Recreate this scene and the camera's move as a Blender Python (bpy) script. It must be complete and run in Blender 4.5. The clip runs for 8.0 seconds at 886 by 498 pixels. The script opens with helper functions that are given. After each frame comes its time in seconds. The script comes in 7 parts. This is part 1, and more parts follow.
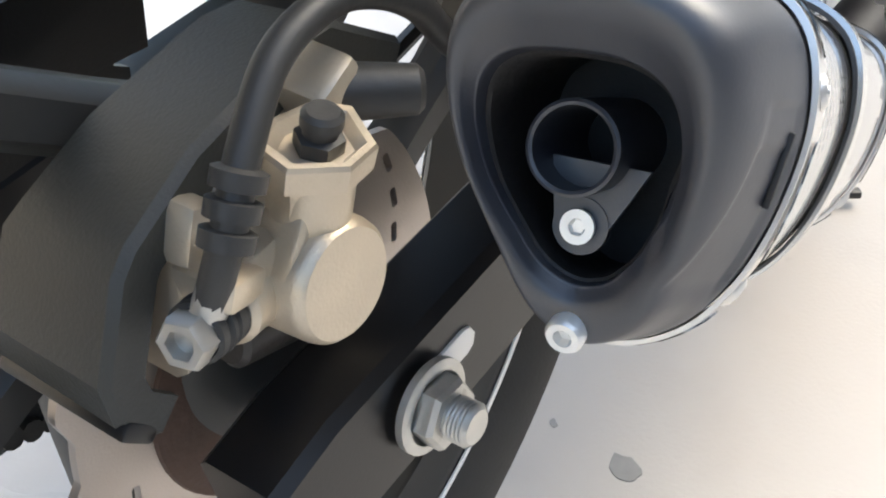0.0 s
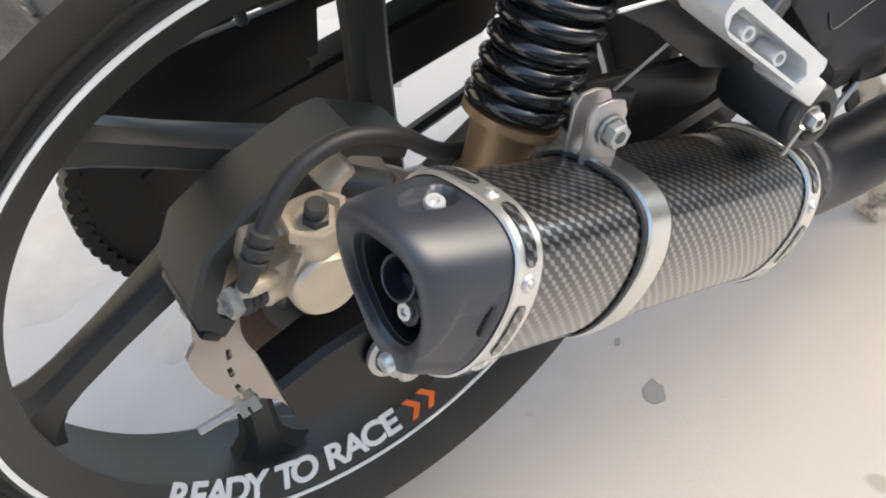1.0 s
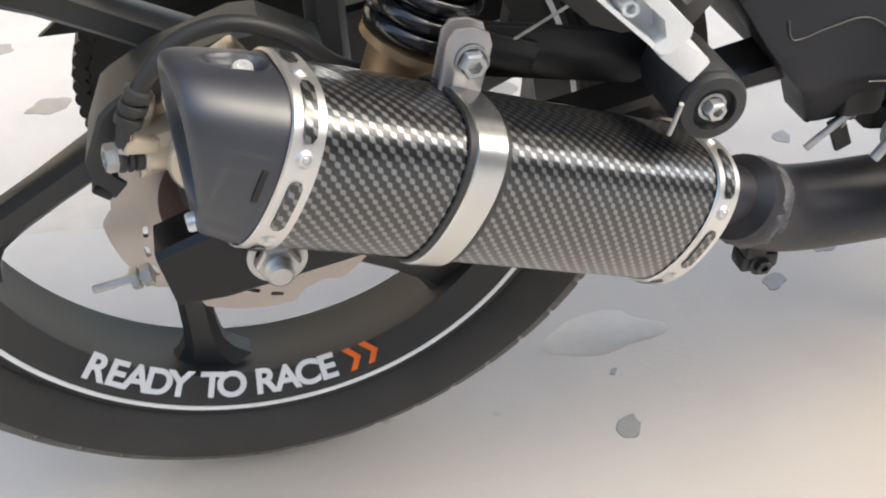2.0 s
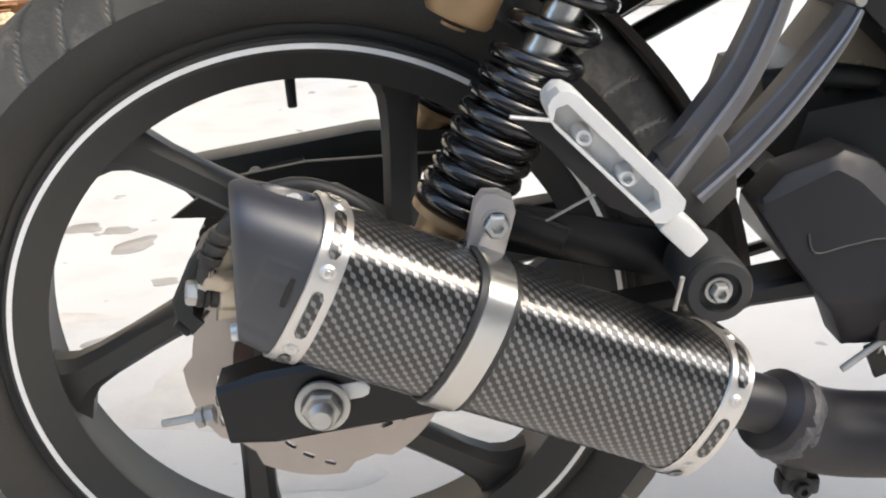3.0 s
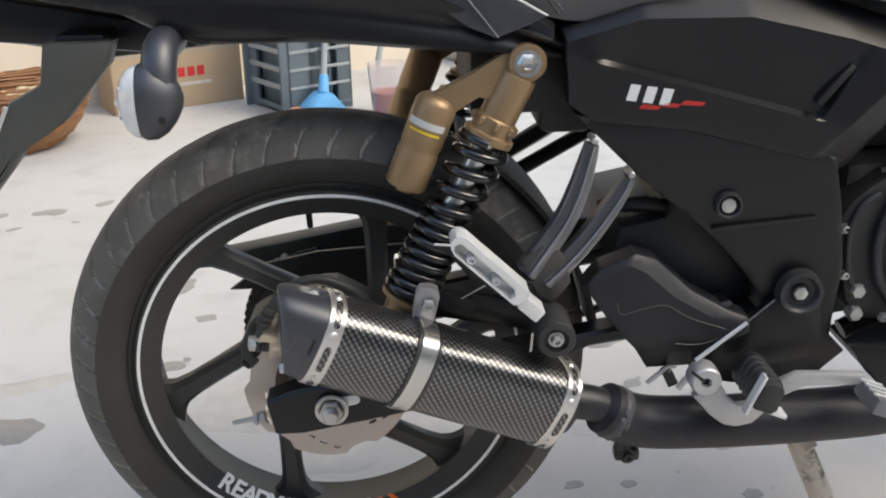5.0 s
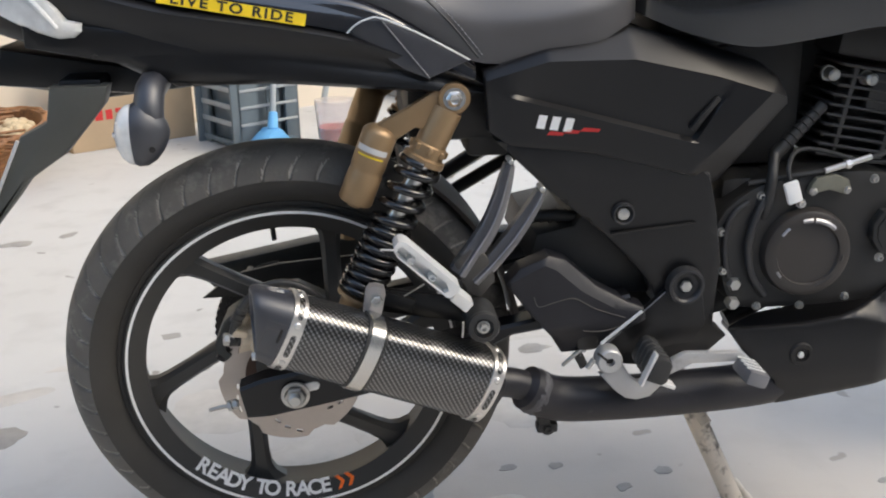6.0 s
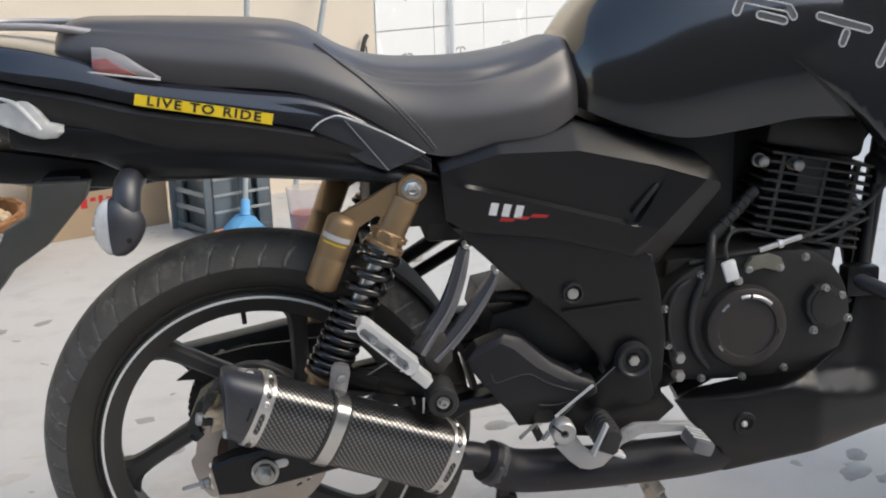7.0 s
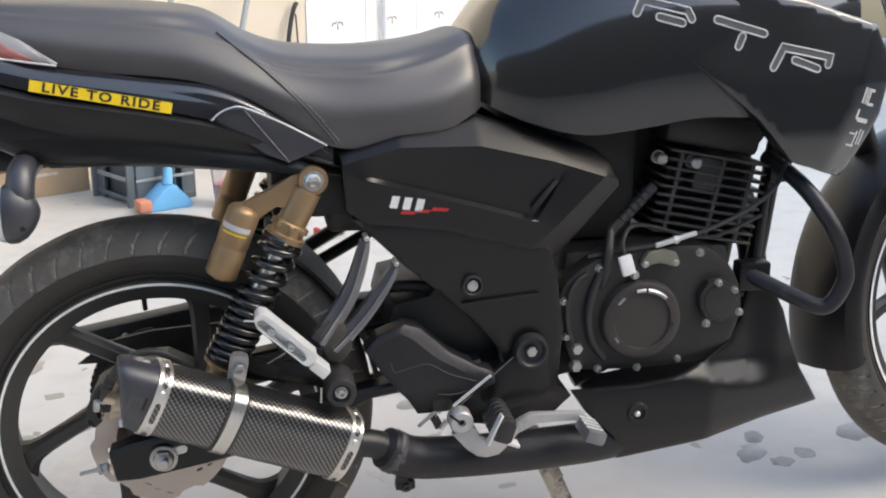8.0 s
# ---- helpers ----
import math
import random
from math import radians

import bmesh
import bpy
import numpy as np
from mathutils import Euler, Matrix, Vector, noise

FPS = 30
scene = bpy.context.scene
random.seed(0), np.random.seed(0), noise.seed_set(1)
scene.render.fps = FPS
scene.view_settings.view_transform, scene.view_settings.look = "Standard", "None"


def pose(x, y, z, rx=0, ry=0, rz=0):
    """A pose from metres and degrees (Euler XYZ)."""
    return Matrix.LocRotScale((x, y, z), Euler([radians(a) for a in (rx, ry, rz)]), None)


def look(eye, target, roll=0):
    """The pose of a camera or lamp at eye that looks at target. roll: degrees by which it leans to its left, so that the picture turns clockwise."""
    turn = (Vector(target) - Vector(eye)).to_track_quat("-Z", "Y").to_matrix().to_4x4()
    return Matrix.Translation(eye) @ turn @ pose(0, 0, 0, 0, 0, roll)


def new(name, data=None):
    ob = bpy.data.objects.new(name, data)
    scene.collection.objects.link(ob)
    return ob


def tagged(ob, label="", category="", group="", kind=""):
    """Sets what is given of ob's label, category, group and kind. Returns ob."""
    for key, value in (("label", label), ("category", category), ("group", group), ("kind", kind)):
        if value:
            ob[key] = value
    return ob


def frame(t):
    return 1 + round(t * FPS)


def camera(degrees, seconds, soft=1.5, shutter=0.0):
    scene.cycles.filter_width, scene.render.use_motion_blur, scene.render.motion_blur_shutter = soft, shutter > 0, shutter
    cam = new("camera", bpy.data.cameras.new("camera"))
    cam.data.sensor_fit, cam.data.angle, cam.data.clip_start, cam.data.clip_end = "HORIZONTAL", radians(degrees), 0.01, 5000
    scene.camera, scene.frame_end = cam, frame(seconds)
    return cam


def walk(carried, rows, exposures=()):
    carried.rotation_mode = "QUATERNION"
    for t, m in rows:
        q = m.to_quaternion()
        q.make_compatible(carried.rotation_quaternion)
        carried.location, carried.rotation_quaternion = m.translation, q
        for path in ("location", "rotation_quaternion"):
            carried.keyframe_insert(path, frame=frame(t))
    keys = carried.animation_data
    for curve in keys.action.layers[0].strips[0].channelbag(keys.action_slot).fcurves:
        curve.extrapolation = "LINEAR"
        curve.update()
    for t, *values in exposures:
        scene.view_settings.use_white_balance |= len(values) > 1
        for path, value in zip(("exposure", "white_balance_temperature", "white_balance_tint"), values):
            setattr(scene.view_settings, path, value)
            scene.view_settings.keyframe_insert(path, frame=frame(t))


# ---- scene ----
cam = camera(46.0, 8.0, soft=2.0, shutter=0.0)
PATH = [
    (0, (-0.19, -0.329, 0.553), (1.113, 0.714, -0.548), -3.3),
    (0.1, (-0.198, -0.344, 0.59), (1.039, 0.726, -0.56), -4.1),
    (0.3, (-0.208, -0.39, 0.661), (0.879, 0.698, -0.619), -7.1),
    (0.5, (-0.191, -0.437, 0.712), (0.81, 0.601, -0.674), -7.1),
    (0.6, (-0.18, -0.464, 0.727), (0.78, 0.6, -0.667), -7.2),
    (1, (-0.147, -0.52, 0.77), (0.559, 0.745, -0.609), -4.0),
    (1.2, (-0.115, -0.532, 0.755), (0.521, 0.726, -0.664), -1.0),
    (2.3, (0.046, -0.702, 0.7), (0.225, 0.967, -0.388), -1.2),
    (2.5, (0.064, -0.726, 0.694), (0.15, 1.044, -0.235), -0.4),
    (3, (0.075, -0.765, 0.652), (0.16, 1.099, -0.068), -0.1),
    (3.5, (0.104, -0.817, 0.651), (0.149, 1.075, 0.002), 1.3),
    (4, (0.188, -0.933, 0.701), (0.04, 0.936, 0.006), -0.8),
    (4.5, (0.177, -1.057, 0.798), (0.011, 0.824, 0.139), 0.0),
    (4.7, (0.144, -1.108, 0.832), (0.111, 0.763, 0.127), 0.3),
    (5.8, (0.087, -1.327, 0.912), (0.238, 0.553, 0.247), -1.9),
    (6, (0.102, -1.381, 0.91), (0.28, 0.505, 0.27), -1.3),
    (6.5, (0.113, -1.454, 0.931), (0.36, 0.476, 0.465), -1.8),
    (7, (0.113, -1.464, 0.934), (0.348, 0.461, 0.443), -1.8),
    (7.5, (0.128, -1.476, 0.946), (0.43, 0.419, 0.383), 0.0),
    (8, (0.159, -1.475, 0.972), (0.511, 0.413, 0.414), 0.2),
]
walk(cam, [(t, look(eye, target, roll)) for t, eye, target, roll in PATH], [(0, 2.0, 7110, 4), (0.3, 1.71, 7110, 4), (0.5, 1.3, 7110, 4), (0.7, 1.55, 7250, 4), (1.0, 1.81, 7270, 5), (2.5, 1.83, 7470, 6), (3.0, 1.81, 7410, 6), (3.5, 1.68, 7370, 7), (4.5, 1.24, 7170, 5), (6.0, 1.27, 7190, 6), (6.5, 1.03, 7180, 6), (7.0, 1.0, 7200, 6), (7.5, 1.15, 7200, 7), (8, 1.32, 7220, 7)])

# ---- world and light ----
world = bpy.data.worlds.new("sky")
scene.world = world
world.use_nodes = True
wn = world.node_tree.nodes
sky = wn.new("ShaderNodeTexSky")
sky.sky_type = "NISHITA"
sky.sun_disc = False
sky.sun_elevation = radians(49)
sky.sun_rotation = radians(113)
sky.air_density, sky.dust_density, sky.ozone_density = 1.0, 2.0, 1.2
wn["Background"].inputs["Strength"].default_value = 0.15
world.node_tree.links.new(sky.outputs["Color"], wn["Background"].inputs["Color"])

sun_data = bpy.data.lights.new("sun", "SUN")
sun_data.energy = 0.42
sun_data.angle = radians(30)
sun_data.color = (1.0, 0.96, 0.90)
sun = new("sun", sun_data)
sun.matrix_world = look((6.0, -2.5, 7.6), (0, 0, 0))

# ---- materials ----


def shader(name):
    m = bpy.data.materials.new(name)
    m.use_nodes = True
    return m, m.node_tree.nodes, m.node_tree.links, m.node_tree.nodes["Principled BSDF"]


def mat(name, base, rough=0.5, metal=0.0, var=0.2, scale=25.0, bump=0.1, bscale=300.0, spec=0.5, coat=0.0, coat_ior=1.5, worn=None, wear=0.5):
    """A surface with large soft variation, fine grain and, if asked, patches of a second worn colour."""
    m, n, l, p = shader(name)
    tc = n.new("ShaderNodeTexCoord")
    big = n.new("ShaderNodeTexNoise")
    big.inputs["Scale"].default_value, big.inputs["Detail"].default_value = scale, 5
    fine = n.new("ShaderNodeTexNoise")
    fine.inputs["Scale"].default_value, fine.inputs["Detail"].default_value = bscale, 3
    for t in (big, fine):
        l.new(tc.outputs["Object"], t.inputs["Vector"])
    mix = n.new("ShaderNodeMix")
    mix.data_type = "RGBA"
    mix.inputs["A"].default_value = (*[c * (1 - var) for c in base], 1)
    mix.inputs["B"].default_value = (*[min(1, c * (1 + var)) for c in base], 1)
    l.new(big.outputs["Fac"], mix.inputs["Factor"])
    out = mix.outputs["Result"]
    if worn:
        ramp = n.new("ShaderNodeMapRange")
        ramp.inputs["From Min"].default_value, ramp.inputs["From Max"].default_value = wear, wear + 0.12
        patch = n.new("ShaderNodeTexNoise")
        patch.inputs["Scale"].default_value, patch.inputs["Detail"].default_value = scale * 0.7, 8
        patch.inputs["Roughness"].default_value = 0.7
        l.new(tc.outputs["Object"], patch.inputs["Vector"])
        l.new(patch.outputs["Fac"], ramp.inputs["Value"])
        mix2 = n.new("ShaderNodeMix")
        mix2.data_type = "RGBA"
        l.new(out, mix2.inputs["A"])
        mix2.inputs["B"].default_value = (*worn, 1)
        l.new(ramp.outputs["Result"], mix2.inputs["Factor"])
        out = mix2.outputs["Result"]
    l.new(out, p.inputs["Base Color"])
    rr = n.new("ShaderNodeMapRange")
    rr.inputs["To Min"].default_value, rr.inputs["To Max"].default_value = max(0.02, rough - 0.08), min(1, rough + 0.08)
    l.new(big.outputs["Fac"], rr.inputs["Value"])
    l.new(rr.outputs["Result"], p.inputs["Roughness"])
    p.inputs["Metallic"].default_value = metal
    p.inputs["Specular IOR Level"].default_value = spec
    p.inputs["Coat Weight"].default_value = coat
    p.inputs["Coat Roughness"].default_value = 0.08
    p.inputs["Coat IOR"].default_value = coat_ior
    if bump:
        b = n.new("ShaderNodeBump")
        b.inputs["Strength"].default_value, b.inputs["Distance"].default_value = bump, 0.002
        l.new(fine.outputs["Fac"], b.inputs["Height"])
        l.new(b.outputs["Normal"], p.inputs["Normal"])
    return m


def glass(name, tint=(1, 1, 1), rough=0.05, trans=1.0):
    m, n, l, p = shader(name)
    p.inputs["Base Color"].default_value = (*tint, 1)
    p.inputs["Transmission Weight"].default_value = trans
    p.inputs["Roughness"].default_value = rough
    p.inputs["IOR"].default_value = 1.45
    return m


def carbon_weave():
    """Glossy printed carbon weave: pale strand ends in a diagonal black grid, 4 mm apart, on the sleeve's own coordinates."""
    m, n, l, p = shader("carbon weave")
    uv = n.new("ShaderNodeUVMap")
    mp = n.new("ShaderNodeMapping")
    mp.inputs["Scale"].default_value = (272, 272, 272)
    l.new(uv.outputs["UV"], mp.inputs["Vector"])
    sep = n.new("ShaderNodeSeparateXYZ")
    l.new(mp.outputs["Vector"], sep.inputs["Vector"])
    waves = []
    for axis in ("X", "Y"):
        s = n.new("ShaderNodeMath")
        s.operation = "MULTIPLY"
        s.inputs[1].default_value = math.pi
        l.new(sep.outputs[axis], s.inputs[0])
        w = n.new("ShaderNodeMath")
        w.operation = "SINE"
        l.new(s.outputs[0], w.inputs[0])
        waves.append(w)
    prod = n.new("ShaderNodeMath")
    prod.operation = "MULTIPLY"
    l.new(waves[0].outputs[0], prod.inputs[0])
    l.new(waves[1].outputs[0], prod.inputs[1])
    ramp = n.new("ShaderNodeMapRange")
    ramp.interpolation_type = "SMOOTHSTEP"
    ramp.inputs["From Min"].default_value, ramp.inputs["From Max"].default_value = 0.05, 0.75
    gap = n.new("ShaderNodeMath")
    gap.operation = "SUBTRACT"
    l.new(sep.outputs["X"], gap.inputs[0])
    l.new(sep.outputs["Y"], gap.inputs[1])
    turn = n.new("ShaderNodeMath")
    turn.operation = "MULTIPLY"
    turn.inputs[1].default_value = math.pi
    l.new(gap.outputs[0], turn.inputs[0])
    twill = n.new("ShaderNodeMath")
    twill.operation = "COSINE"
    l.new(turn.outputs[0], twill.inputs[0])
    weave = n.new("ShaderNodeMath")
    weave.operation = "MULTIPLY_ADD"
    weave.inputs[1].default_value = 0.42
    l.new(twill.outputs[0], weave.inputs[0])
    l.new(prod.outputs[0], weave.inputs[2])
    l.new(weave.outputs[0], ramp.inputs["Value"])
    mix = n.new("ShaderNodeMix")
    mix.data_type = "RGBA"
    mix.inputs["A"].default_value, mix.inputs["B"].default_value = (0.005, 0.005, 0.005, 1), (0.23, 0.23, 0.23, 1)
    l.new(ramp.outputs["Result"], mix.inputs["Factor"])
    l.new(mix.outputs["Result"], p.inputs["Base Color"])
    shine = n.new("ShaderNodeMath")
    shine.operation = "MULTIPLY"
    shine.inputs[1].default_value = 0.75
    l.new(ramp.outputs["Result"], shine.inputs[0])
    l.new(shine.outputs[0], p.inputs["Metallic"])
    p.inputs["Roughness"].default_value = 0.30
    p.inputs["Coat Weight"].default_value, p.inputs["Coat Roughness"].default_value = 1.0, 0.06
    return m


def concrete_floor():
    """Pale painted cement with faint clouds, fine speckle and scattered small damp blots."""
    m, n, l, p = shader("painted cement floor")
    tc = n.new("ShaderNodeTexCoord")
    tex = []
    for sc, det in ((1.3, 6), (9, 6), (220, 3)):
        t = n.new("ShaderNodeTexNoise")
        t.inputs["Scale"].default_value, t.inputs["Detail"].default_value = sc, det
        l.new(tc.outputs["Object"], t.inputs["Vector"])
        tex.append(t)
    a = n.new("ShaderNodeMix")
    a.data_type = "RGBA"
    a.inputs["A"].default_value, a.inputs["B"].default_value = (0.43, 0.425, 0.41, 1), (0.56, 0.56, 0.55, 1)
    l.new(tex[0].outputs["Fac"], a.inputs["Factor"])
    b = n.new("ShaderNodeMix")
    b.data_type, b.blend_type = "RGBA", "MULTIPLY"
    b.inputs["Factor"].default_value = 1.0
    r = n.new("ShaderNodeMapRange")
    r.inputs["From Min"].default_value, r.inputs["From Max"].default_value = 0.25, 0.5
    r.inputs["To Min"].default_value = 0.86
    l.new(tex[1].outputs["Fac"], r.inputs["Value"])
    l.new(a.outputs["Result"], b.inputs["A"])
    l.new(r.outputs["Result"], b.inputs["B"])
    blot = n.new("ShaderNodeTexNoise")
    blot.inputs["Scale"].default_value, blot.inputs["Detail"].default_value = 14, 2
    l.new(tc.outputs["Object"], blot.inputs["Vector"])
    r2 = n.new("ShaderNodeMapRange")
    r2.inputs["From Min"].default_value, r2.inputs["From Max"].default_value = 0.70, 0.735
    l.new(blot.outputs["Fac"], r2.inputs["Value"])
    c = n.new("ShaderNodeMix")
    c.data_type = "RGBA"
    c.inputs["B"].default_value = (0.24, 0.23, 0.215, 1)
    l.new(r2.outputs["Result"], c.inputs["Factor"])
    l.new(b.outputs["Result"], c.inputs["A"])
    # brown tint, strongest below the bike, fading outwards and broken by noise
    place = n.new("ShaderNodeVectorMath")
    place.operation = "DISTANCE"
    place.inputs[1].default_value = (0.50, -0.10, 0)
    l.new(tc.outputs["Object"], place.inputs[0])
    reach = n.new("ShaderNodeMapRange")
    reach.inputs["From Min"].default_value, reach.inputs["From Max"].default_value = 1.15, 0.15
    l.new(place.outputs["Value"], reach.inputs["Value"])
    brown_tint = n.new("ShaderNodeMath")
    brown_tint.operation = "MULTIPLY"
    l.new(reach.outputs["Result"], brown_tint.inputs[0])
    l.new(tex[0].outputs["Fac"], brown_tint.inputs[1])
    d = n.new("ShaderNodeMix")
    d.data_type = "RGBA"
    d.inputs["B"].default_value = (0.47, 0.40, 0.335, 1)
    l.new(brown_tint.outputs[0], d.inputs["Factor"])
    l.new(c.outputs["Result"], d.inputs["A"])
    l.new(d.outputs["Result"], p.inputs["Base Color"])
    p.inputs["Roughness"].default_value = 0.45
    bp = n.new("ShaderNodeBump")
    bp.inputs["Strength"].default_value, bp.inputs["Distance"].default_value = 0.15, 0.002
    l.new(tex[2].outputs["Fac"], bp.inputs["Height"])
    l.new(bp.outputs["Normal"], p.inputs["Normal"])
    return m


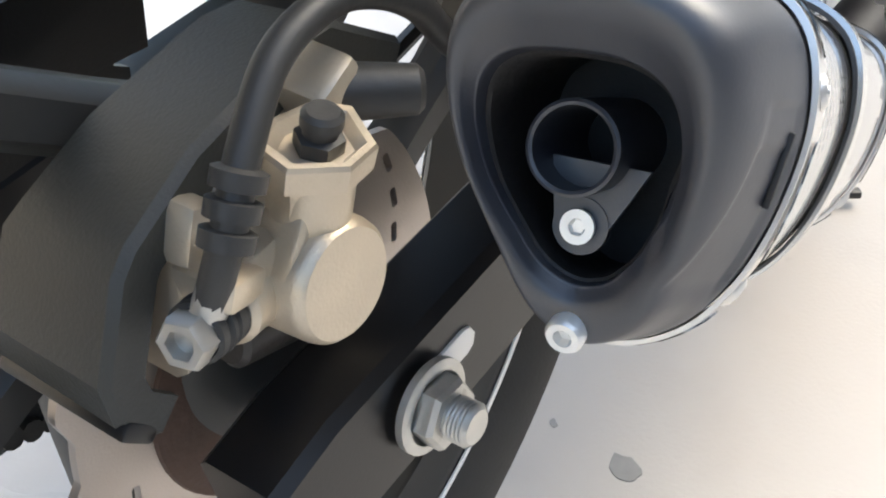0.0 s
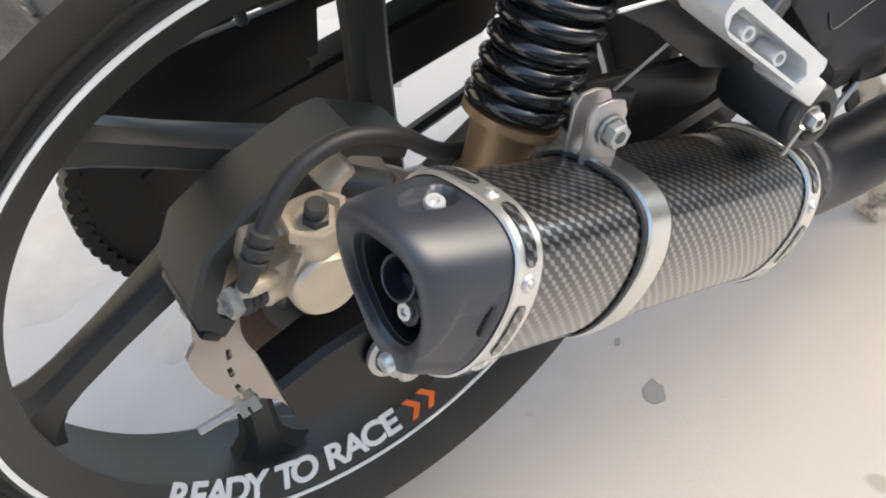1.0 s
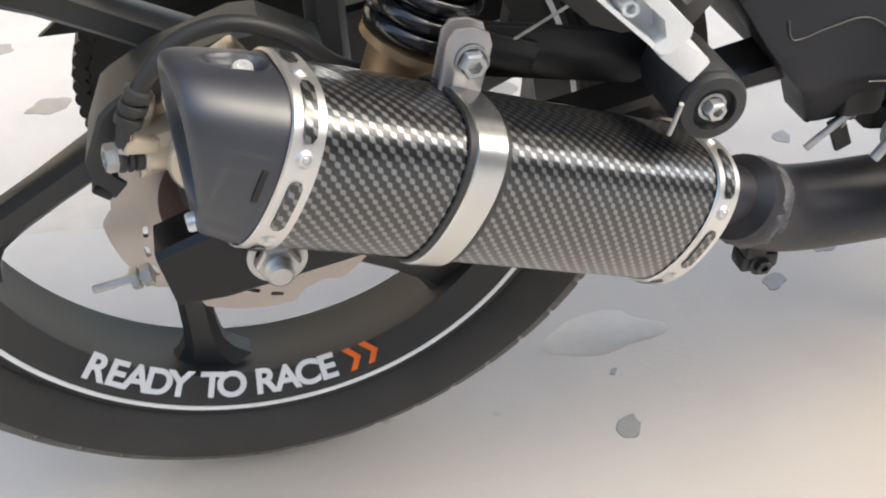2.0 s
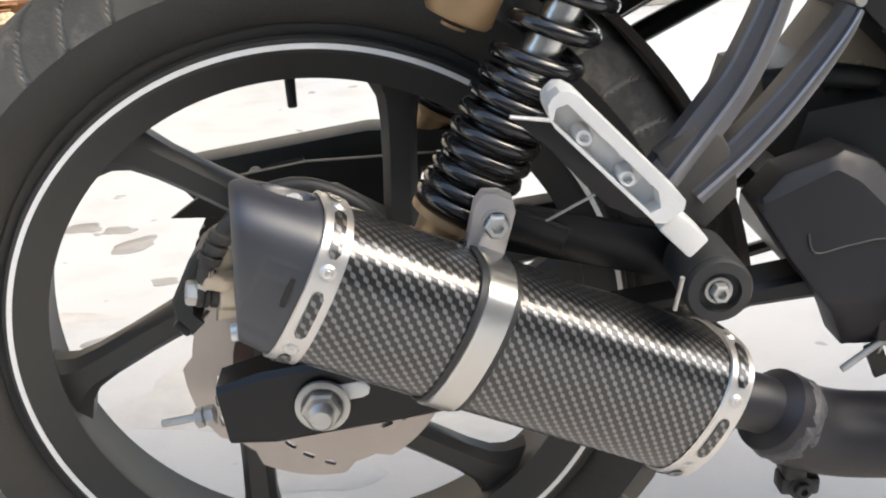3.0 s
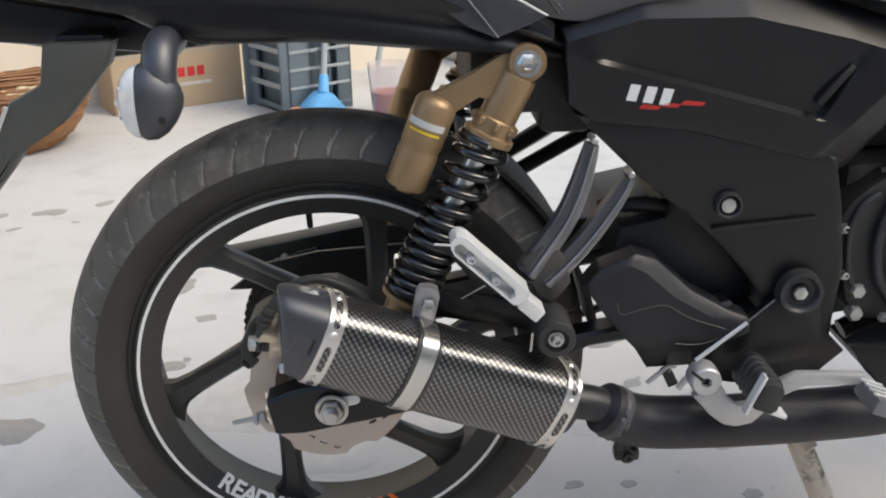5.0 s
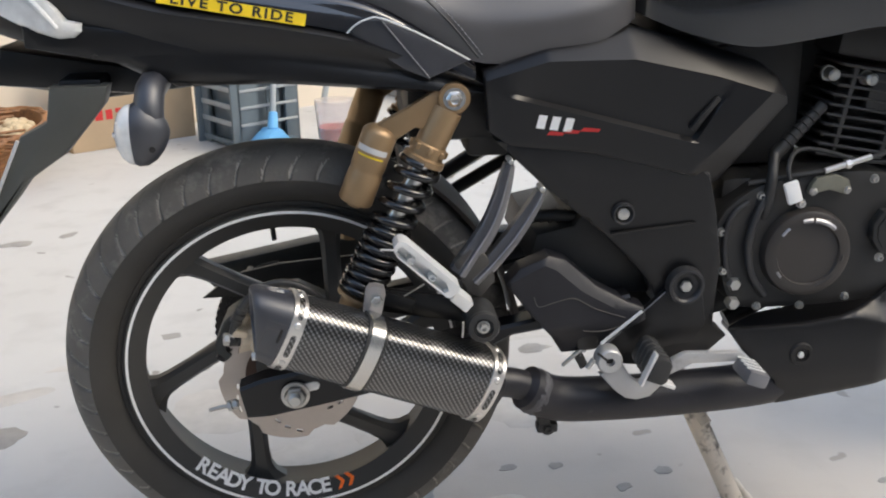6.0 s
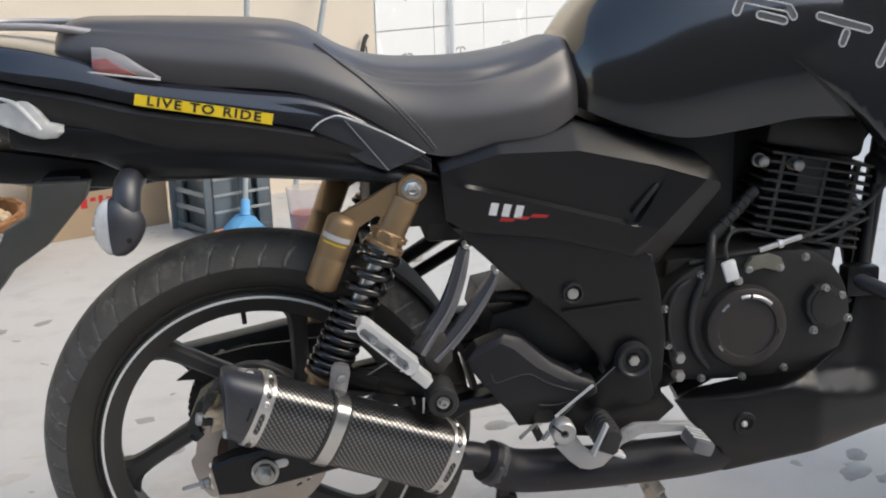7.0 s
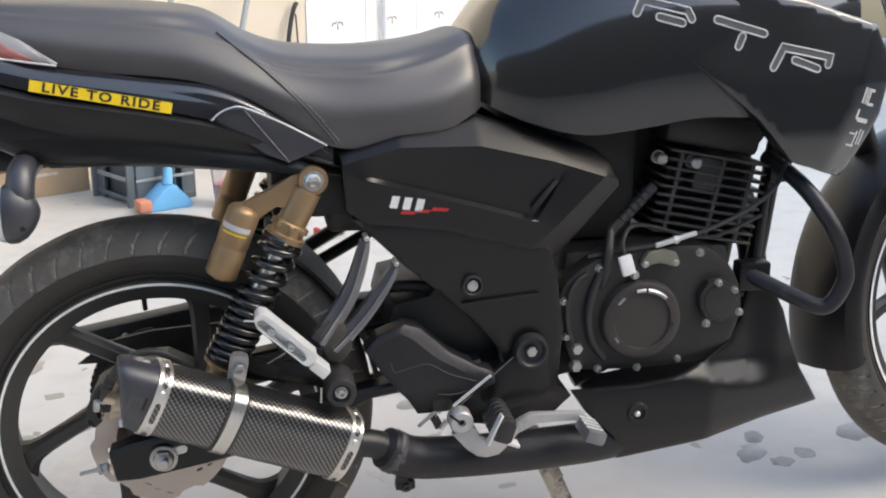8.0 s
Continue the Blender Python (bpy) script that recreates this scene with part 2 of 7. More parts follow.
M = {
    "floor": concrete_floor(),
    "wall": mat("peach wall paint", (0.74, 0.64, 0.51), 0.7, var=0.06, scale=3, bump=0.2, bscale=120),
    "plain": mat("grey of the unseen walls", (0.22, 0.215, 0.21), 0.8, var=0.1, scale=3, bump=0.2, bscale=80),
    "stain": mat("damp blot", (0.27, 0.26, 0.245), 0.35, var=0.25, scale=60, bump=0.05),
    "stain_pale": mat("pale damp patch", (0.47, 0.45, 0.42), 0.4, var=0.2, scale=30, bump=0.05),
    "tyre": mat("tyre rubber", (0.046, 0.044, 0.041), 0.66, var=0.3, scale=18, bump=0.25, bscale=420, spec=0.35),
    "tread": mat("dusty tread rubber", (0.115, 0.108, 0.098), 0.68, var=0.45, scale=22, bump=0.4, bscale=260, spec=0.4, worn=(0.22, 0.205, 0.185), wear=0.55),
    "wheel": mat("satin black wheel paint", (0.034, 0.034, 0.033), 0.45, var=0.2, scale=20, bump=0.03),
    "white": mat("white reflective tape", (0.88, 0.88, 0.87), 0.45, var=0.06, scale=60, bump=0.02),
    "orange": mat("orange decal", (0.95, 0.17, 0.02), 0.45, var=0.1, scale=80, bump=0.02),
    "plastic": mat("matte black plastic", (0.0075, 0.0075, 0.0085), 0.34, var=0.25, scale=14, bump=0.025, bscale=900, spec=0.45),
    "cover": mat("satin black moulding", (0.017, 0.017, 0.021), 0.44, var=0.2, scale=14, bump=0.025, bscale=900, spec=0.42),
    "armdark": mat("dark painted casting", (0.030, 0.030, 0.032), 0.42, var=0.2, scale=25, bump=0.08, bscale=500),
    "armgrey": mat("satin grey painted casting", (0.115, 0.115, 0.125), 0.30, 0.5, var=0.18, scale=25, bump=0.06, bscale=500, spec=0.7),
    "pedal": mat("dull cast aluminium", (0.50, 0.50, 0.50), 0.42, 0.5, var=0.15, scale=40, bump=0.12, bscale=400, worn=(0.36, 0.35, 0.34), wear=0.58),
    "winglet": mat("grey-black moulded plastic", (0.034, 0.035, 0.042), 0.36, var=0.15, scale=30, bump=0.03, bscale=800, spec=0.7),
    "tabsteel": mat("dull warm steel tab", (0.60, 0.555, 0.525), 0.38, 0.7, var=0.12, scale=50, bump=0.05, bscale=600),
    "plastic_dusty": mat("dusty black plastic", (0.034, 0.035, 0.032), 0.50, var=0.35, scale=18, bump=0.15, bscale=700, worn=(0.06, 0.058, 0.053), wear=0.6),
    "gloss": mat("gloss black paint", (0.008, 0.008, 0.011), 0.18, var=0.1, scale=8, bump=0.01, coat=1.0, coat_ior=1.7),
    "tank": mat("black tank paint", (0.008, 0.0075, 0.008), 0.22, var=0.15, scale=8, bump=0.008, coat=1.0, coat_ior=1.62),
    "seat": mat("black leatherette", (0.066, 0.062, 0.063), 0.40, var=0.2, scale=16, bump=0.05, bscale=650, spec=0.9),
    "cap": mat("satin blue-black coating", (0.027, 0.029, 0.038), 0.44, var=0.12, scale=30, bump=0.03, bscale=900, spec=1.0),
    "soot_black": mat("sooty metal and plain near-black", (0.014, 0.013, 0.013), 0.6, var=0.4, scale=60, bump=0.2),
    "pipe": mat("black painted pipe", (0.016, 0.016, 0.021), 0.46, var=0.3, scale=25, bump=0.08, worn=(0.06, 0.055, 0.05), wear=0.64),
    "steel": mat("brushed stainless", (0.72, 0.70, 0.67), 0.34, 0.85, var=0.1, scale=40, bump=0.05, bscale=700),
    "zinc": mat("zinc-plated steel", (0.56, 0.55, 0.52), 0.40, 0.8, var=0.25, scale=60, bump=0.1, worn=(0.22, 0.18, 0.14), wear=0.62),
    "alu": mat("cast aluminium", (0.80, 0.80, 0.79), 0.45, 0.45, var=0.1, scale=40, bump=0.12, bscale=500),
    "greyalu": mat("grey painted casting", (0.24, 0.24, 0.255), 0.36, 0.6, var=0.15, scale=25, bump=0.08, bscale=500),
    "disc": mat("ground disc steel", (0.50, 0.45, 0.41), 0.42, 0.85, var=0.15, scale=30, bump=0.12, bscale=800),
    "caliper": mat("champagne anodised casting", (0.60, 0.52, 0.41), 0.40, 0.6, var=0.15, scale=50, bump=0.12, bscale=700, worn=(0.20, 0.12, 0.07), wear=0.66),
    "gold": mat("bronze-gold anodised", (0.32, 0.215, 0.120), 0.42, 0.5, var=0.12, scale=30, bump=0.05, bscale=700),
    "spring": mat("gloss black spring coating", (0.010, 0.010, 0.011), 0.16, var=0.2, scale=40, bump=0.02, coat=0.5),
    "chrome": mat("dull chrome rod", (0.66, 0.65, 0.62), 0.24, 0.9, var=0.1, scale=40, bump=0.03),
    "rust": mat("rust-stained steel", (0.10, 0.06, 0.045), 0.7, 0.2, var=0.4, scale=40, bump=0.3),
    "hose": mat("rubber hose", (0.030, 0.030, 0.030), 0.5, var=0.3, scale=40, bump=0.1),
    "engine": mat("matte black engine coating", (0.027, 0.026, 0.025), 0.48, var=0.25, scale=25, bump=0.15, bscale=500),
    "fins": mat("dusty cast fins", (0.058, 0.054, 0.050), 0.5, var=0.3, scale=40, bump=0.15, bscale=500),
    "engine_brown": mat("worn brown-black cover", (0.041, 0.036, 0.033), 0.42, var=0.25, scale=20, bump=0.1, bscale=500),
    "red": mat("red plastic", (0.45, 0.02, 0.015), 0.35, var=0.1, scale=40, bump=0.02),
    "redmark": mat("red print", (0.55, 0.03, 0.03), 0.5, var=0.1, scale=60, bump=0.0),
    "redlens": mat("dull red lens", (0.26, 0.085, 0.07), 0.2, var=0.2, scale=40, bump=0.02, coat=0.5),
    "lamptrim": mat("pale grey lamp trim", (0.30, 0.29, 0.29), 0.30, var=0.12, scale=30, bump=0.02, coat=0.4),
    "olive": mat("olive-grey plated bracket", (0.21, 0.205, 0.165), 0.42, 0.3, var=0.2, scale=50, bump=0.08, bscale=500),
    "silver": mat("silver print", (0.55, 0.55, 0.55), 0.45, var=0.08, scale=60, bump=0.0),
    "yellow": mat("yellow sticker", (0.85, 0.60, 0.03), 0.4, var=0.06, scale=40, bump=0.0),
    "ink": mat("dark ink", (0.03, 0.025, 0.015), 0.5, var=0.1, scale=40, bump=0.0),
    "lens": mat("clear faceted lens", (0.78, 0.78, 0.76), 0.12, 0.1, var=0.25, scale=70, bump=0.5, bscale=120, coat=0.8),
    "card": mat("brown cardboard", (0.42, 0.31, 0.20), 0.8, var=0.12, scale=12, bump=0.1, bscale=200),
    "crate": mat("grey-blue crate plastic", (0.13, 0.16, 0.175), 0.45, var=0.15, scale=12, bump=0.05),
    "crate_rim": mat("pale grey crate plastic", (0.33, 0.35, 0.35), 0.45, var=0.1, scale=12, bump=0.05),
    "wicker": mat("brown cane", (0.27, 0.12, 0.045), 0.6, var=0.5, scale=30, bump=0.4, bscale=200, worn=(0.10, 0.045, 0.02), wear=0.55),
    "cream": mat("cream skins", (0.52, 0.41, 0.26), 0.6, var=0.25, scale=25, bump=0.2, bscale=120),
    "blue": mat("sky-blue plastic", (0.14, 0.42, 0.72), 0.35, var=0.08, scale=20, bump=0.02),
    "tile": mat("white glazed tile", (0.80, 0.80, 0.79), 0.25, var=0.04, scale=6, bump=0.02),
    "grout": mat("grey grout", (0.42, 0.41, 0.40), 0.8, var=0.1, scale=40, bump=0.1),
    "motif": mat("grey printed motif", (0.25, 0.24, 0.24), 0.4, var=0.1, scale=40, bump=0.0),
    "paper": mat("newsprint", (0.52, 0.50, 0.46), 0.85, var=0.3, scale=50, bump=0.1),
    "cement": mat("grey cement ledge", (0.36, 0.34, 0.31), 0.8, var=0.2, scale=9, bump=0.3, bscale=150),
    "standpaint": mat("chipped white stand paint", (0.62, 0.57, 0.50), 0.5, var=0.1, scale=30, bump=0.1, worn=(0.05, 0.045, 0.04), wear=0.53),
    "groove": mat("dusty groove rubber", (0.33, 0.31, 0.28), 0.85, var=0.5, scale=40, bump=0.3, bscale=260, spec=0.2),
    "bright": mat("bright plated steel", (0.82, 0.81, 0.78), 0.30, 0.5, var=0.08, scale=60, bump=0.03),
    "satin": mat("pale satin grey for lit arm faces and cast marks", (0.36, 0.36, 0.375), 0.34, 0.7, var=0.12, scale=40, bump=0.06, bscale=600),
    "flap": mat("dusty grey-black flap plastic", (0.075, 0.077, 0.070), 0.5, var=0.35, scale=10, bump=0.1, bscale=500, worn=(0.12, 0.12, 0.11), wear=0.58),
    "mud": mat("dusty brown plastic", (0.062, 0.050, 0.044), 0.7, var=0.5, scale=14, bump=0.3, bscale=300, worn=(0.11, 0.085, 0.07), wear=0.55),
    "weld": mat("dull weld metal", (0.10, 0.10, 0.11), 0.55, 0.4, var=0.5, scale=160, bump=0.6, bscale=500),
    "badge": mat("dark grey badge fill", (0.085, 0.085, 0.09), 0.45, var=0.1, scale=60, bump=0.0),
    "carbon": carbon_weave(),
    "clearplastic": glass("milky clear plastic", (0.96, 0.93, 0.93), 0.12, 0.88),
}

# ---- shape helpers ----


def part(name, bm, material, parent=None, label="", smooth=38.0):
    me = bpy.data.meshes.new(name)
    bmesh.ops.recalc_face_normals(bm, faces=bm.faces)
    bm.to_mesh(me)
    bm.free()
    me.materials.append(material)
    me.polygons.foreach_set("use_smooth", [True] * len(me.polygons))
    me.set_sharp_from_angle(angle=radians(smooth))
    ob = new(name, me)
    if parent and parent.parent and parent.parent.parent:
        parent = parent.parent
    ob.parent = parent
    if label:
        ob["label"] = label
    return ob


def thing(name, label, category, group="", at=(0, 0, 0)):
    ob = new(name)
    ob.empty_display_size = 0.1
    ob.location = at
    return tagged(ob, label, category, group)


def merge(*some):
    """All bmeshes in one."""
    out = some[0]
    for bm in some[1:]:
        me = bpy.data.meshes.new("tmp")
        bm.to_mesh(me)
        bm.free()
        out.from_mesh(me)
        bpy.data.meshes.remove(me)
    return out


def moved(bm, m):
    bmesh.ops.transform(bm, matrix=m, verts=bm.verts)
    return bm


def box(c, s, bevel=0.0, m=None, seg=2):
    bm = bmesh.new()
    bmesh.ops.create_cube(bm, size=1)
    bmesh.ops.scale(bm, vec=s, verts=bm.verts)
    if bevel:
        bmesh.ops.bevel(bm, geom=bm.edges, offset=bevel, segments=seg, affect="EDGES", profile=0.5)
    if m:
        moved(bm, m)
    bmesh.ops.translate(bm, vec=c, verts=bm.verts)
    return bm


def axis_frame(o, d, up=(0, 0, 1)):
    """A matrix whose z runs along d from o."""
    z = Vector(d).normalized()
    x = Vector(up).cross(z)
    if x.length < 1e-4:
        x = Vector((1, 0, 0)).cross(z)
    x.normalize()
    m = Matrix((x, z.cross(x), z)).transposed().to_4x4()
    m.translation = o
    return m


def lathe(profile, m=None, seg=32, closed=False):
    """Rows of (radius, height), turned about z."""
    bm = bmesh.new()
    rings = []
    for r, h in profile:
        if r < 1e-6:
            rings.append([bm.verts.new((0, 0, h))])
        else:
            rings.append([bm.verts.new((r * math.cos(a), r * math.sin(a), h)) for a in (i * math.tau / seg for i in range(seg))])
    pairs = list(zip(rings, rings[1:])) + ([(rings[-1], rings[0])] if closed else [])
    for a, b in pairs:
        for i in range(seg):
            j = (i + 1) % seg
            if len(a) == 1 and len(b) == 1:
                continue
            if len(a) == 1:
                bm.faces.new((a[0], b[i], b[j]))
            elif len(b) == 1:
                bm.faces.new((a[i], a[j], b[0]))
            else:
                bm.faces.new((a[i], a[j], b[j], b[i]))
    if m:
        moved(bm, m)
    return bm


def rod(a, b, r, r2=None, seg=16, bevel=0.0):
    """A round bar from a to b, with eased ends."""
    a, b = Vector(a), Vector(b)
    n, r2 = (b - a).length, r if r2 is None else r2
    e = bevel
    prof = [(0, 0), (r - e, 0), (r, e), (r2, n - e), (r2 - e, n), (0, n)] if e else [(0, 0), (r, 0), (r2, n), (0, n)]
    return lathe(prof, axis_frame(a, b - a), seg)


def curve_through(pts, steps=8, closed=False):
    """Catmull-Rom through the points."""
    p = [Vector(q) for q in pts]
    out, n = [], len(p)
    for i in range(n if closed else n - 1):
        p0 = p[(i - 1) % n] if closed or i else p[0]
        p1, p2 = p[i], p[(i + 1) % n]
        p3 = p[(i + 2) % n] if closed or i + 2 < n else p[-1]
        for k in range(steps):
            t = k / steps
            out.append(0.5 * (2 * p1 + (p2 - p0) * t + (2 * p0 - 5 * p1 + 4 * p2 - p3) * t * t + (3 * p1 - p0 - 3 * p2 + p3) * t**3))
    if not closed:
        out.append(p[-1])
    return out


def tube(pts, r, seg=12, steps=8, closed=False, radii=None, smooth=True):
    """A round bar along a smooth line."""
    line = curve_through(pts, steps, closed) if smooth else [Vector(q) for q in pts]
    n = len(line)
    bm = bmesh.new()
    rings, x = [], None
    for i, q in enumerate(line):
        d = (line[(i + 1) % n] - line[i - 1]) if closed else (line[min(i + 1, n - 1)] - line[max(i - 1, 0)])
        d.normalize()
        if x is None:
            x = d.orthogonal().normalized()
        x = (x - d * x.dot(d)).normalized()
        y = d.cross(x)
        k = radii(i / (n - 1)) if radii else r
        rings.append([bm.verts.new(q + k * (x * math.cos(a) + y * math.sin(a))) for a in (j * math.tau / seg for j in range(seg))])
    for i in range(n if closed else n - 1):
        a, b = rings[i], rings[(i + 1) % n]
        for j in range(seg):
            bm.faces.new((a[j], a[(j + 1) % seg], b[(j + 1) % seg], b[j]))
    if not closed:
        bm.faces.new(rings[0][::-1])
        bm.faces.new(rings[-1])
    return bm


def loft(rings, cap=True):
    """Skin over closed rings of equal length."""
    bm = bmesh.new()
    vs = [[bm.verts.new(q) for q in ring] for ring in rings]
    n = len(vs[0])
    for a, b in zip(vs, vs[1:]):
        for j in range(n):
            bm.faces.new((a[j], a[(j + 1) % n], b[(j + 1) % n], b[j]))
    if cap:
        bm.faces.new(vs[0][::-1])
        bm.faces.new(vs[-1])
    return bm


def body(stations, across=6, along=5, y0=0.0):
    """A symmetric hull. Rows of x and [(half width, z), ...] from the top's middle to the bottom's middle or edge."""
    k = len(stations[0][1])
    lines = []
    for i in range(k):
        lines.append(curve_through([(x, prof[i][0], prof[i][1]) for x, prof in stations], along))
    rings = []
    for s in range(len(lines[0])):
        half = curve_through([line[s] for line in lines], across)
        ring = [Vector((q.x, y0 - max(q.y, 0), q.z)) for q in half]
        ring += [Vector((q.x, y0 + max(q.y, 0), q.z)) for q in reversed(half) if q.y > 1e-5]
        rings.append(ring)
    n = min(len(r) for r in rings)
    return loft([r[:n] for r in rings])


def panel(outline, yfun, thick=0.004, step=0.012, ease=0.006, smooth=0, creases=()):
    """A shaped sheet: an outline in x and z, its outer face at yfun(x, z), with eased edges. Positive thick goes towards +y."""
    from mathutils.geometry import delaunay_2d_cdt

    o = [Vector((p[0], p[1])) for p in (curve_through([(a, b, 0) for a, b in outline], smooth, True) if smooth else [Vector((a, b, 0)) for a, b in outline])]
    edge = []
    for i, a in enumerate(o):
        b = o[(i + 1) % len(o)]
        k = max(1, round((b - a).length / step))
        edge += [a.lerp(b, j / k) for j in range(k)]
    near = lambda q: min(((q - (a + (b - a) * max(0, min(1, (q - a).dot(b - a) / max((b - a).length_squared, 1e-12))))).length for a, b in zip(o, o[1:] + o[:1])))

    def inside(q):
        hit = False
        for a, b in zip(o, o[1:] + o[:1]):
            if (a.y > q.y) != (b.y > q.y) and q.x < (b.x - a.x) * (q.y - a.y) / (b.y - a.y) + a.x:
                hit = not hit
        return hit

    xs, zs = [p.x for p in o], [p.y for p in o]
    inner = []
    z = min(zs) + step / 2
    row = 0
    while z < max(zs):
        x = min(xs) + step * (0.5 if row % 2 else 0.25)
        while x < max(xs):
            q = Vector((x, z))
            if inside(q) and near(q) > max(step * 0.45, ease * 1.5):
                inner.append(q)
            x += step
        z, row = z + step * 0.87, row + 1
    # points along the creases, so that folds stay sharp
    fold, links = [], []
    for row in creases:
        pts = []
        for a, b in zip(row, row[1:]):
            a, b = Vector(a), Vector(b)
            k = max(1, round((b - a).length / step))
            pts += [a.lerp(b, j / k) for j in range(k)]
        pts.append(Vector(row[-1]))
        pts = [q for q in pts if inside(q) and near(q) > 0.0012]
        base = len(edge) + len(fold)
        links += [(base + i, base + i + 1) for i in range(len(pts) - 1)]
        fold += pts
    # two rows that follow the rim, so that the eased edge is even all along
    rim = []
    for k in (0.3, 1.0) if ease else ():
        for i, p in enumerate(edge):
            d = (edge[(i + 1) % len(edge)] - edge[i - 1]).normalized()
            for n in (Vector((-d.y, d.x)), Vector((d.y, -d.x))):
                q = p + n * ease * k
                if inside(q) and abs(near(q) - ease * k) < 0.2 * ease * k and (not fold or min((q - f).length for f in fold) > ease * 0.3):
                    rim.append(q)
    inner += rim
    if fold:
        inner = [q for q in inner if q in rim or min((q - p).length for p in fold) > step * 0.5]
    vs, _, fs, *_ = delaunay_2d_cdt(edge + fold + inner, links, [list(range(len(edge)))], 1, 1e-6)
    bm = bmesh.new()
    front, back = [], []
    sign = 1 if thick > 0 else -1
    for q in vs:
        d = near(q)
        drop = ease * (1 - math.sqrt(max(0, 1 - (1 - min(1, d / ease)) ** 2))) if ease else 0
        y = yfun(q.x, q.y)
        front.append(bm.verts.new((q.x, y + sign * min(drop, abs(thick) * 0.9), q.y)))
        back.append(bm.verts.new((q.x, y + thick, q.y)))
    count = {}
    for f in fs:
        bm.faces.new([front[i] for i in f])
        bm.faces.new([back[i] for i in reversed(f)])
        for a, b in zip(f, f[1:] + f[:1]):
            count[(a, b)] = 1
    for a, b in list(count):
        if (b, a) not in count:
            bm.faces.new((front[b], front[a], back[a], back[b]))
    return bm


def plate(outline, y0, y1, bevel=0.0, smooth=0, holes=()):
    """A flat slab between y0 and y1."""
    from mathutils.geometry import delaunay_2d_cdt

    def loop(pts, s):
        return [Vector((p[0], p[1])) for p in (curve_through([(a, b, 0) for a, b in pts], s, True) if s else [Vector((a, b, 0)) for a, b in pts])]

    rings = [loop(outline, smooth)] + [loop(h, 0) for h in holes]
    pts, edges = [], []
    for r in rings:
        k = len(pts)
        pts += r
        edges += [(k + i, k + (i + 1) % len(r)) for i in range(len(r))]
    if not holes:
        bm = bmesh.new()
        f = bm.faces.new([bm.verts.new((q.x, y0, q.y)) for q in rings[0]])
        ext = bmesh.ops.extrude_face_region(bm, geom=[f])
        bmesh.ops.translate(bm, vec=(0, y1 - y0, 0), verts=[v for v in ext["geom"] if isinstance(v, bmesh.types.BMVert)])
        if bevel:
            es = [e for e in bm.edges if abs(e.verts[0].co.y - e.verts[1].co.y) < 1e-6]
            bmesh.ops.bevel(bm, geom=es, offset=bevel, segments=2, affect="EDGES", profile=0.5)
        return bm
    vs, _, fs, *_ = delaunay_2d_cdt(pts, edges, [], 1, 1e-6)

    def within(q, r):
        hit = False
        for a, b in zip(r, r[1:] + r[:1]):
            if (a.y > q.y) != (b.y > q.y) and q.x < (b.x - a.x) * (q.y - a.y) / (b.y - a.y) + a.x:
                hit = not hit
        return hit

    bm = bmesh.new()
    front = [bm.verts.new((q.x, y0, q.y)) for q in vs]
    back = [bm.verts.new((q.x, y1, q.y)) for q in vs]
    used = {}
    for f in fs:
        c = sum((vs[i] for i in f), Vector((0, 0))) / len(f)
        if not within(c, rings[0]) or any(within(c, r) for r in rings[1:]):
            continue
        bm.faces.new([front[i] for i in f])
        bm.faces.new([back[i] for i in reversed(f)])
        for a, b in zip(f, f[1:] + f[:1]):
            used[(a, b)] = 1
    for a, b in used:
        if (b, a) not in used:
            bm.faces.new((front[b], front[a], back[a], back[b]))
    bmesh.ops.delete(bm, geom=[v for v in bm.verts if not v.link_faces], context="VERTS")
    return bm


def circle(cx, cz, r, n=20, a0=0.0):
    return [(cx + r * math.cos(a0 + i * math.tau / n), cz + r * math.sin(a0 + i * math.tau / n)) for i in range(n)]


def bolt(o, d, r=0.005, h=0.004, washer=1.5):
    """A hexagon or socket head with a washer, standing out along d."""
    a = lathe([(0, 0), (r * washer, 0), (r * washer, h * 0.25), (r * 1.05, h * 0.28)], axis_frame(o, d), 18)
    b = lathe([(r * 1.02, h * 0.25), (r, h * 0.95), (r * 0.85, h * 1.1), (r * 0.5, h * 1.1), (r * 0.45, h * 0.6), (0, h * 0.6)], axis_frame(o, d), 6)
    return merge(a, b)


def letters(text, size, m, depth=0.0004, spacing=1.0):
    """Raised lettering as a mesh, centred, lying in the xy plane of m."""
    cu = bpy.data.curves.new("lettering", "FONT")
    cu.body, cu.size, cu.extrude, cu.space_character = text, size, depth, spacing
    cu.align_x, cu.align_y = "CENTER", "CENTER"
    cu.offset = size * 0.030
    ob = new("lettering_tmp", cu)
    me = bpy.data.meshes.new_from_object(ob)
    bm = bmesh.new()
    bm.from_mesh(me)
    bpy.data.objects.remove(ob)
    bpy.data.curves.remove(cu)
    bpy.data.meshes.remove(me)
    return moved(bm, m)


def skin(*obs):
    """Finds the outermost surface of some parts, seen from the right side."""
    from mathutils.bvhtree import BVHTree

    trees = [BVHTree.FromPolygons([v.co[:] for v in ob.data.vertices], [p.vertices[:] for p in ob.data.polygons]) for ob in obs]

    def at(x, z):
        ys = [h[0].y for h in (t.ray_cast(Vector((x, -1, z)), Vector((0, 1, 0))) for t in trees) if h[0]]
        return min(ys) if ys else -0.16

    return at


FACE = pose(0, 0, 0, 90, 0, 0)  # text upright, read from -y

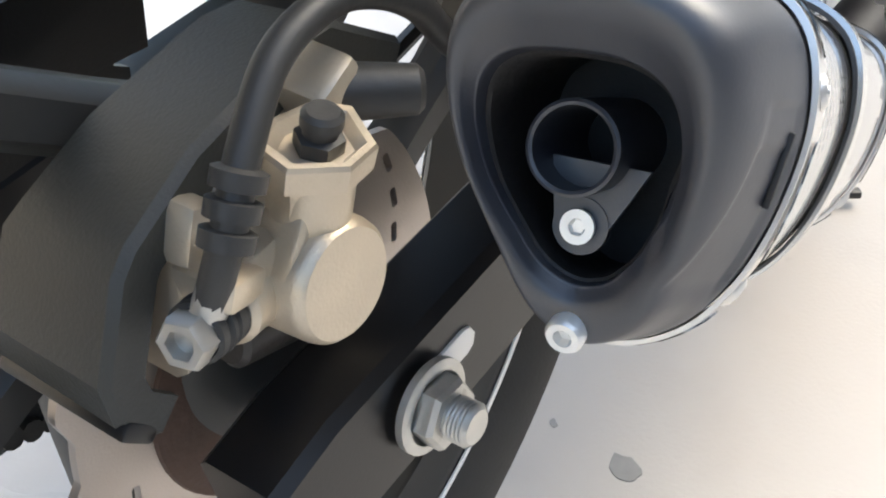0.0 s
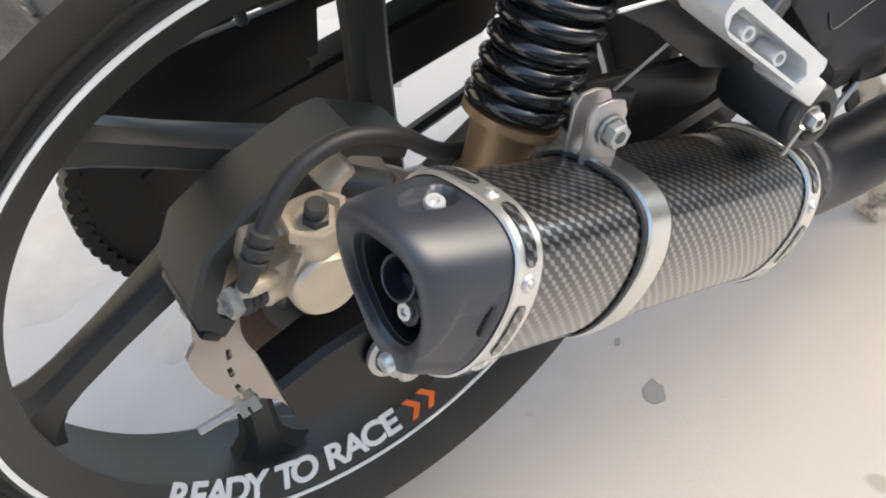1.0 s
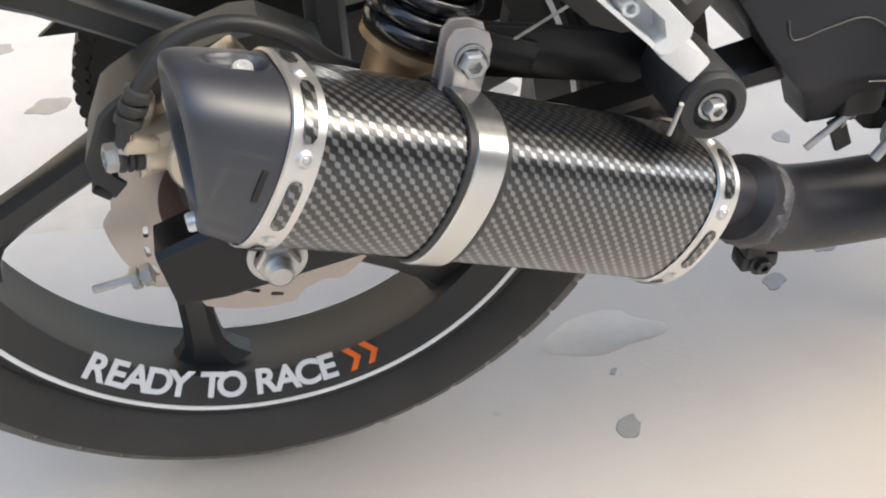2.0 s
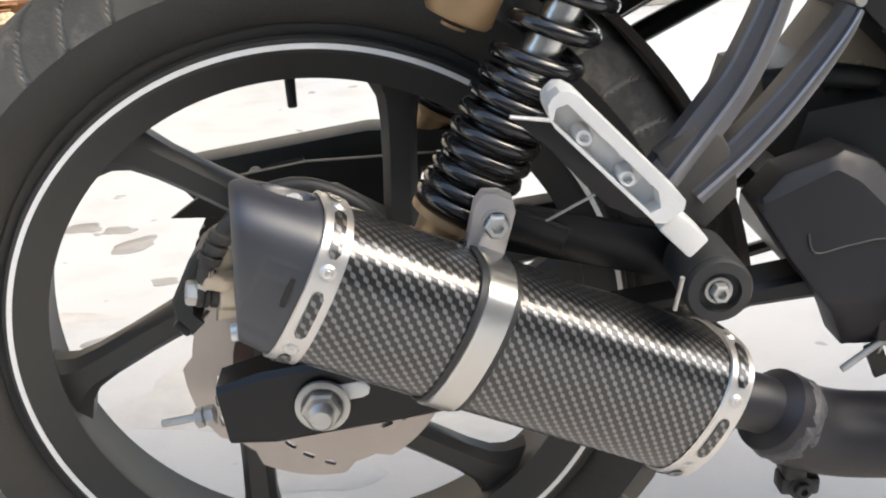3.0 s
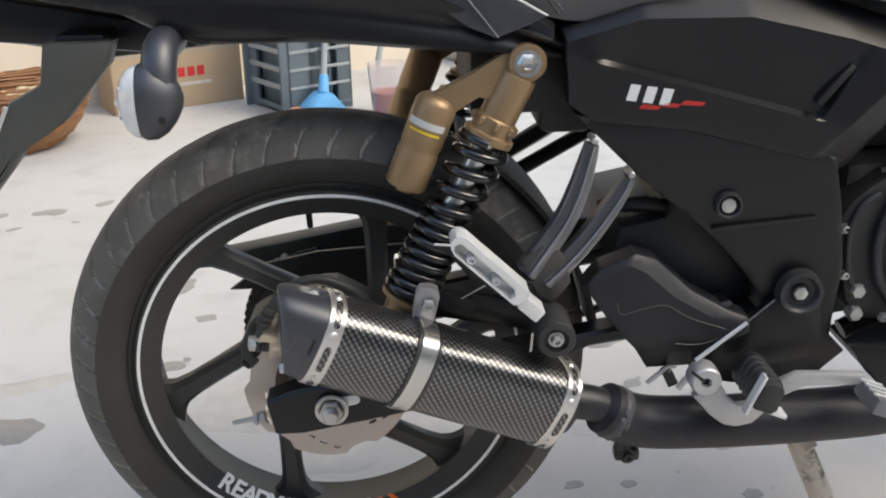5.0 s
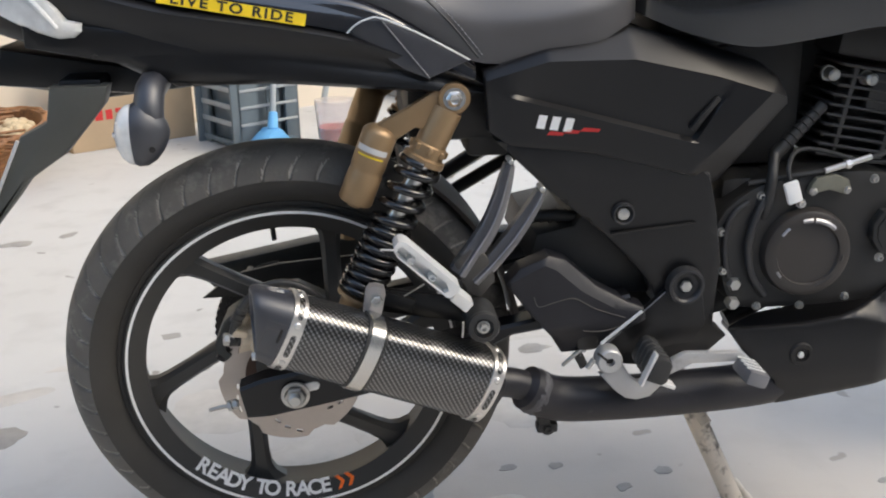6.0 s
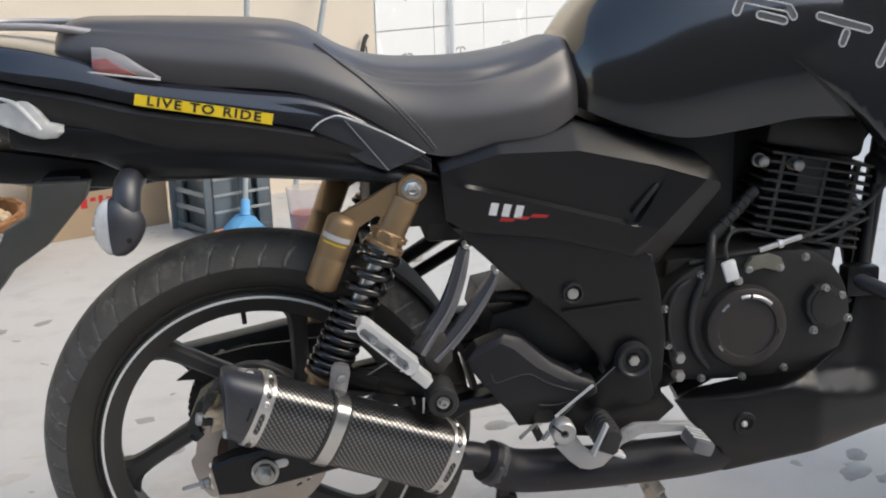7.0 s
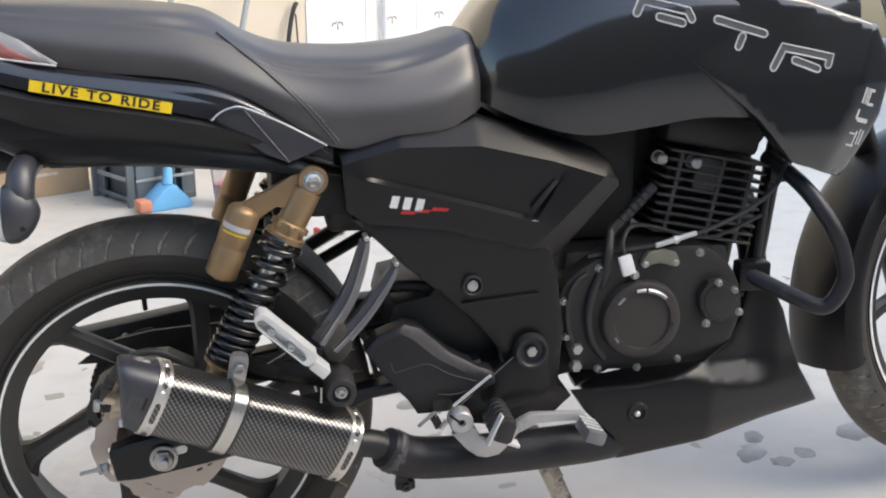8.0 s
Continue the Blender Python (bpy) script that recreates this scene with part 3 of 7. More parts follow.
# ---- setting ----
bm = bmesh.new()
bmesh.ops.create_grid(bm, x_segments=60, y_segments=60, size=9)
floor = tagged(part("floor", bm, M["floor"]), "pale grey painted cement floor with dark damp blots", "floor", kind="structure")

# ---- motorcycle: running gear ----
bike = thing("motorcycle", "black sport commuter motorcycle with carbon-look exhaust, parked on its stand", "motorcycle")
HUB = Vector((0.006, 0, 0.302))
WHEEL = Vector((0.0180, -0.0385, 0.3170))  # the wheel sits a little to the right of the frame
WTILT = pose(0, 0, 0, 3.0, 0, 1.7)  # and leans with its axle
CONE = 25.5  # slant of the rim faces
RIM_H = 0.042
SPOKE0 = 91.0
SPOKE_SHIFT = -0.061


def on_wheel(r, deg, y):
    """A point of the leaning rear wheel, y metres along its axle."""
    return Matrix.Translation(WHEEL) @ WTILT @ Vector((r * math.cos(radians(deg)), y, r * math.sin(radians(deg))))


def polar(c, r, deg, y):
    return Vector((c[0] + r * math.cos(radians(deg)), y, c[2] + r * math.sin(radians(deg))))


def tyre(parent, c, outer, half, bead, pitch=7.3, steer=None, phase=0.0):
    """Sidewalls and a worn grooved tread, as two meshes."""
    m = Matrix.Translation(c) @ (steer or Matrix.Identity(4))
    wall = outer - bead
    side = [(bead - 0.002, half * 0.62), (bead + 0.004, half * 0.68), (bead + 0.007, half * 0.70), (bead + 0.0085, half * 0.67), (bead + 0.010, half * 0.72),
            (bead + wall * 0.28, half * 0.90), (bead + wall * 0.42, half * 0.985), (bead + wall * 0.52, half)]
    for sgn, name in ((-1, "sidewall"), (1, "sidewall")):
        bm = lathe([(r, sgn * y) for r, y in side], m @ axis_frame((0, 0, 0), (0, 1, 0)), 128)
        part(name, bm, M["tyre"], parent)
    n, k = 1080, 39
    shoulder = bead + wall * 0.52
    verts, faces, cuts = [], [], []
    for i in range(n):
        a = i * 360 / n
        for j in range(k):
            s = -1 + 2 * j / (k - 1)
            y = half * math.copysign(abs(s) ** 0.86, s)
            r = shoulder + (outer - shoulder) * (1 - abs(s) ** 2.3)
            cuts.append(0)
            if abs(s) > 0.16 and abs(s) < 0.999:
                off = (a + phase + 9.0 * (1 - abs(s)) ** 1.5 + (pitch / 2 if s > 0 else 0)) % pitch
                wide = 0.52 * (1.25 - 0.6 * (1 - abs(s)))
                d = min(off, pitch - off)
                cut = max(0, min(1, (wide - d) / 0.45))
                cuts[-1] = cut
                r -= 0.0038 * cut
                y -= math.copysign(0.0042 * cut * max(0, abs(s) - 0.75) * 4, s)
            r += 0.0006 * noise.noise(Vector((math.cos(radians(a)) * 6, math.sin(radians(a)) * 6, s * 3)))
            q = m @ Vector((r * math.cos(radians(a)), y, r * math.sin(radians(a))))
            verts.append(Vector((q.x, q.y, max(q.z, 0.0006))))
    for i in range(n):
        i2 = (i + 1) % n
        for j in range(k - 1):
            faces.append((i * k + j, i * k + j + 1, i2 * k + j + 1, i2 * k + j))
    me = bpy.data.meshes.new("tread")
    me.from_pydata(verts, [], faces)
    bm = bmesh.new()
    bm.from_mesh(me)
    bpy.data.meshes.remove(me)
    ob = part("tread", bm, M["tread"], parent, "dusty worn tread with slanted grooves", 50)
    ob.data.materials.append(M["groove"])
    ob.data.polygons.foreach_set("material_index", [int(sum(cuts[v] for v in f) > 2.2) for f in faces])


def wheel_casting(c, r_in, r_out, half, deg0, count=6, steer=None):
    """Cast rim, hub and tapered spokes in one piece."""
    m = Matrix.Translation(c) @ (steer or Matrix.Identity(4))
    ax = axis_frame((0, 0, 0), (0, 1, 0))
    h = half
    e = r_out - 0.011
    rim = lathe([(r_in, -h * 0.71), (r_in, -h * 0.77), (e - 0.001, -h * 0.975), (e + 0.0005, -h), (r_out - 0.0015, -h * 1.02), (r_out, -h * 0.92), (r_out - 0.004, 0),
                 (r_out, h * 0.92), (r_out - 0.0015, h * 1.02), (e, h * 0.95), (r_in + 0.013, h * 0.80), (r_in + 0.012, 0)], ax, 128, True)
    hub = lathe([(0.0, -0.06), (0.03, -0.06), (0.050, -0.045), (0.066, -0.022), (0.066, 0.022), (0.050, 0.05), (0.03, 0.06), (0, 0.06)], ax, 48)
    spokes = []
    for i in range(count):
        a = radians(deg0 + 360 / count * i)
        u, w = Vector((math.cos(a), 0, math.sin(a))), Vector((-math.sin(a), 0, math.cos(a)))
        rings = []
        end = math.sqrt((r_in + 0.006) ** 2 - SPOKE_SHIFT ** 2)
        for r, wide, deep in ((-0.02, 0.0150, 0.020), (0.03, 0.0140, 0.018), (0.07, 0.0128, 0.0145), (0.12, 0.0122, 0.0125), (0.155, 0.0128, 0.0125), (end - 0.018, 0.0150, 0.0135), (end - 0.007, 0.021, 0.015), (end + 0.004, 0.034, 0.017)):
            sec = [(wide, -deep * 0.45), (wide * 0.55, -deep), (-wide * 0.55, -deep), (-wide, -deep * 0.45), (-wide, deep * 0.45), (-wide * 0.55, deep), (wide * 0.55, deep), (wide, deep * 0.45)]
            rings.append([u * r + w * (p + SPOKE_SHIFT) + Vector((0, q, 0)) for p, q in sec])
        spokes.append(moved(loft(rings), m))
    return moved(rim, m), moved(hub, m), spokes


def cast_wheel(name, casting, parent, label):
    rim, hub, spokes = casting
    ob = part(name, rim, M["wheel"], parent, label)
    part("hub", hub, M["wheel"], ob)
    for sp in spokes:
        part("spoke", sp, M["wheel"], ob)
    return ob


rear_wheel = cast_wheel("rear_wheel", wheel_casting(WHEEL, 0.1950, 0.2250, RIM_H, SPOKE0, 6, WTILT), bike, "satin black six-spoke cast rear wheel")
tyre(rear_wheel, WHEEL, 0.3020, 0.054, 0.2240, steer=WTILT)
ay = axis_frame(HUB, (0, 1, 0))
aw = Matrix.Translation(WHEEL) @ WTILT @ axis_frame((0, 0, 0), (0, 1, 0))
for sgn in (-1, 1):
    part("rim_stripe", lathe([(r, sgn * y) for r, y in ((0.2171, 0.0430), (0.2171, 0.0440), (0.2206, 0.0443), (0.2206, 0.0430))], aw, 160), M["white"], rear_wheel, "white reflective rim stripe")

# slogan along the lower rim, read from the right side
marks = []
TEXT = "READY TO RACE"
WIDTH = {" ": 0.62, "T": 0.92, "E": 0.98, "Y": 0.98}
total = sum(WIDTH.get(ch, 1.06) for ch in TEXT)
at = 0.0
for ch in TEXT:
    w = WIDTH.get(ch, 1.06)
    deg = 225.6 + (281.2 - 225.6) * (at + w / 2) / total
    at += w
    if ch != " ":
        p = on_wheel(0.2020, deg, -0.0364)
        marks.append(letters(ch, 0.0285, Matrix.Translation(p) @ WTILT @ pose(0, 0, 0, 0, -(deg - 270), 0) @ pose(0, 0, 0, -CONE, 0, 0) @ FACE))
part("lettering", merge(*marks), M["white"], rear_wheel, "white slogan lettering on the rim")
for deg in (285.2, 289.3):
    t = Matrix.Translation(on_wheel(0.2020, deg, -0.0364)) @ WTILT @ pose(0, 0, 0, 0, -(deg - 270), 0) @ pose(0, 0, 0, -CONE, 0, 0)
    ch = [(-0.006, 0.0095), (-0.0005, 0.0095), (0.0065, 0), (-0.0005, -0.0095), (-0.006, -0.0095), (0.0008, 0)]
    part("arrow_decal", moved(plate(ch, -0.0006, 0.0010), t), M["orange"], rear_wheel, "orange chevron decal")

valve = rod(on_wheel(0.2030, 95, 0.006), on_wheel(0.168, 95, -0.006), 0.0042, 0.0034, 12, 0.001)
part("valve_stem", merge(valve, lathe([(0.0, 0), (0.024, 0), (0.017, 0.005), (0.008, 0.009), (0.0055, 0.014)], axis_frame(on_wheel(0.2035, 95, 0.002), Vector((0, 0, -1))), 20)), M["hose"], rear_wheel)

# brake disc with petal edge and slots
DISC = Vector((0.0145, 0, 0.303))
edge = []
for i in range(240):
    a = i * 360 / 240
    k = (a * 6 / 360) % 1
    r = 0.0975 if k < 0.72 else 0.090
    soft = min(abs(k - 0.72), abs(k - 1.0), k) / 0.05
    if soft < 1:
        r = 0.0938 + (r - 0.0938) * soft
    edge.append((DISC.x + r * math.cos(radians(a)), DISC.z + r * math.sin(radians(a))))
slots = [circle(DISC.x, DISC.z, 0.050, 48)]
for g in range(6):
    for k in range(3):
        a = radians(g * 60 + 12 + k * 11)
        rr = 0.074 + 0.0065 * k
        cx, cz = DISC.x + rr * math.cos(a), DISC.z + rr * math.sin(a)
        t = a + radians(72)
        slots.append([(cx + 0.0045 * math.cos(t) * p - 0.0018 * math.sin(t) * q, cz + 0.0045 * math.sin(t) * p + 0.0018 * math.cos(t) * q)
                      for p, q in ((1, 0.6), (0.8, 1), (-0.8, 1), (-1, 0.6), (-1, -0.6), (-0.8, -1), (0.8, -1), (1, -0.6))])
brake_disc = part("brake_disc", plate(edge, -0.0815, -0.0775, holes=slots), M["disc"], bike, "slotted petal brake disc of ground steel")
part("carrier", lathe([(0.028, -0.085), (0.052, -0.083), (0.054, -0.078), (0.046, -0.06), (0.028, -0.06)], ay, 48), M["rust"], brake_disc, "rust-brown disc carrier")

# swingarm, axle and adjuster
ARM_A, ARM_B = Vector((-0.045, 0, 0.293)), Vector((0.47, 0, 0.385))


def arm(y, w):
    d = (ARM_B - ARM_A).normalized()
    n = Vector((-d.z, 0, d.x))
    rings = []
    for s, h, low in ((0, 0.022, 0.022), (0.03, 0.027, 0.027), (0.12, 0.027, 0.027), (0.285, 0.026, 0.024), (0.335, 0.026, -0.002), (0.36, 0.026, -0.010), (0.52, 0.030, -0.004)):
        p = ARM_A + d * s
        e = 0.004
        rings.append([Vector((q.x, y + yy, q.z)) for q, yy in ((p + n * h, -w / 2 + e), (p + n * h, w / 2 - e), (p + n * (h - e), w / 2), (p - n * (low - e), w / 2), (p - n * low, w / 2 - e), (p - n * low, -w / 2 + e), (p - n * (low - e), -w / 2), (p + n * (h - e), -w / 2))])
    return loft(rings)


swing = part("swingarm", arm(-0.127, 0.036), M["plastic"], bike, "black box-section swingarm")
part("far_arm", arm(0.10, 0.034), M["plastic"], swing)
part("pivot_tube", box((0.40, 0, 0.37), (0.05, 0.2, 0.05), 0.006), M["plastic"], swing)
NUT = Vector((0.0225, -0.1480, 0.3035))
axle = part("axle_nut", merge(lathe([(0, 0), (0.0185, 0), (0.0185, 0.003), (0.0165, 0.004), (0.0145, 0.004)], axis_frame(NUT, (0, -1, 0)), 32),
                              lathe([(0.0140, 0.003), (0.0140, 0.0095), (0.0125, 0.0115), (0.0085, 0.0115)], axis_frame(NUT, (0, -1, 0)), 6),
                              rod(NUT, NUT + Vector((0, -0.0215, 0)), 0.0080, seg=20, bevel=0.0015)), M["zinc"], bike, "zinc axle nut on a threaded axle end", 30)
for k in range(5):
    part("thread", lathe([(0.0080, 0), (0.0085, 0.0007), (0.0080, 0.0014)], axis_frame(NUT + Vector((0, -0.0122 - 0.0017 * k, 0)), (0, -1, 0)), 20), M["zinc"], axle)
slot = [(0.020, 0.0060), (0.037, 0.0060), (0.041, 0.0045), (0.043, 0.0), (0.041, -0.0045), (0.037, -0.0060), (0.020, -0.0060)]
part("axle_slot", moved(plate(slot, -0.1465, -0.1445, 0.0005), Matrix.Translation((0.012, 0, 0.307)) @ pose(0, 0, 0, 0, -10, 0)), M["alu"], bike, "bright slot plate beside the axle")
adj = merge(rod((-0.055, -0.115, 0.280), (-0.094, -0.113, 0.272), 0.003, seg=12, bevel=0.0006), lathe([(0, 0), (0.0075, 0), (0.0075, 0.006), (0, 0.006)], axis_frame((-0.056, -0.115, 0.2795), (-1, 0, -0.2)), 6), lathe([(0, 0), (0.0075, 0), (0.0075, 0.005), (0, 0.005)], axis_frame((-0.064, -0.115, 0.278), (-1, 0, -0.2)), 6))
part("chain_adjuster", adj, M["zinc"], bike, "zinc chain adjuster bolt")

# caliper, its cover and hose
PIST = Vector((-0.012, 0, 0.377))
cal_outline = [(-0.052, 0.352), (-0.048, 0.392), (-0.030, 0.404), (-0.026, 0.414), (0.004, 0.416), (0.016, 0.410), (0.018, 0.402), (0.022, 0.385), (0.015, 0.350), (-0.01, 0.346), (-0.03, 0.356)]
caliper = part("brake_caliper", plate(cal_outline, -0.112, -0.066, 0.005, smooth=0), M["caliper"], bike, "champagne-coloured cast brake caliper", 30)
part("piston_cap", lathe([(0, 0.038), (0.0180, 0.038), (0.0198, 0.036), (0.0205, 0.033), (0.0212, 0.012), (0.0235, 0.009), (0.026, 0.006), (0.027, 0.0)], axis_frame((PIST.x, -0.106, PIST.z), (0, -1, 0)), 48), M["caliper"], caliper)
part("bridge", box((-0.030, -0.119, 0.384), (0.034, 0.026, 0.024), 0.005, pose(0, 0, 0, 0, -12, 0)), M["caliper"], caliper)
part("cast_web", box((-0.022, -0.128, 0.396), (0.006, 0.022, 0.028), 0.002, pose(0, 0, 0, 0, 28, 0)), M["caliper"], caliper)
# fluid inlet: a column with a six-sided head that carries the bleed bolt
HEAD = axis_frame((-0.010, -0.138, 0.4235), (0.0, -0.30, 1), (0, 1, 0))
head_out = [(-0.019, 0.004), (-0.012, 0.0135), (0.006, 0.0150), (0.0165, 0.010), (0.0175, -0.004), (0.003, -0.0145), (-0.011, -0.0125)]
bm = loft([[HEAD @ Vector((-x * k, y * k, z)) for x, y in head_out] for z, k in ((-0.030, 0.70), (-0.016, 0.74), (-0.011, 0.80), (-0.0095, 0.98), (-0.0015, 1.0), (0.0, 0.95), (0.0, 0.80), (-0.0035, 0.62), (-0.0040, 0.1))])
part("inlet_head", bm, M["caliper"], caliper, "", 25)
part("inlet_column", rod((-0.011, -0.126, 0.384), HEAD @ Vector((0, 0, -0.010)), 0.0135, 0.0122, 28), M["caliper"], caliper)
part("bleed_bolt", merge(lathe([(0, -0.006), (0.0075, -0.006), (0.0075, 0.001), (0.0050, 0.002)], HEAD, 6), lathe([(0.0052, 0.0), (0.0052, 0.004), (0.0062, 0.0045), (0.0062, 0.008), (0.0048, 0.0095), (0.0030, 0.0095), (0, 0.0090)], HEAD, 20)), M["hose"], caliper, "dark bleed bolt")
part("rear_lug", box((0.012, -0.118, 0.425), (0.020, 0.022, 0.022), 0.004, pose(0, 0, 0, 12, -30, 0)), M["caliper"], caliper)
part("pad_pin", rod((0.010, -0.118, 0.424), (0.034, -0.140, 0.421), 0.0095, 0.0080, 20, 0.002), M["hose"], caliper, "dark rubber slide pin boot")
part("slider_boss", rod((-0.026, -0.120, 0.378), (-0.046, -0.127, 0.381), 0.0125, 0.0115, 28, 0.002), M["caliper"], caliper)
part("wing", box((-0.044, -0.134, 0.391), (0.020, 0.008, 0.010), 0.0025, pose(0, 0, 0, 10, 18, 20)), M["caliper"], caliper)
part("cast_lump", box((-0.041, -0.112, 0.401), (0.013, 0.018, 0.020), 0.004, pose(0, 0, 0, 0, 20, 0)), M["caliper"], caliper)
BAN = axis_frame((-0.046, -0.127, 0.381), (-0.022, -0.006, 0.0035))
part("banjo_bolt", lathe([(0.0095, 0), (0.0095, 0.004), (0.0082, 0.005), (0.0098, 0.0065), (0.0098, 0.008), (0.0084, 0.009), (0.0096, 0.0105), (0.0094, 0.013), (0.0080, 0.014)], BAN, 26), M["hose"], caliper, "ribbed dark banjo fitting")
part("banjo_head", merge(lathe([(0.0085, 0.013), (0.0085, 0.019), (0.0075, 0.0205), (0.0048, 0.0205)], BAN, 6), lathe([(0.0050, 0.0205), (0.0044, 0.0165), (0, 0.0165)], BAN, 16)), M["zinc"], caliper, "dull zinc bolt head")
part("lower_pin", rod((-0.030, -0.105, 0.350), (0.018, -0.105, 0.338), 0.0095, 0.008, 16, 0.002), M["engine_brown"], caliper)

# faceted plastic cover that wraps over the caliper
facets = [(-0.066, 0.347), (-0.075, 0.356), (-0.076, 0.368), (-0.063, 0.396), (-0.057, 0.401), (-0.030, 0.417), (0.016, 0.433), (0.030, 0.434), (0.064, 0.416)]
rings = []
for i, (x, z) in enumerate(facets):
    q = Vector((x, 0, z))
    a, b = facets[max(i - 1, 0)], facets[min(i + 1, len(facets) - 1)]
    d = Vector((b[0] - a[0], 0, b[1] - a[1])).normalized()
    n = Vector((-d.z, 0, d.x))
    k = i / (len(facets) - 1)
    ya, yb = -0.116 + 0.010 * k, -0.052 - 0.016 * k
    rings.append([Vector((p.x, y, p.z)) for p, y in ((q + n * 0.0015, ya), (q + n * 0.004, ya + 0.003), (q + n * 0.003, yb), (q - n * 0.001, yb), (q - n * 0.001, ya + 0.002), (q - n * 0.010, ya + 0.0035), (q - n * 0.010, ya))])
cover = part("caliper_cover", loft(rings), M["plastic_dusty"], bike, "dusty black plastic caliper cover", 25)
part("cover_web", plate(facets + [(0.05, 0.405), (0.0, 0.415), (-0.035, 0.405), (-0.052, 0.375)], -0.064, -0.060), M["plastic_dusty"], cover)
part("cover_lip", box((-0.0735, -0.085, 0.350), (0.013, 0.062, 0.007), 0.002, pose(0, 0, 0, 0, 40, 0)), M["plastic"], cover)
hose = tube([(-0.054, -0.131, 0.386), (-0.0515, -0.135, 0.398), (-0.046, -0.138, 0.414), (-0.035, -0.136, 0.431), (-0.018, -0.132, 0.4475), (0.002, -0.130, 0.4545), (0.022, -0.129, 0.4535), (0.047, -0.128, 0.4415), (0.074, -0.125, 0.417), (0.12, -0.12, 0.40)], 0.0052, 12, 8)
hose = part("brake_hose", hose, M["hose"], bike, "black rubber brake hose")
for k in range(3):
    part("hose_ferrule", lathe([(0.0052, 0), (0.0078, 0.0005), (0.0080, 0.0055), (0.0070, 0.006), (0.0052, 0.0066)], axis_frame(Vector((-0.0485, -0.1370, 0.4070)).lerp(Vector((-0.0370, -0.1365, 0.4285)), k / 3), (0.42, 0.02, 0.8)), 20), M["hose"], hose)
part("hose_end", rod((-0.056, -0.130, 0.381), (-0.0495, -0.1365, 0.404), 0.0056, 0.0050, 14, 0.001), M["zinc"], hose, "dull zinc hose end")

for ob in (caliper, cover, hose):
    ob.location = (0.002, -0.004, -0.002)

# left side: chain case, sprocket and saree guard seen through the wheel
case_line = [(-0.135, 0.388), (0.05, 0.422), (0.30, 0.422), (0.45, 0.425), (0.47, 0.375), (0.30, 0.376), (0.10, 0.382), (0.06, 0.380), (-0.04, 0.345), (-0.10, 0.350)]
part("chain_case", plate(case_line, 0.125, 0.165, 0.006), M["plastic_dusty"], bike, "dusty black plastic chain case")
teeth = [(HUB.x + (0.100 if i % 2 else 0.095) * math.cos(i * math.tau / 80), HUB.z + (0.100 if i % 2 else 0.095) * math.sin(i * math.tau / 80)) for i in range(80)]
sprocket = part("rear_sprocket", plate(teeth, 0.085, 0.092), M["engine"], bike, "greasy black rear sprocket and chain")
part("drive_chain", tube([(HUB.x + 0.101 * math.cos(radians(a)), 0.088, HUB.z + 0.101 * math.sin(radians(a))) for a in range(95, 275, 15)] + [(0.25, 0.088, 0.275), (0.48, 0.088, 0.345)], 0.006, 6, 5), M["engine"], sprocket)
part("chain_case_inner", plate([(-0.115, 0.362), (-0.070, 0.396), (0.0, 0.410), (0.10, 0.416), (0.30, 0.418), (0.30, 0.405), (0.13, 0.405), (0.096, 0.403), (0.092, 0.368), (0.05, 0.366), (0.0, 0.376), (-0.06, 0.362)], 0.066, 0.074, 0.002), M["engine"], bike, "dusty inner wall of the chain case")
for a in range(120, 276, 6):
    p = polar(HUB, 0.1035, a, 0.088)
    part("chain_link", rod(p - Vector((0, 0.010, 0)), p + Vector((0, 0.010, 0)), 0.0062, seg=10), M["engine"], sprocket)
guard = part("saree_guard", tube([(0.20, 0.16, 0.48), (0.36, 0.165, 0.575)], 0.011, 10, 2), M["plastic"], bike, "black bars of the left leg guard")
for a, b in (((0.225, 0.16, 0.46), (0.39, 0.165, 0.55)), ((0.39, 0.165, 0.55), (0.36, 0.165, 0.60)), ((0.20, 0.16, 0.48), (0.225, 0.16, 0.455)), ((0.20, 0.16, 0.48), (0.14, 0.15, 0.43))):
    part("bar", rod(a, b, 0.010, seg=10), M["plastic"], guard)
# reflector strip behind the bars
part("reflector", box((0.268, 0.175, 0.512), (0.11, 0.004, 0.018), 0.001, pose(0, 0, 0, 0, -30, 0)), M["white"], guard, "pale reflector strip")
part("reflector_mark", box((0.262, 0.1725, 0.509), (0.035, 0.002, 0.008), 0.0, pose(0, 0, 0, 0, -30, 0)), M["red"], guard, "red mark on the strip")
# inner mudguard in front of the tyre
mud = []
for a in range(8, 62, 3):
    p, q = polar(HUB, 0.322, a, 0), polar(HUB, 0.328, a, 0)
    mud.append([Vector((p.x, -0.080, p.z)), Vector((p.x, 0.050, p.z)), Vector((q.x, 0.054, q.z)), Vector((q.x, -0.084, q.z))])
part("inner_mudguard", loft(mud), M["mud"], bike, "dusty brown-black inner mudguard")

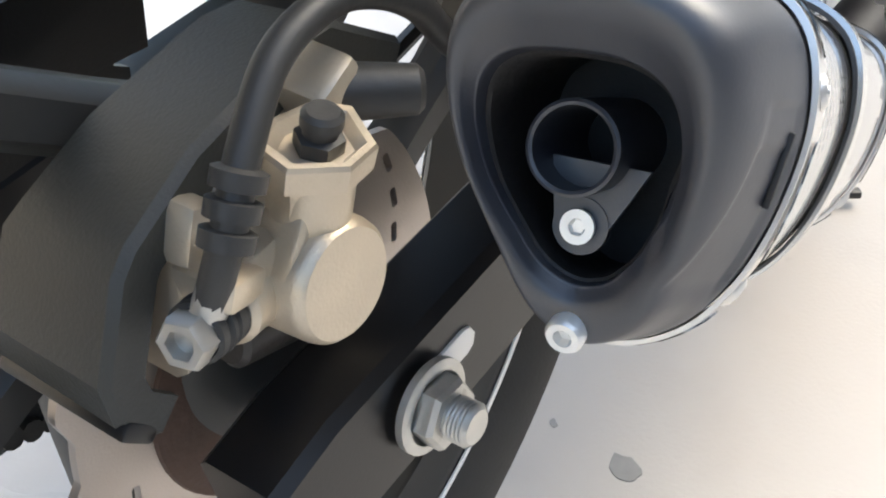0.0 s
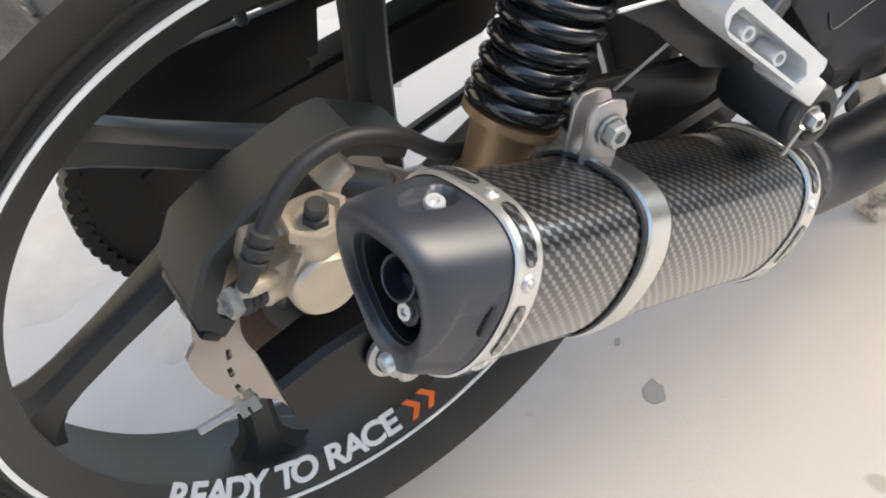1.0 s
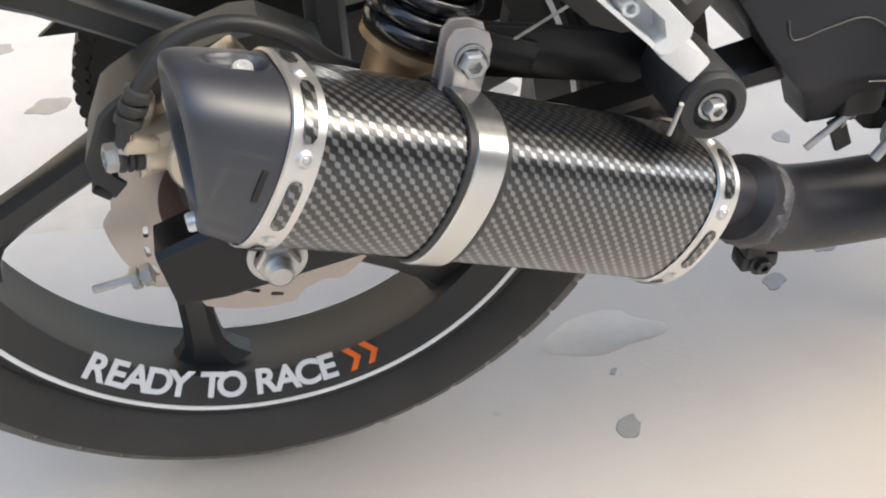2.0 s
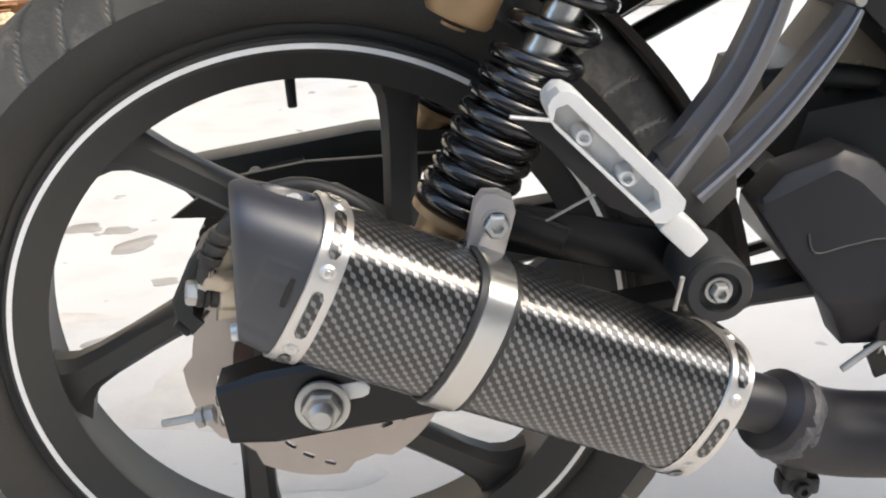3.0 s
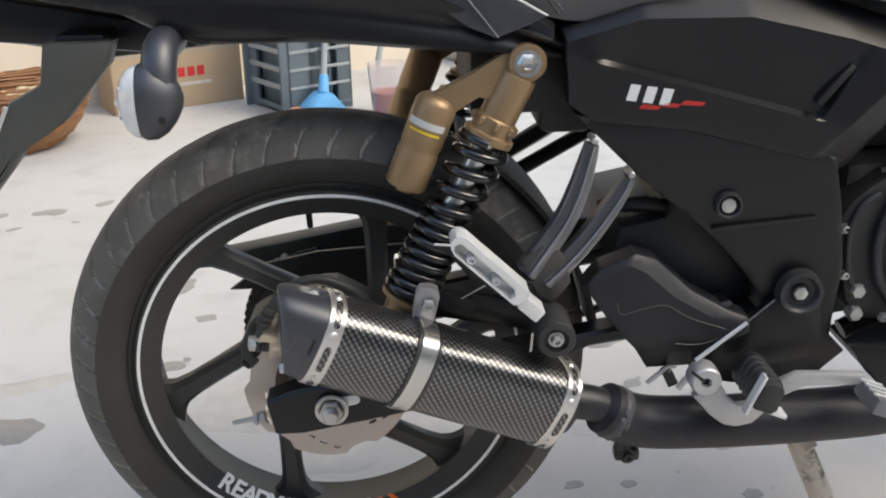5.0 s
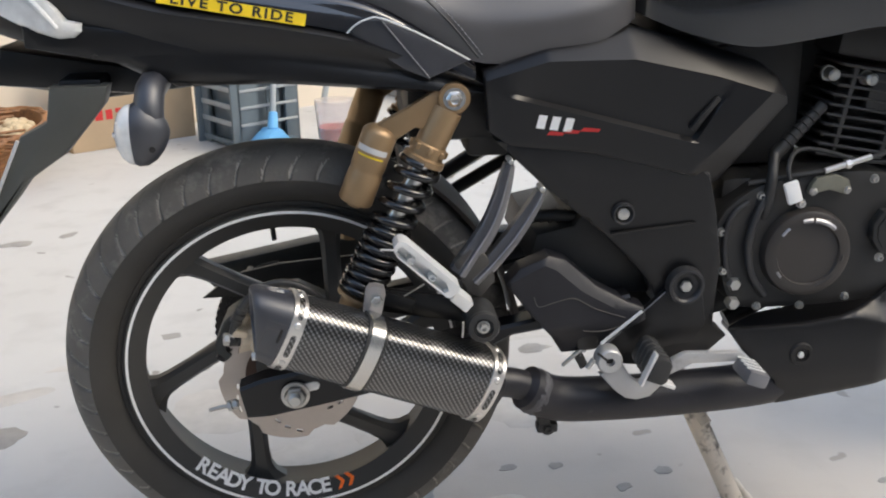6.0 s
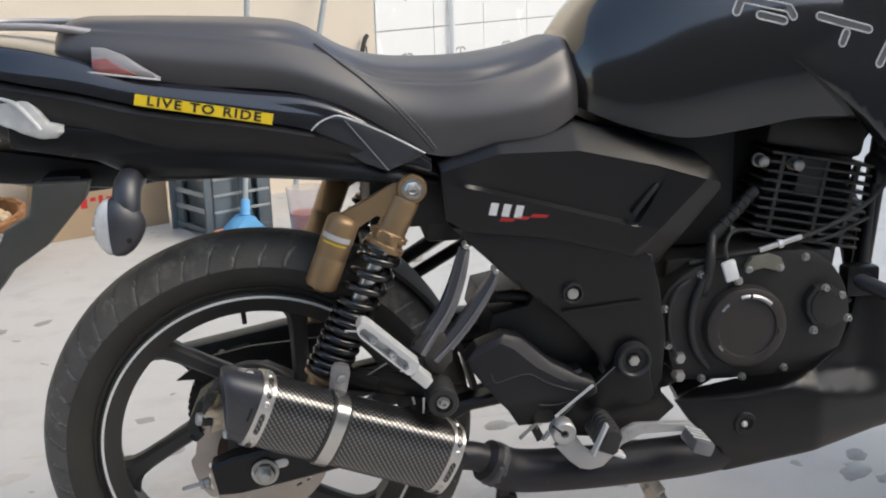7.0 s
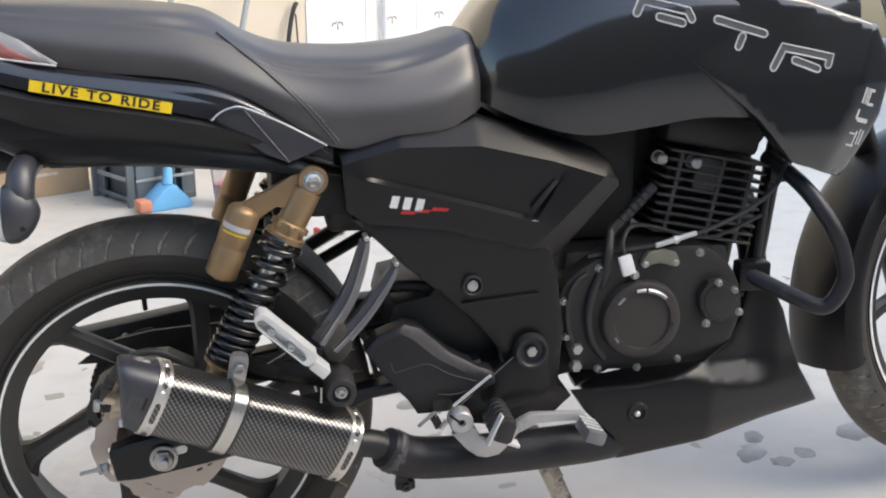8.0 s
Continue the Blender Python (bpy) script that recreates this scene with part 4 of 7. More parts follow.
# ---- exhaust ----
AXIS = Vector((0.903, 0.152, -0.401)).normalized()
UP = (Vector((0, 0, 1)) - AXIS * AXIS.z).normalized()
RIGHT = AXIS.cross(UP)
if RIGHT.y > 0:
    RIGHT = -RIGHT
C0 = Vector((0.0165, -0.2135, 0.4315))
SHAPE = [(0.006, 0.045, 0), (0.030, 0.044, 0), (0.0465, 0.034, 0), (0.0525, 0.014, 0), (0.050, -0.010, 0), (0.0425, -0.031, 0), (0.031, -0.0455, 0), (0.014, -0.0525, 0),
         (-0.002, -0.0465, 0), (-0.014, -0.031, 0), (-0.026, -0.010, 0), (-0.031, 0.014, 0), (-0.027, 0.032, 0), (-0.014, 0.042, 0)]
SECTION = curve_through(SHAPE, 6, True)
FINE = curve_through(SHAPE, 18, True)
MID = Vector((0.0125, -0.008, 0))
TAPER = 0.942


def ring_at(s, k=1.0, du=0.0, dv=0.0, tilt=0.0):
    """The muffler's rounded-triangle section at s metres along it; tilt leans the top forward."""
    return [C0 + AXIS * (s + tilt * q.y) + RIGHT * (q.x + du) + UP * (q.y + dv) for q in (MID + (p - MID) * k for p in SECTION)]


def sleeve(s0, s1, k0, k1, n=12):
    """The carbon sleeve with its own coordinates in metres."""
    bm = loft([ring_at(s0 + (s1 - s0) * i / n, k0 + (k1 - k0) * i / n) for i in range(n + 1)], False)
    uv = bm.loops.layers.uv.new("UVMap")
    m = len(SECTION)
    run = [0.0]
    for a, b in zip(SECTION, SECTION[1:] + SECTION[:1]):
        run.append(run[-1] + (b - a).length)
    bm.verts.index_update()
    for f in bm.faces:
        cols = [l.vert.index % m for l in f.loops]
        wrap = max(cols) - min(cols) > 1
        for l in f.loops:
            i, j = divmod(l.vert.index, m)
            l[uv].uv = (s0 + (s1 - s0) * i / n, run[m if wrap and j == 0 else j])
    return bm


exhaust = part("exhaust_muffler", sleeve(0.008, 0.276, TAPER, 0.985), M["carbon"], bike, "carbon-weave muffler sleeve")


def band(s0, s1, k, thick=0.0016, gaps=()):
    """A rolled metal band round the section."""
    a = 0.0006
    return loft([ring_at(s0, k), ring_at(s0 + a, k + thick / 0.05), ring_at(s1 - a, k + thick / 0.05), ring_at(s1, k)], False)


def on_band(frac, s, k):
    """A point on the section and its outward way."""
    i = frac * len(SECTION)
    q, q2 = SECTION[int(i) % len(SECTION)], SECTION[(int(i) + 1) % len(SECTION)]
    q = q.lerp(q2, i % 1)
    t = (q2 - SECTION[int(i) % len(SECTION)]).normalized()
    nrm = Vector((-t.y, t.x, 0))
    if nrm.dot(q - MID) < 0:
        nrm = -nrm
    q = MID + (q - MID) * k
    return C0 + AXIS * s + RIGHT * q.x + UP * q.y, RIGHT * nrm.x + UP * nrm.y, RIGHT * t.x + UP * t.y


def trim_ring(s, k):
    ring = part("trim_ring", band(s - 0.0085, s + 0.0085, k), M["steel"], exhaust, "stainless ring with slots and rivets")
    for f in [i / 6 + 0.033 for i in range(6)]:
        p, d, t = on_band(f, s, k + 0.033)
        part("rivet", lathe([(0, 0.0016), (0.0012, 0.0016), (0.0016, 0.0010), (0.0030, 0.0014), (0.0044, 0.0004), (0.0046, 0)], axis_frame(p, d), 16), M["steel"], ring)
    for f in [i / 6 + 0.033 + 1 / 12 for i in range(6)]:
        per = (on_band(f + 0.01, s, k)[0] - on_band(f - 0.01, s, k)[0]).length / 0.02
        rings = []
        for b, a in ((-0.0148, 0.0016), (-0.0120, 0.0034), (-0.006, 0.0034), (0.0, 0.0034), (0.006, 0.0034), (0.0120, 0.0034), (0.0148, 0.0016)):
            p, d, t = on_band(f + b / per, s, k + 0.030)
            rings.append([p + AXIS * a + d * 0.0006, p - AXIS * a + d * 0.0006, p - AXIS * a + d * 0.0011, p + AXIS * a + d * 0.0011])
        bm = loft(rings)
        uv = bm.loops.layers.uv.new("UVMap")
        for fc in bm.faces:
            for lp in fc.loops:
                lp[uv].uv = ((lp.vert.co - C0).dot(AXIS), (lp.vert.co - p).dot(t))
        part("slot", bm, M["carbon"], ring)
    return ring


trim_ring(0.0065, TAPER * 1.014)
trim_ring(0.268, 0.998)

# clamp strap with its black liner, tab and bolt
strap = part("clamp_strap", band(0.0945, 0.1125, 1.000), M["chrome"], exhaust, "polished clamp strap")
part("liner", band(0.0905, 0.1165, 0.972, 0.0014), M["hose"], strap, "black rubber liner")
BOLT = Vector((0.1315, -0.200, 0.449))
tab = [(-0.0115, -0.022), (-0.012, 0.007), (-0.009, 0.0135), (0.0, 0.0155), (0.009, 0.0135), (0.012, 0.007), (0.0115, -0.022)]
tabm = Matrix.Translation((BOLT.x - 0.002, 0, BOLT.z + 0.002)) @ pose(0, 0, 0, 0, 12, 0)
for y in (-0.2000, -0.1880):
    part("clamp_tab", moved(plate(tab, y, y + 0.003, 0.0008, 0), tabm), M["tabsteel"], strap)
part("clamp_bolt", merge(bolt(BOLT + Vector((0, -0.001, 0)), (0, -1, 0), 0.0075, 0.007, 1.2), rod(BOLT, BOLT + Vector((0, 0.05, 0)), 0.004, seg=12)), M["zinc"], strap)
part("clamp_nut", lathe([(0, 0), (0.008, 0), (0.008, 0.008), (0, 0.008)], axis_frame(BOLT + Vector((0, 0.014, 0)), (0, 1, 0)), 6), M["zinc"], strap)
part("hanger_stay", box((0.155, -0.160, 0.430), (0.05, 0.006, 0.02), 0.002, pose(0, 0, 0, 0, 20, 0)), M["plastic"], exhaust)

# end cap with slanted flared rim, deep opening and inner pipe
LEAN = -0.42
CAP = [(0.003, 1.0, 1.0), (-0.003, 0.996, 0.997), (-0.009, 0.972, 0.982), (-0.016, 0.935, 0.960), (-0.022, 0.898, 0.936), (-0.027, 0.862, 0.908), (-0.0310, 0.822, 0.872), (-0.0332, 0.785, 0.835), (-0.0342, 0.748, 0.796),
       (-0.0340, 0.712, 0.756), (-0.0330, 0.682, 0.716), (-0.0316, 0.660, 0.680), (-0.0302, 0.640, 0.645), (-0.0290, 0.624, 0.615), (-0.0280, 0.612, 0.595), (-0.024, 0.605, 0.585)]
POCKET = (0.006, -0.014)  # across and along: the recess of the upper screw


def soft(x, a, b):
    t = max(0.0, min(1.0, (x - a) / (b - a)))
    return t * t * (3 - 2 * t)


def cap_point(s, k, kv, p):
    """A point of the cap: the section shrinks towards a slanted rim; a screw pocket and a sunk side field are pressed in."""
    kv += (1 - kv) * 0.74 * soft(MID.y - p.y, 0.0, 0.03) * soft(k, 0.66, 0.78)  # a chin below the opening
    q = MID + Vector(((p.x - MID.x) * k * TAPER, (p.y - MID.y) * kv * TAPER, 0)) - Vector((0.0050, 0.0020, 0)) * min(1.0, (1 - k) / 0.38)  # the opening sits off centre
    f = soft(-s, 0.0, 0.030)
    a, u, v = s + LEAN * f * (q.y - MID.y), q.x, q.y
    if p.y > 0.030:
        du, da = (u - POCKET[0]) / 0.0100, (a - POCKET[1]) / (0.0095 if a > POCKET[1] else 0.023)
        hole = 1 - soft(math.hypot(du, da), 0.72, 1.0)
        v -= hole * max(0, v - 0.0345)
    if p.x > 0.022:
        field = soft(p.x, 0.022, 0.034) * soft(v, -0.036, -0.028) * soft(-a, 0.005, 0.0065) * (1 - soft(-a, 0.024, 0.027))
        u -= field * (0.0007 * soft(-v, -0.0155, -0.0140) + 0.0007 * soft(-v, -0.0055, -0.0040))
    return C0 + AXIS * a + RIGHT * u + UP * v


rows = curve_through(CAP, 4)
cap = part("end_cap", loft([[cap_point(r.x, r.y, r.z, p) for p in FINE] for r in rows], False), M["cap"], exhaust, "satin blue-black end cap")
lin = [[cap_point(-0.0245 + 0.001 * i, k, k * 0.975, p) for p in SECTION] for i, k in enumerate((0.600, 0.580))]
lin.append([C0 + AXIS * 0.02 + RIGHT * (MID.x - 0.005 + (q.x - MID.x) * 0.56) + UP * (MID.y - 0.002 + (q.y - MID.y) * 0.56) for q in SECTION])
bm = loft(lin, False)
bm.verts.ensure_lookup_table()
bm.faces.new([bm.verts[i] for i in range(len(bm.verts) - len(SECTION), len(bm.verts))])
part("cap_liner", bm, M["soot_black"], cap, "sooty inner liner")
pipe_o = C0 + AXIS * -0.022 + UP * -0.0025 + RIGHT * 0.0030
part("inner_pipe", lathe([(0.0100, 0.042), (0.0100, 0.0), (0.0108, -0.0005), (0.0116, 0.0), (0.0116, 0.042)], axis_frame(pipe_o, AXIS), 40), M["cap"], cap, "blackened outlet pipe")
inner = C0 + AXIS * -0.0107 + UP * -0.0220 + RIGHT * 0.0045
part("baffle_plate", merge(lathe([(0, 0), (0.0072, 0), (0.0072, 0.003), (0, 0.003)], axis_frame(inner, AXIS), 24), loft([[inner + AXIS * e + UP * v + RIGHT * u for u, v in ((-0.007, 0.0), (0.007, 0.0), (0.015, 0.016), (-0.010, 0.016))] for e in (0.0005, 0.003)])), M["cap"], cap)
part("baffle_screw", merge(lathe([(0.0022, -0.0005), (0.0042, -0.0005), (0.0044, -0.0026), (0.0022, -0.0026)], axis_frame(inner, AXIS), 24), lathe([(0.0024, -0.0022), (0.0018, -0.001), (0, -0.001)], axis_frame(inner, AXIS), 6)), M["bright"], cap, "bright socket screw")
for q, d in ((C0 + AXIS * -0.0178 + UP * -0.0462 + RIGHT * 0.0082, (-AXIS * 0.9 - UP * 0.4)), (C0 + AXIS * (POCKET[1] - 0.001) + UP * 0.0352 + RIGHT * POCKET[0], UP - AXIS * 0.45 + RIGHT * 0.2)):
    part("cap_screw", merge(lathe([(0.0024, 0.0040), (0.0042, 0.0040), (0.0050, 0.0028), (0.0050, -0.003)], axis_frame(q, d), 24), lathe([(0.0026, 0.0040), (0.002, 0.0015), (0, 0.0015)], axis_frame(q, d), 6)), M["bright"], cap, "bright socket screw")
p, d, t = on_band(0.255, -0.0085, 0.913)
part("cap_vent", box(p - d * 0.0009, (0.0030, 0.0016, 0.018), 0.0004, axis_frame((0, 0, 0), t, d).to_3x3().to_4x4()), M["soot_black"], cap)

front = C0 + AXIS * 0.276
part("front_cone", loft([ring_at(0.272, 0.97), ring_at(0.276, 0.90), ring_at(0.281, 0.64, 0, -0.001), ring_at(0.294, 0.46, 0, -0.003)]), M["pipe"], exhaust)
pipe_line = [C0 + AXIS * 0.292, C0 + AXIS * 0.325 + Vector((0.002, 0.002, 0.004)), Vector((0.36, -0.152, 0.277)), Vector((0.43, -0.149, 0.270)), Vector((0.54, -0.145, 0.269)), Vector((0.66, -0.138, 0.274)), Vector((0.76, -0.115, 0.29)), Vector((0.86, -0.06, 0.33)), Vector((0.93, -0.02, 0.45)), Vector((0.90, -0.01, 0.60)), Vector((0.87, 0, 0.64))]
down = part("down_pipe", tube(pipe_line, 0.0205, 28, 8, radii=lambda k: 0.0198 + 0.0102 * soft(k, 0.112, 0.128) - 0.009 * soft(k, 0.5, 0.7)), M["pipe"], exhaust, "black painted exhaust pipe with rusty weld")
pts = curve_through(pipe_line, 8)
bm = tube(pts[11:14], 0.02, 40, 14, radii=lambda k: 0.0297 + 0.0012 * math.sin(math.pi * k))
for v in bm.verts:
    v.co += Vector((0, 1, 0)) * 0.0022 * noise.noise(v.co * 160) + Vector((0, 0, 1)) * 0.0022 * noise.noise(v.co * 160 + Vector((7, 3, 1)))
part("weld_bead", bm, M["weld"], down, "rough grey weld bead")
part("pipe_clamp", merge(box((0.347, -0.150, 0.250), (0.016, 0.022, 0.018), 0.003), box((0.352, -0.150, 0.235), (0.028, 0.018, 0.014), 0.003)), M["engine"], down)
part("pipe_bolt", bolt((0.352, -0.159, 0.235), (0, -1, 0), 0.006, 0.006), M["engine"], down)


# ---- rear shock absorbers ----
def shock(y, near):
    top, low = Vector((0.235, y, 0.682)), Vector((0.088, y, 0.392))
    d = (low - top).normalized()
    f = axis_frame(top, d)
    n = (low - top).length
    sh = part("shock_absorber", lathe([(0, 0.015), (0.0185, 0.015), (0.0195, 0.018), (0.0195, 0.062), (0.022, 0.064), (0.022, 0.078), (0.0265, 0.080), (0.0265, 0.087), (0.012, 0.089)], f, 28), M["gold"], bike, "bronze-gold rear shock absorber with black spring")
    for k in range(8):
        c = f @ Vector((0.0222 * math.cos(k * math.tau / 8), 0.0222 * math.sin(k * math.tau / 8), 0.069))
        part("collar_notch", box(c, (0.006, 0.006, 0.009), 0.0012, f.to_3x3().to_4x4(), 1), M["gold"], sh)
    part("eye", lathe([(0.0095, -0.014), (0.018, -0.014), (0.0195, -0.012), (0.0195, 0.012), (0.018, 0.014), (0.0095, 0.014)], axis_frame(top, (0, -1, 0)), 32), M["gold"], sh)
    part("mount_bolt", merge(lathe([(0, 0.016), (0.006, 0.0195), (0.0085, 0.0165), (0.0105, 0.015), (0.0105, 0.013)], axis_frame(top, (0, -1, 0)), 6), lathe([(0.0, 0.012), (0.0135, 0.012), (0.0135, 0.0145), (0.0, 0.0145)], axis_frame(top, (0, -1, 0)), 28)), M["chrome"], sh, "chromed dome bolt")
    part("damper_rod", lathe([(0.0125, 0.085), (0.0125, 0.175), (0.0165, 0.177), (0.0165, 0.285)], f, 28), M["chrome"], sh, "dull chrome damper body")
    part("spring_seat", lathe([(0.015, n - 0.052), (0.0275, n - 0.050), (0.0275, n - 0.045), (0.020, n - 0.043), (0.017, n - 0.020), (0.017, n)], f, 28), M["gold"], sh)
    part("lower_eye", lathe([(0, -0.014), (0.016, -0.014), (0.016, 0.014), (0, 0.014)], axis_frame(low, (0, -1, 0)), 24), M["gold"], sh)
    line, s, a = [], 0.088, 0.0
    end = n - 0.052
    while s < end:
        k = (s - 0.088) / (end - 0.088)
        pitch = 0.0095 if k < 0.03 else (0.0215 if k < 0.46 else 0.0125)
        if k > 0.90:
            pitch = 0.0098
        line.append(f @ Vector((0.0242 * math.cos(a), 0.0242 * math.sin(a), s)))
        a += math.tau / 24
        s += pitch / 24
    part("spring", tube(line, 0.0053, 10, 1, smooth=False), M["spring"], sh, "gloss black progressive coil spring")
    # gas reservoir on a web
    r0, r1 = Vector((0.148, y + 0.002, 0.647)), Vector((0.110, y + 0.002, 0.554))
    rf = axis_frame(r0, r1 - r0)
    res = part("gas_reservoir", lathe([(0, -0.004), (0.010, -0.004), (0.0175, 0.0), (0.0215, 0.006), (0.0215, 0.050), (0.0205, 0.052), (0.0205, 0.056), (0.0215, 0.058), (0.0215, 0.094), (0.0195, 0.097), (0, 0.097)], rf, 36), M["gold"], sh, "bronze-gold gas reservoir")
    web = [(0.243, 0.668), (0.226, 0.664), (0.215, 0.640), (0.188, 0.648), (0.165, 0.634), (0.142, 0.634), (0.140, 0.652), (0.180, 0.672), (0.222, 0.698), (0.240, 0.702)]
    part("web", plate(web, y - 0.008, y + 0.008, 0.003), M["gold"], sh)
    if near:
        e = (r1 - r0).normalized()
        side = Vector((-e.z, 0, e.x))
        for k, (s, w, h, mm) in enumerate(((0.026, 0.026, 0.007, "white"), (0.034, 0.021, 0.0022, "yellow"))):
            bm = bmesh.new()
            strip = []
            for i in range(9):
                b = radians(-58 + 12 * i) * w / 0.022
                strip.append([r0 + e * (s + dd) + Vector((0, -1, 0)) * math.cos(b) * 0.0218 + side * math.sin(b) * 0.0218 for dd in (-h / 2, h / 2)])
            vs = [[bm.verts.new(q) for q in row] for row in strip]
            for r, q in zip(vs, vs[1:]):
                bm.faces.new((r[0], r[1], q[1], q[0]))
            part("maker_mark", bm, M["silver" if mm == "white" else mm], res)
    part("valve_cap", rod(r1 + Vector((0, 0, 0)), r1 + (r1 - r0).normalized() * 0.002, 0.008, seg=16), M["gold"], res)
    return sh


shock(-0.145, True)
shock(0.145, False)

# ---- footrests and brackets ----
hanger = [(0.228, 0.482), (0.250, 0.500), (0.268, 0.492), (0.277, 0.478), (0.280, 0.455), (0.262, 0.434), (0.246, 0.442)]
hang = part("footrest_hanger", plate(hanger, -0.176, -0.160, 0.003), M["fins"], bike, "grey cast Y-shaped footrest hanger")


def cast_arm(points, section):
    """A curved arm with a ridge: rows of x, z and width."""
    line = curve_through([(x, w, z) for x, z, w in points], 6)
    rings = []
    for i, q in enumerate(line):
        d = line[min(i + 1, len(line) - 1)] - line[max(i - 1, 0)]
        d = Vector((d.x, 0, d.z)).normalized()
        n, w = Vector((d.z, 0, -d.x)), q.y
        c = Vector((q.x, -0.172, q.z))
        rings.append([c + n * a * w + Vector((0, y, 0)) for a, y in section])
    return loft(rings)


ARMS = ([(0.236, 0.466, 0.026), (0.255, 0.494, 0.023), (0.2745, 0.525, 0.021), (0.287, 0.556, 0.019), (0.295, 0.584, 0.016), (0.2995, 0.602, 0.012)], [(0.254, 0.456, 0.024), (0.277, 0.479, 0.020), (0.300, 0.506, 0.019), (0.319, 0.533, 0.017), (0.332, 0.554, 0.014), (0.3375, 0.566, 0.011)])
for row in ARMS:
    part("arm", cast_arm(row, ((-0.50, 0.014), (-0.50, -0.001), (-0.42, -0.0025), (-0.10, -0.0045), (-0.02, -0.0080), (0.06, -0.0080), (0.50, 0.002), (0.50, 0.014))), M["armgrey"], hang, "", 25)
    # paler strip paints the light that falls on the arm's right face
    part("arm_light_strip", cast_arm(row, ((-0.04, -0.0082), (0.04, -0.0092), (0.16, -0.0072), (0.34, -0.0030), (0.52, -0.0010), (0.52, 0.0030), (0.06, -0.0060))), M["satin"], hang, "paler strip painting the light on the arm's right side", 40)
for x, z in ((0.3005, 0.606), (0.339, 0.570)):
    part("arm_bolt", rod((x, -0.1765, z), (x, -0.150, z), 0.0035, seg=12, bevel=0.0008), M["zinc"], hang)
pm = Matrix.Translation((0.1970, -0.007, 0.4925)) @ pose(0, 0, 0, 0, 43, 0) @ Matrix.Diagonal((1, 1, 0.84, 1))
outer = [(-0.058, 0.000), (-0.0575, 0.006), (-0.054, 0.010), (-0.048, 0.012), (0.034, 0.0110), (0.037, 0.006), (0.035, -0.0085), (0.031, -0.0125), (-0.046, -0.0120), (-0.053, -0.009), (-0.057, -0.005)]
hole = [(-0.049, -0.0100), (-0.053, -0.003), (-0.050, 0.0040), (0.019, 0.0034), (0.027, -0.003), (0.025, -0.0100)]
peg = part("pillion_footrest", moved(merge(plate(outer, -0.238, -0.222, holes=[hole]), plate(outer, -0.222, -0.204, 0.003)), pm), M["alu"], hang, "cast aluminium pillion footrest, folded")
for x in (-0.030, 0.003):
    part("boss", moved(lathe([(0, 0), (0.0060, 0), (0.0052, 0.011), (0.0046, 0.0125), (0.0028, 0.0125), (0.0026, 0.008), (0, 0.008)], axis_frame((x, -0.2225, -0.0045), (0, -1, 0)), 20), pm), M["alu"], peg)
part("pivot_block", box((0.2315, -0.222, 0.4530), (0.026, 0.028, 0.015), 0.002, pose(0, 0, 0, 0, 43, 0)), M["alu"], peg)
part("pivot_pin", rod((0.2325, -0.236, 0.428), (0.232, -0.228, 0.405), 0.0014, seg=8), M["zinc"], peg)
RUB = Vector((0.2592, -0.165, 0.4126))
buffer = part("rubber_buffer", lathe([(0, 0), (0.0185, 0), (0.0202, 0.004), (0.0202, 0.049), (0.0196, 0.050), (0.0202, 0.051), (0.0202, 0.054), (0.0185, 0.057), (0.0125, 0.058), (0.0120, 0.053), (0, 0.053)], axis_frame(RUB, (0, -1, 0)), 32), M["hose"], hang, "round black rubber buffer")
part("buffer_bolt", bolt(RUB + Vector((0, -0.053, 0)), (0, -1, 0), 0.006, 0.008, 1.35), M["zinc"], buffer)
stay = [(0.139, 0.509), (0.168, 0.506), (0.206, 0.472), (0.238, 0.464), (0.236, 0.448), (0.215, 0.448), (0.198, 0.455), (0.182, 0.470), (0.163, 0.490)]
part("exhaust_bracket", plate(stay, -0.192, -0.188, 0.0008), M["plastic"], hang)
part("bracket_edge", rod((0.139, -0.1915, 0.5095), (0.168, -0.1915, 0.5065), 0.0012, seg=8), M["alu"], hang)
part("spring_wire", rod((0.160, -0.160, 0.432), (0.214, -0.168, 0.466), 0.0010, seg=8), M["zinc"], hang)
part("lower_stay", plate([(0.130, 0.430), (0.150, 0.445), (0.255, 0.425), (0.262, 0.405), (0.24, 0.395), (0.14, 0.415)], -0.158, -0.150, 0.002), M["plastic"], hang)

# swingarm pivot cover, frame plate, pedal and rider footrest
cov = [(0.297, 0.443), (0.315, 0.462), (0.352, 0.477), (0.375, 0.469), (0.415, 0.432), (0.455, 0.409), (0.478, 0.400), (0.480, 0.384), (0.440, 0.362), (0.415, 0.338), (0.372, 0.338), (0.355, 0.368), (0.322, 0.408)]
COV_RIDGE = [(0.290, 0.438), (0.346, 0.466), (0.362, 0.458), (0.395, 0.428), (0.440, 0.401), (0.490, 0.388)]


def cov_y(x, z):
    """Flat lower face; above the ridge it turns back."""
    k = z
    for (a, p), (b, q) in zip(COV_RIDGE, COV_RIDGE[1:]):
        if a <= x <= b:
            k = p + (q - p) * (x - a) / (b - a)
    return -0.160 + 0.5 * max(0, z - k) - 0.06 * max(0, k - z) + max(0, 0.380 - z) * 0.5


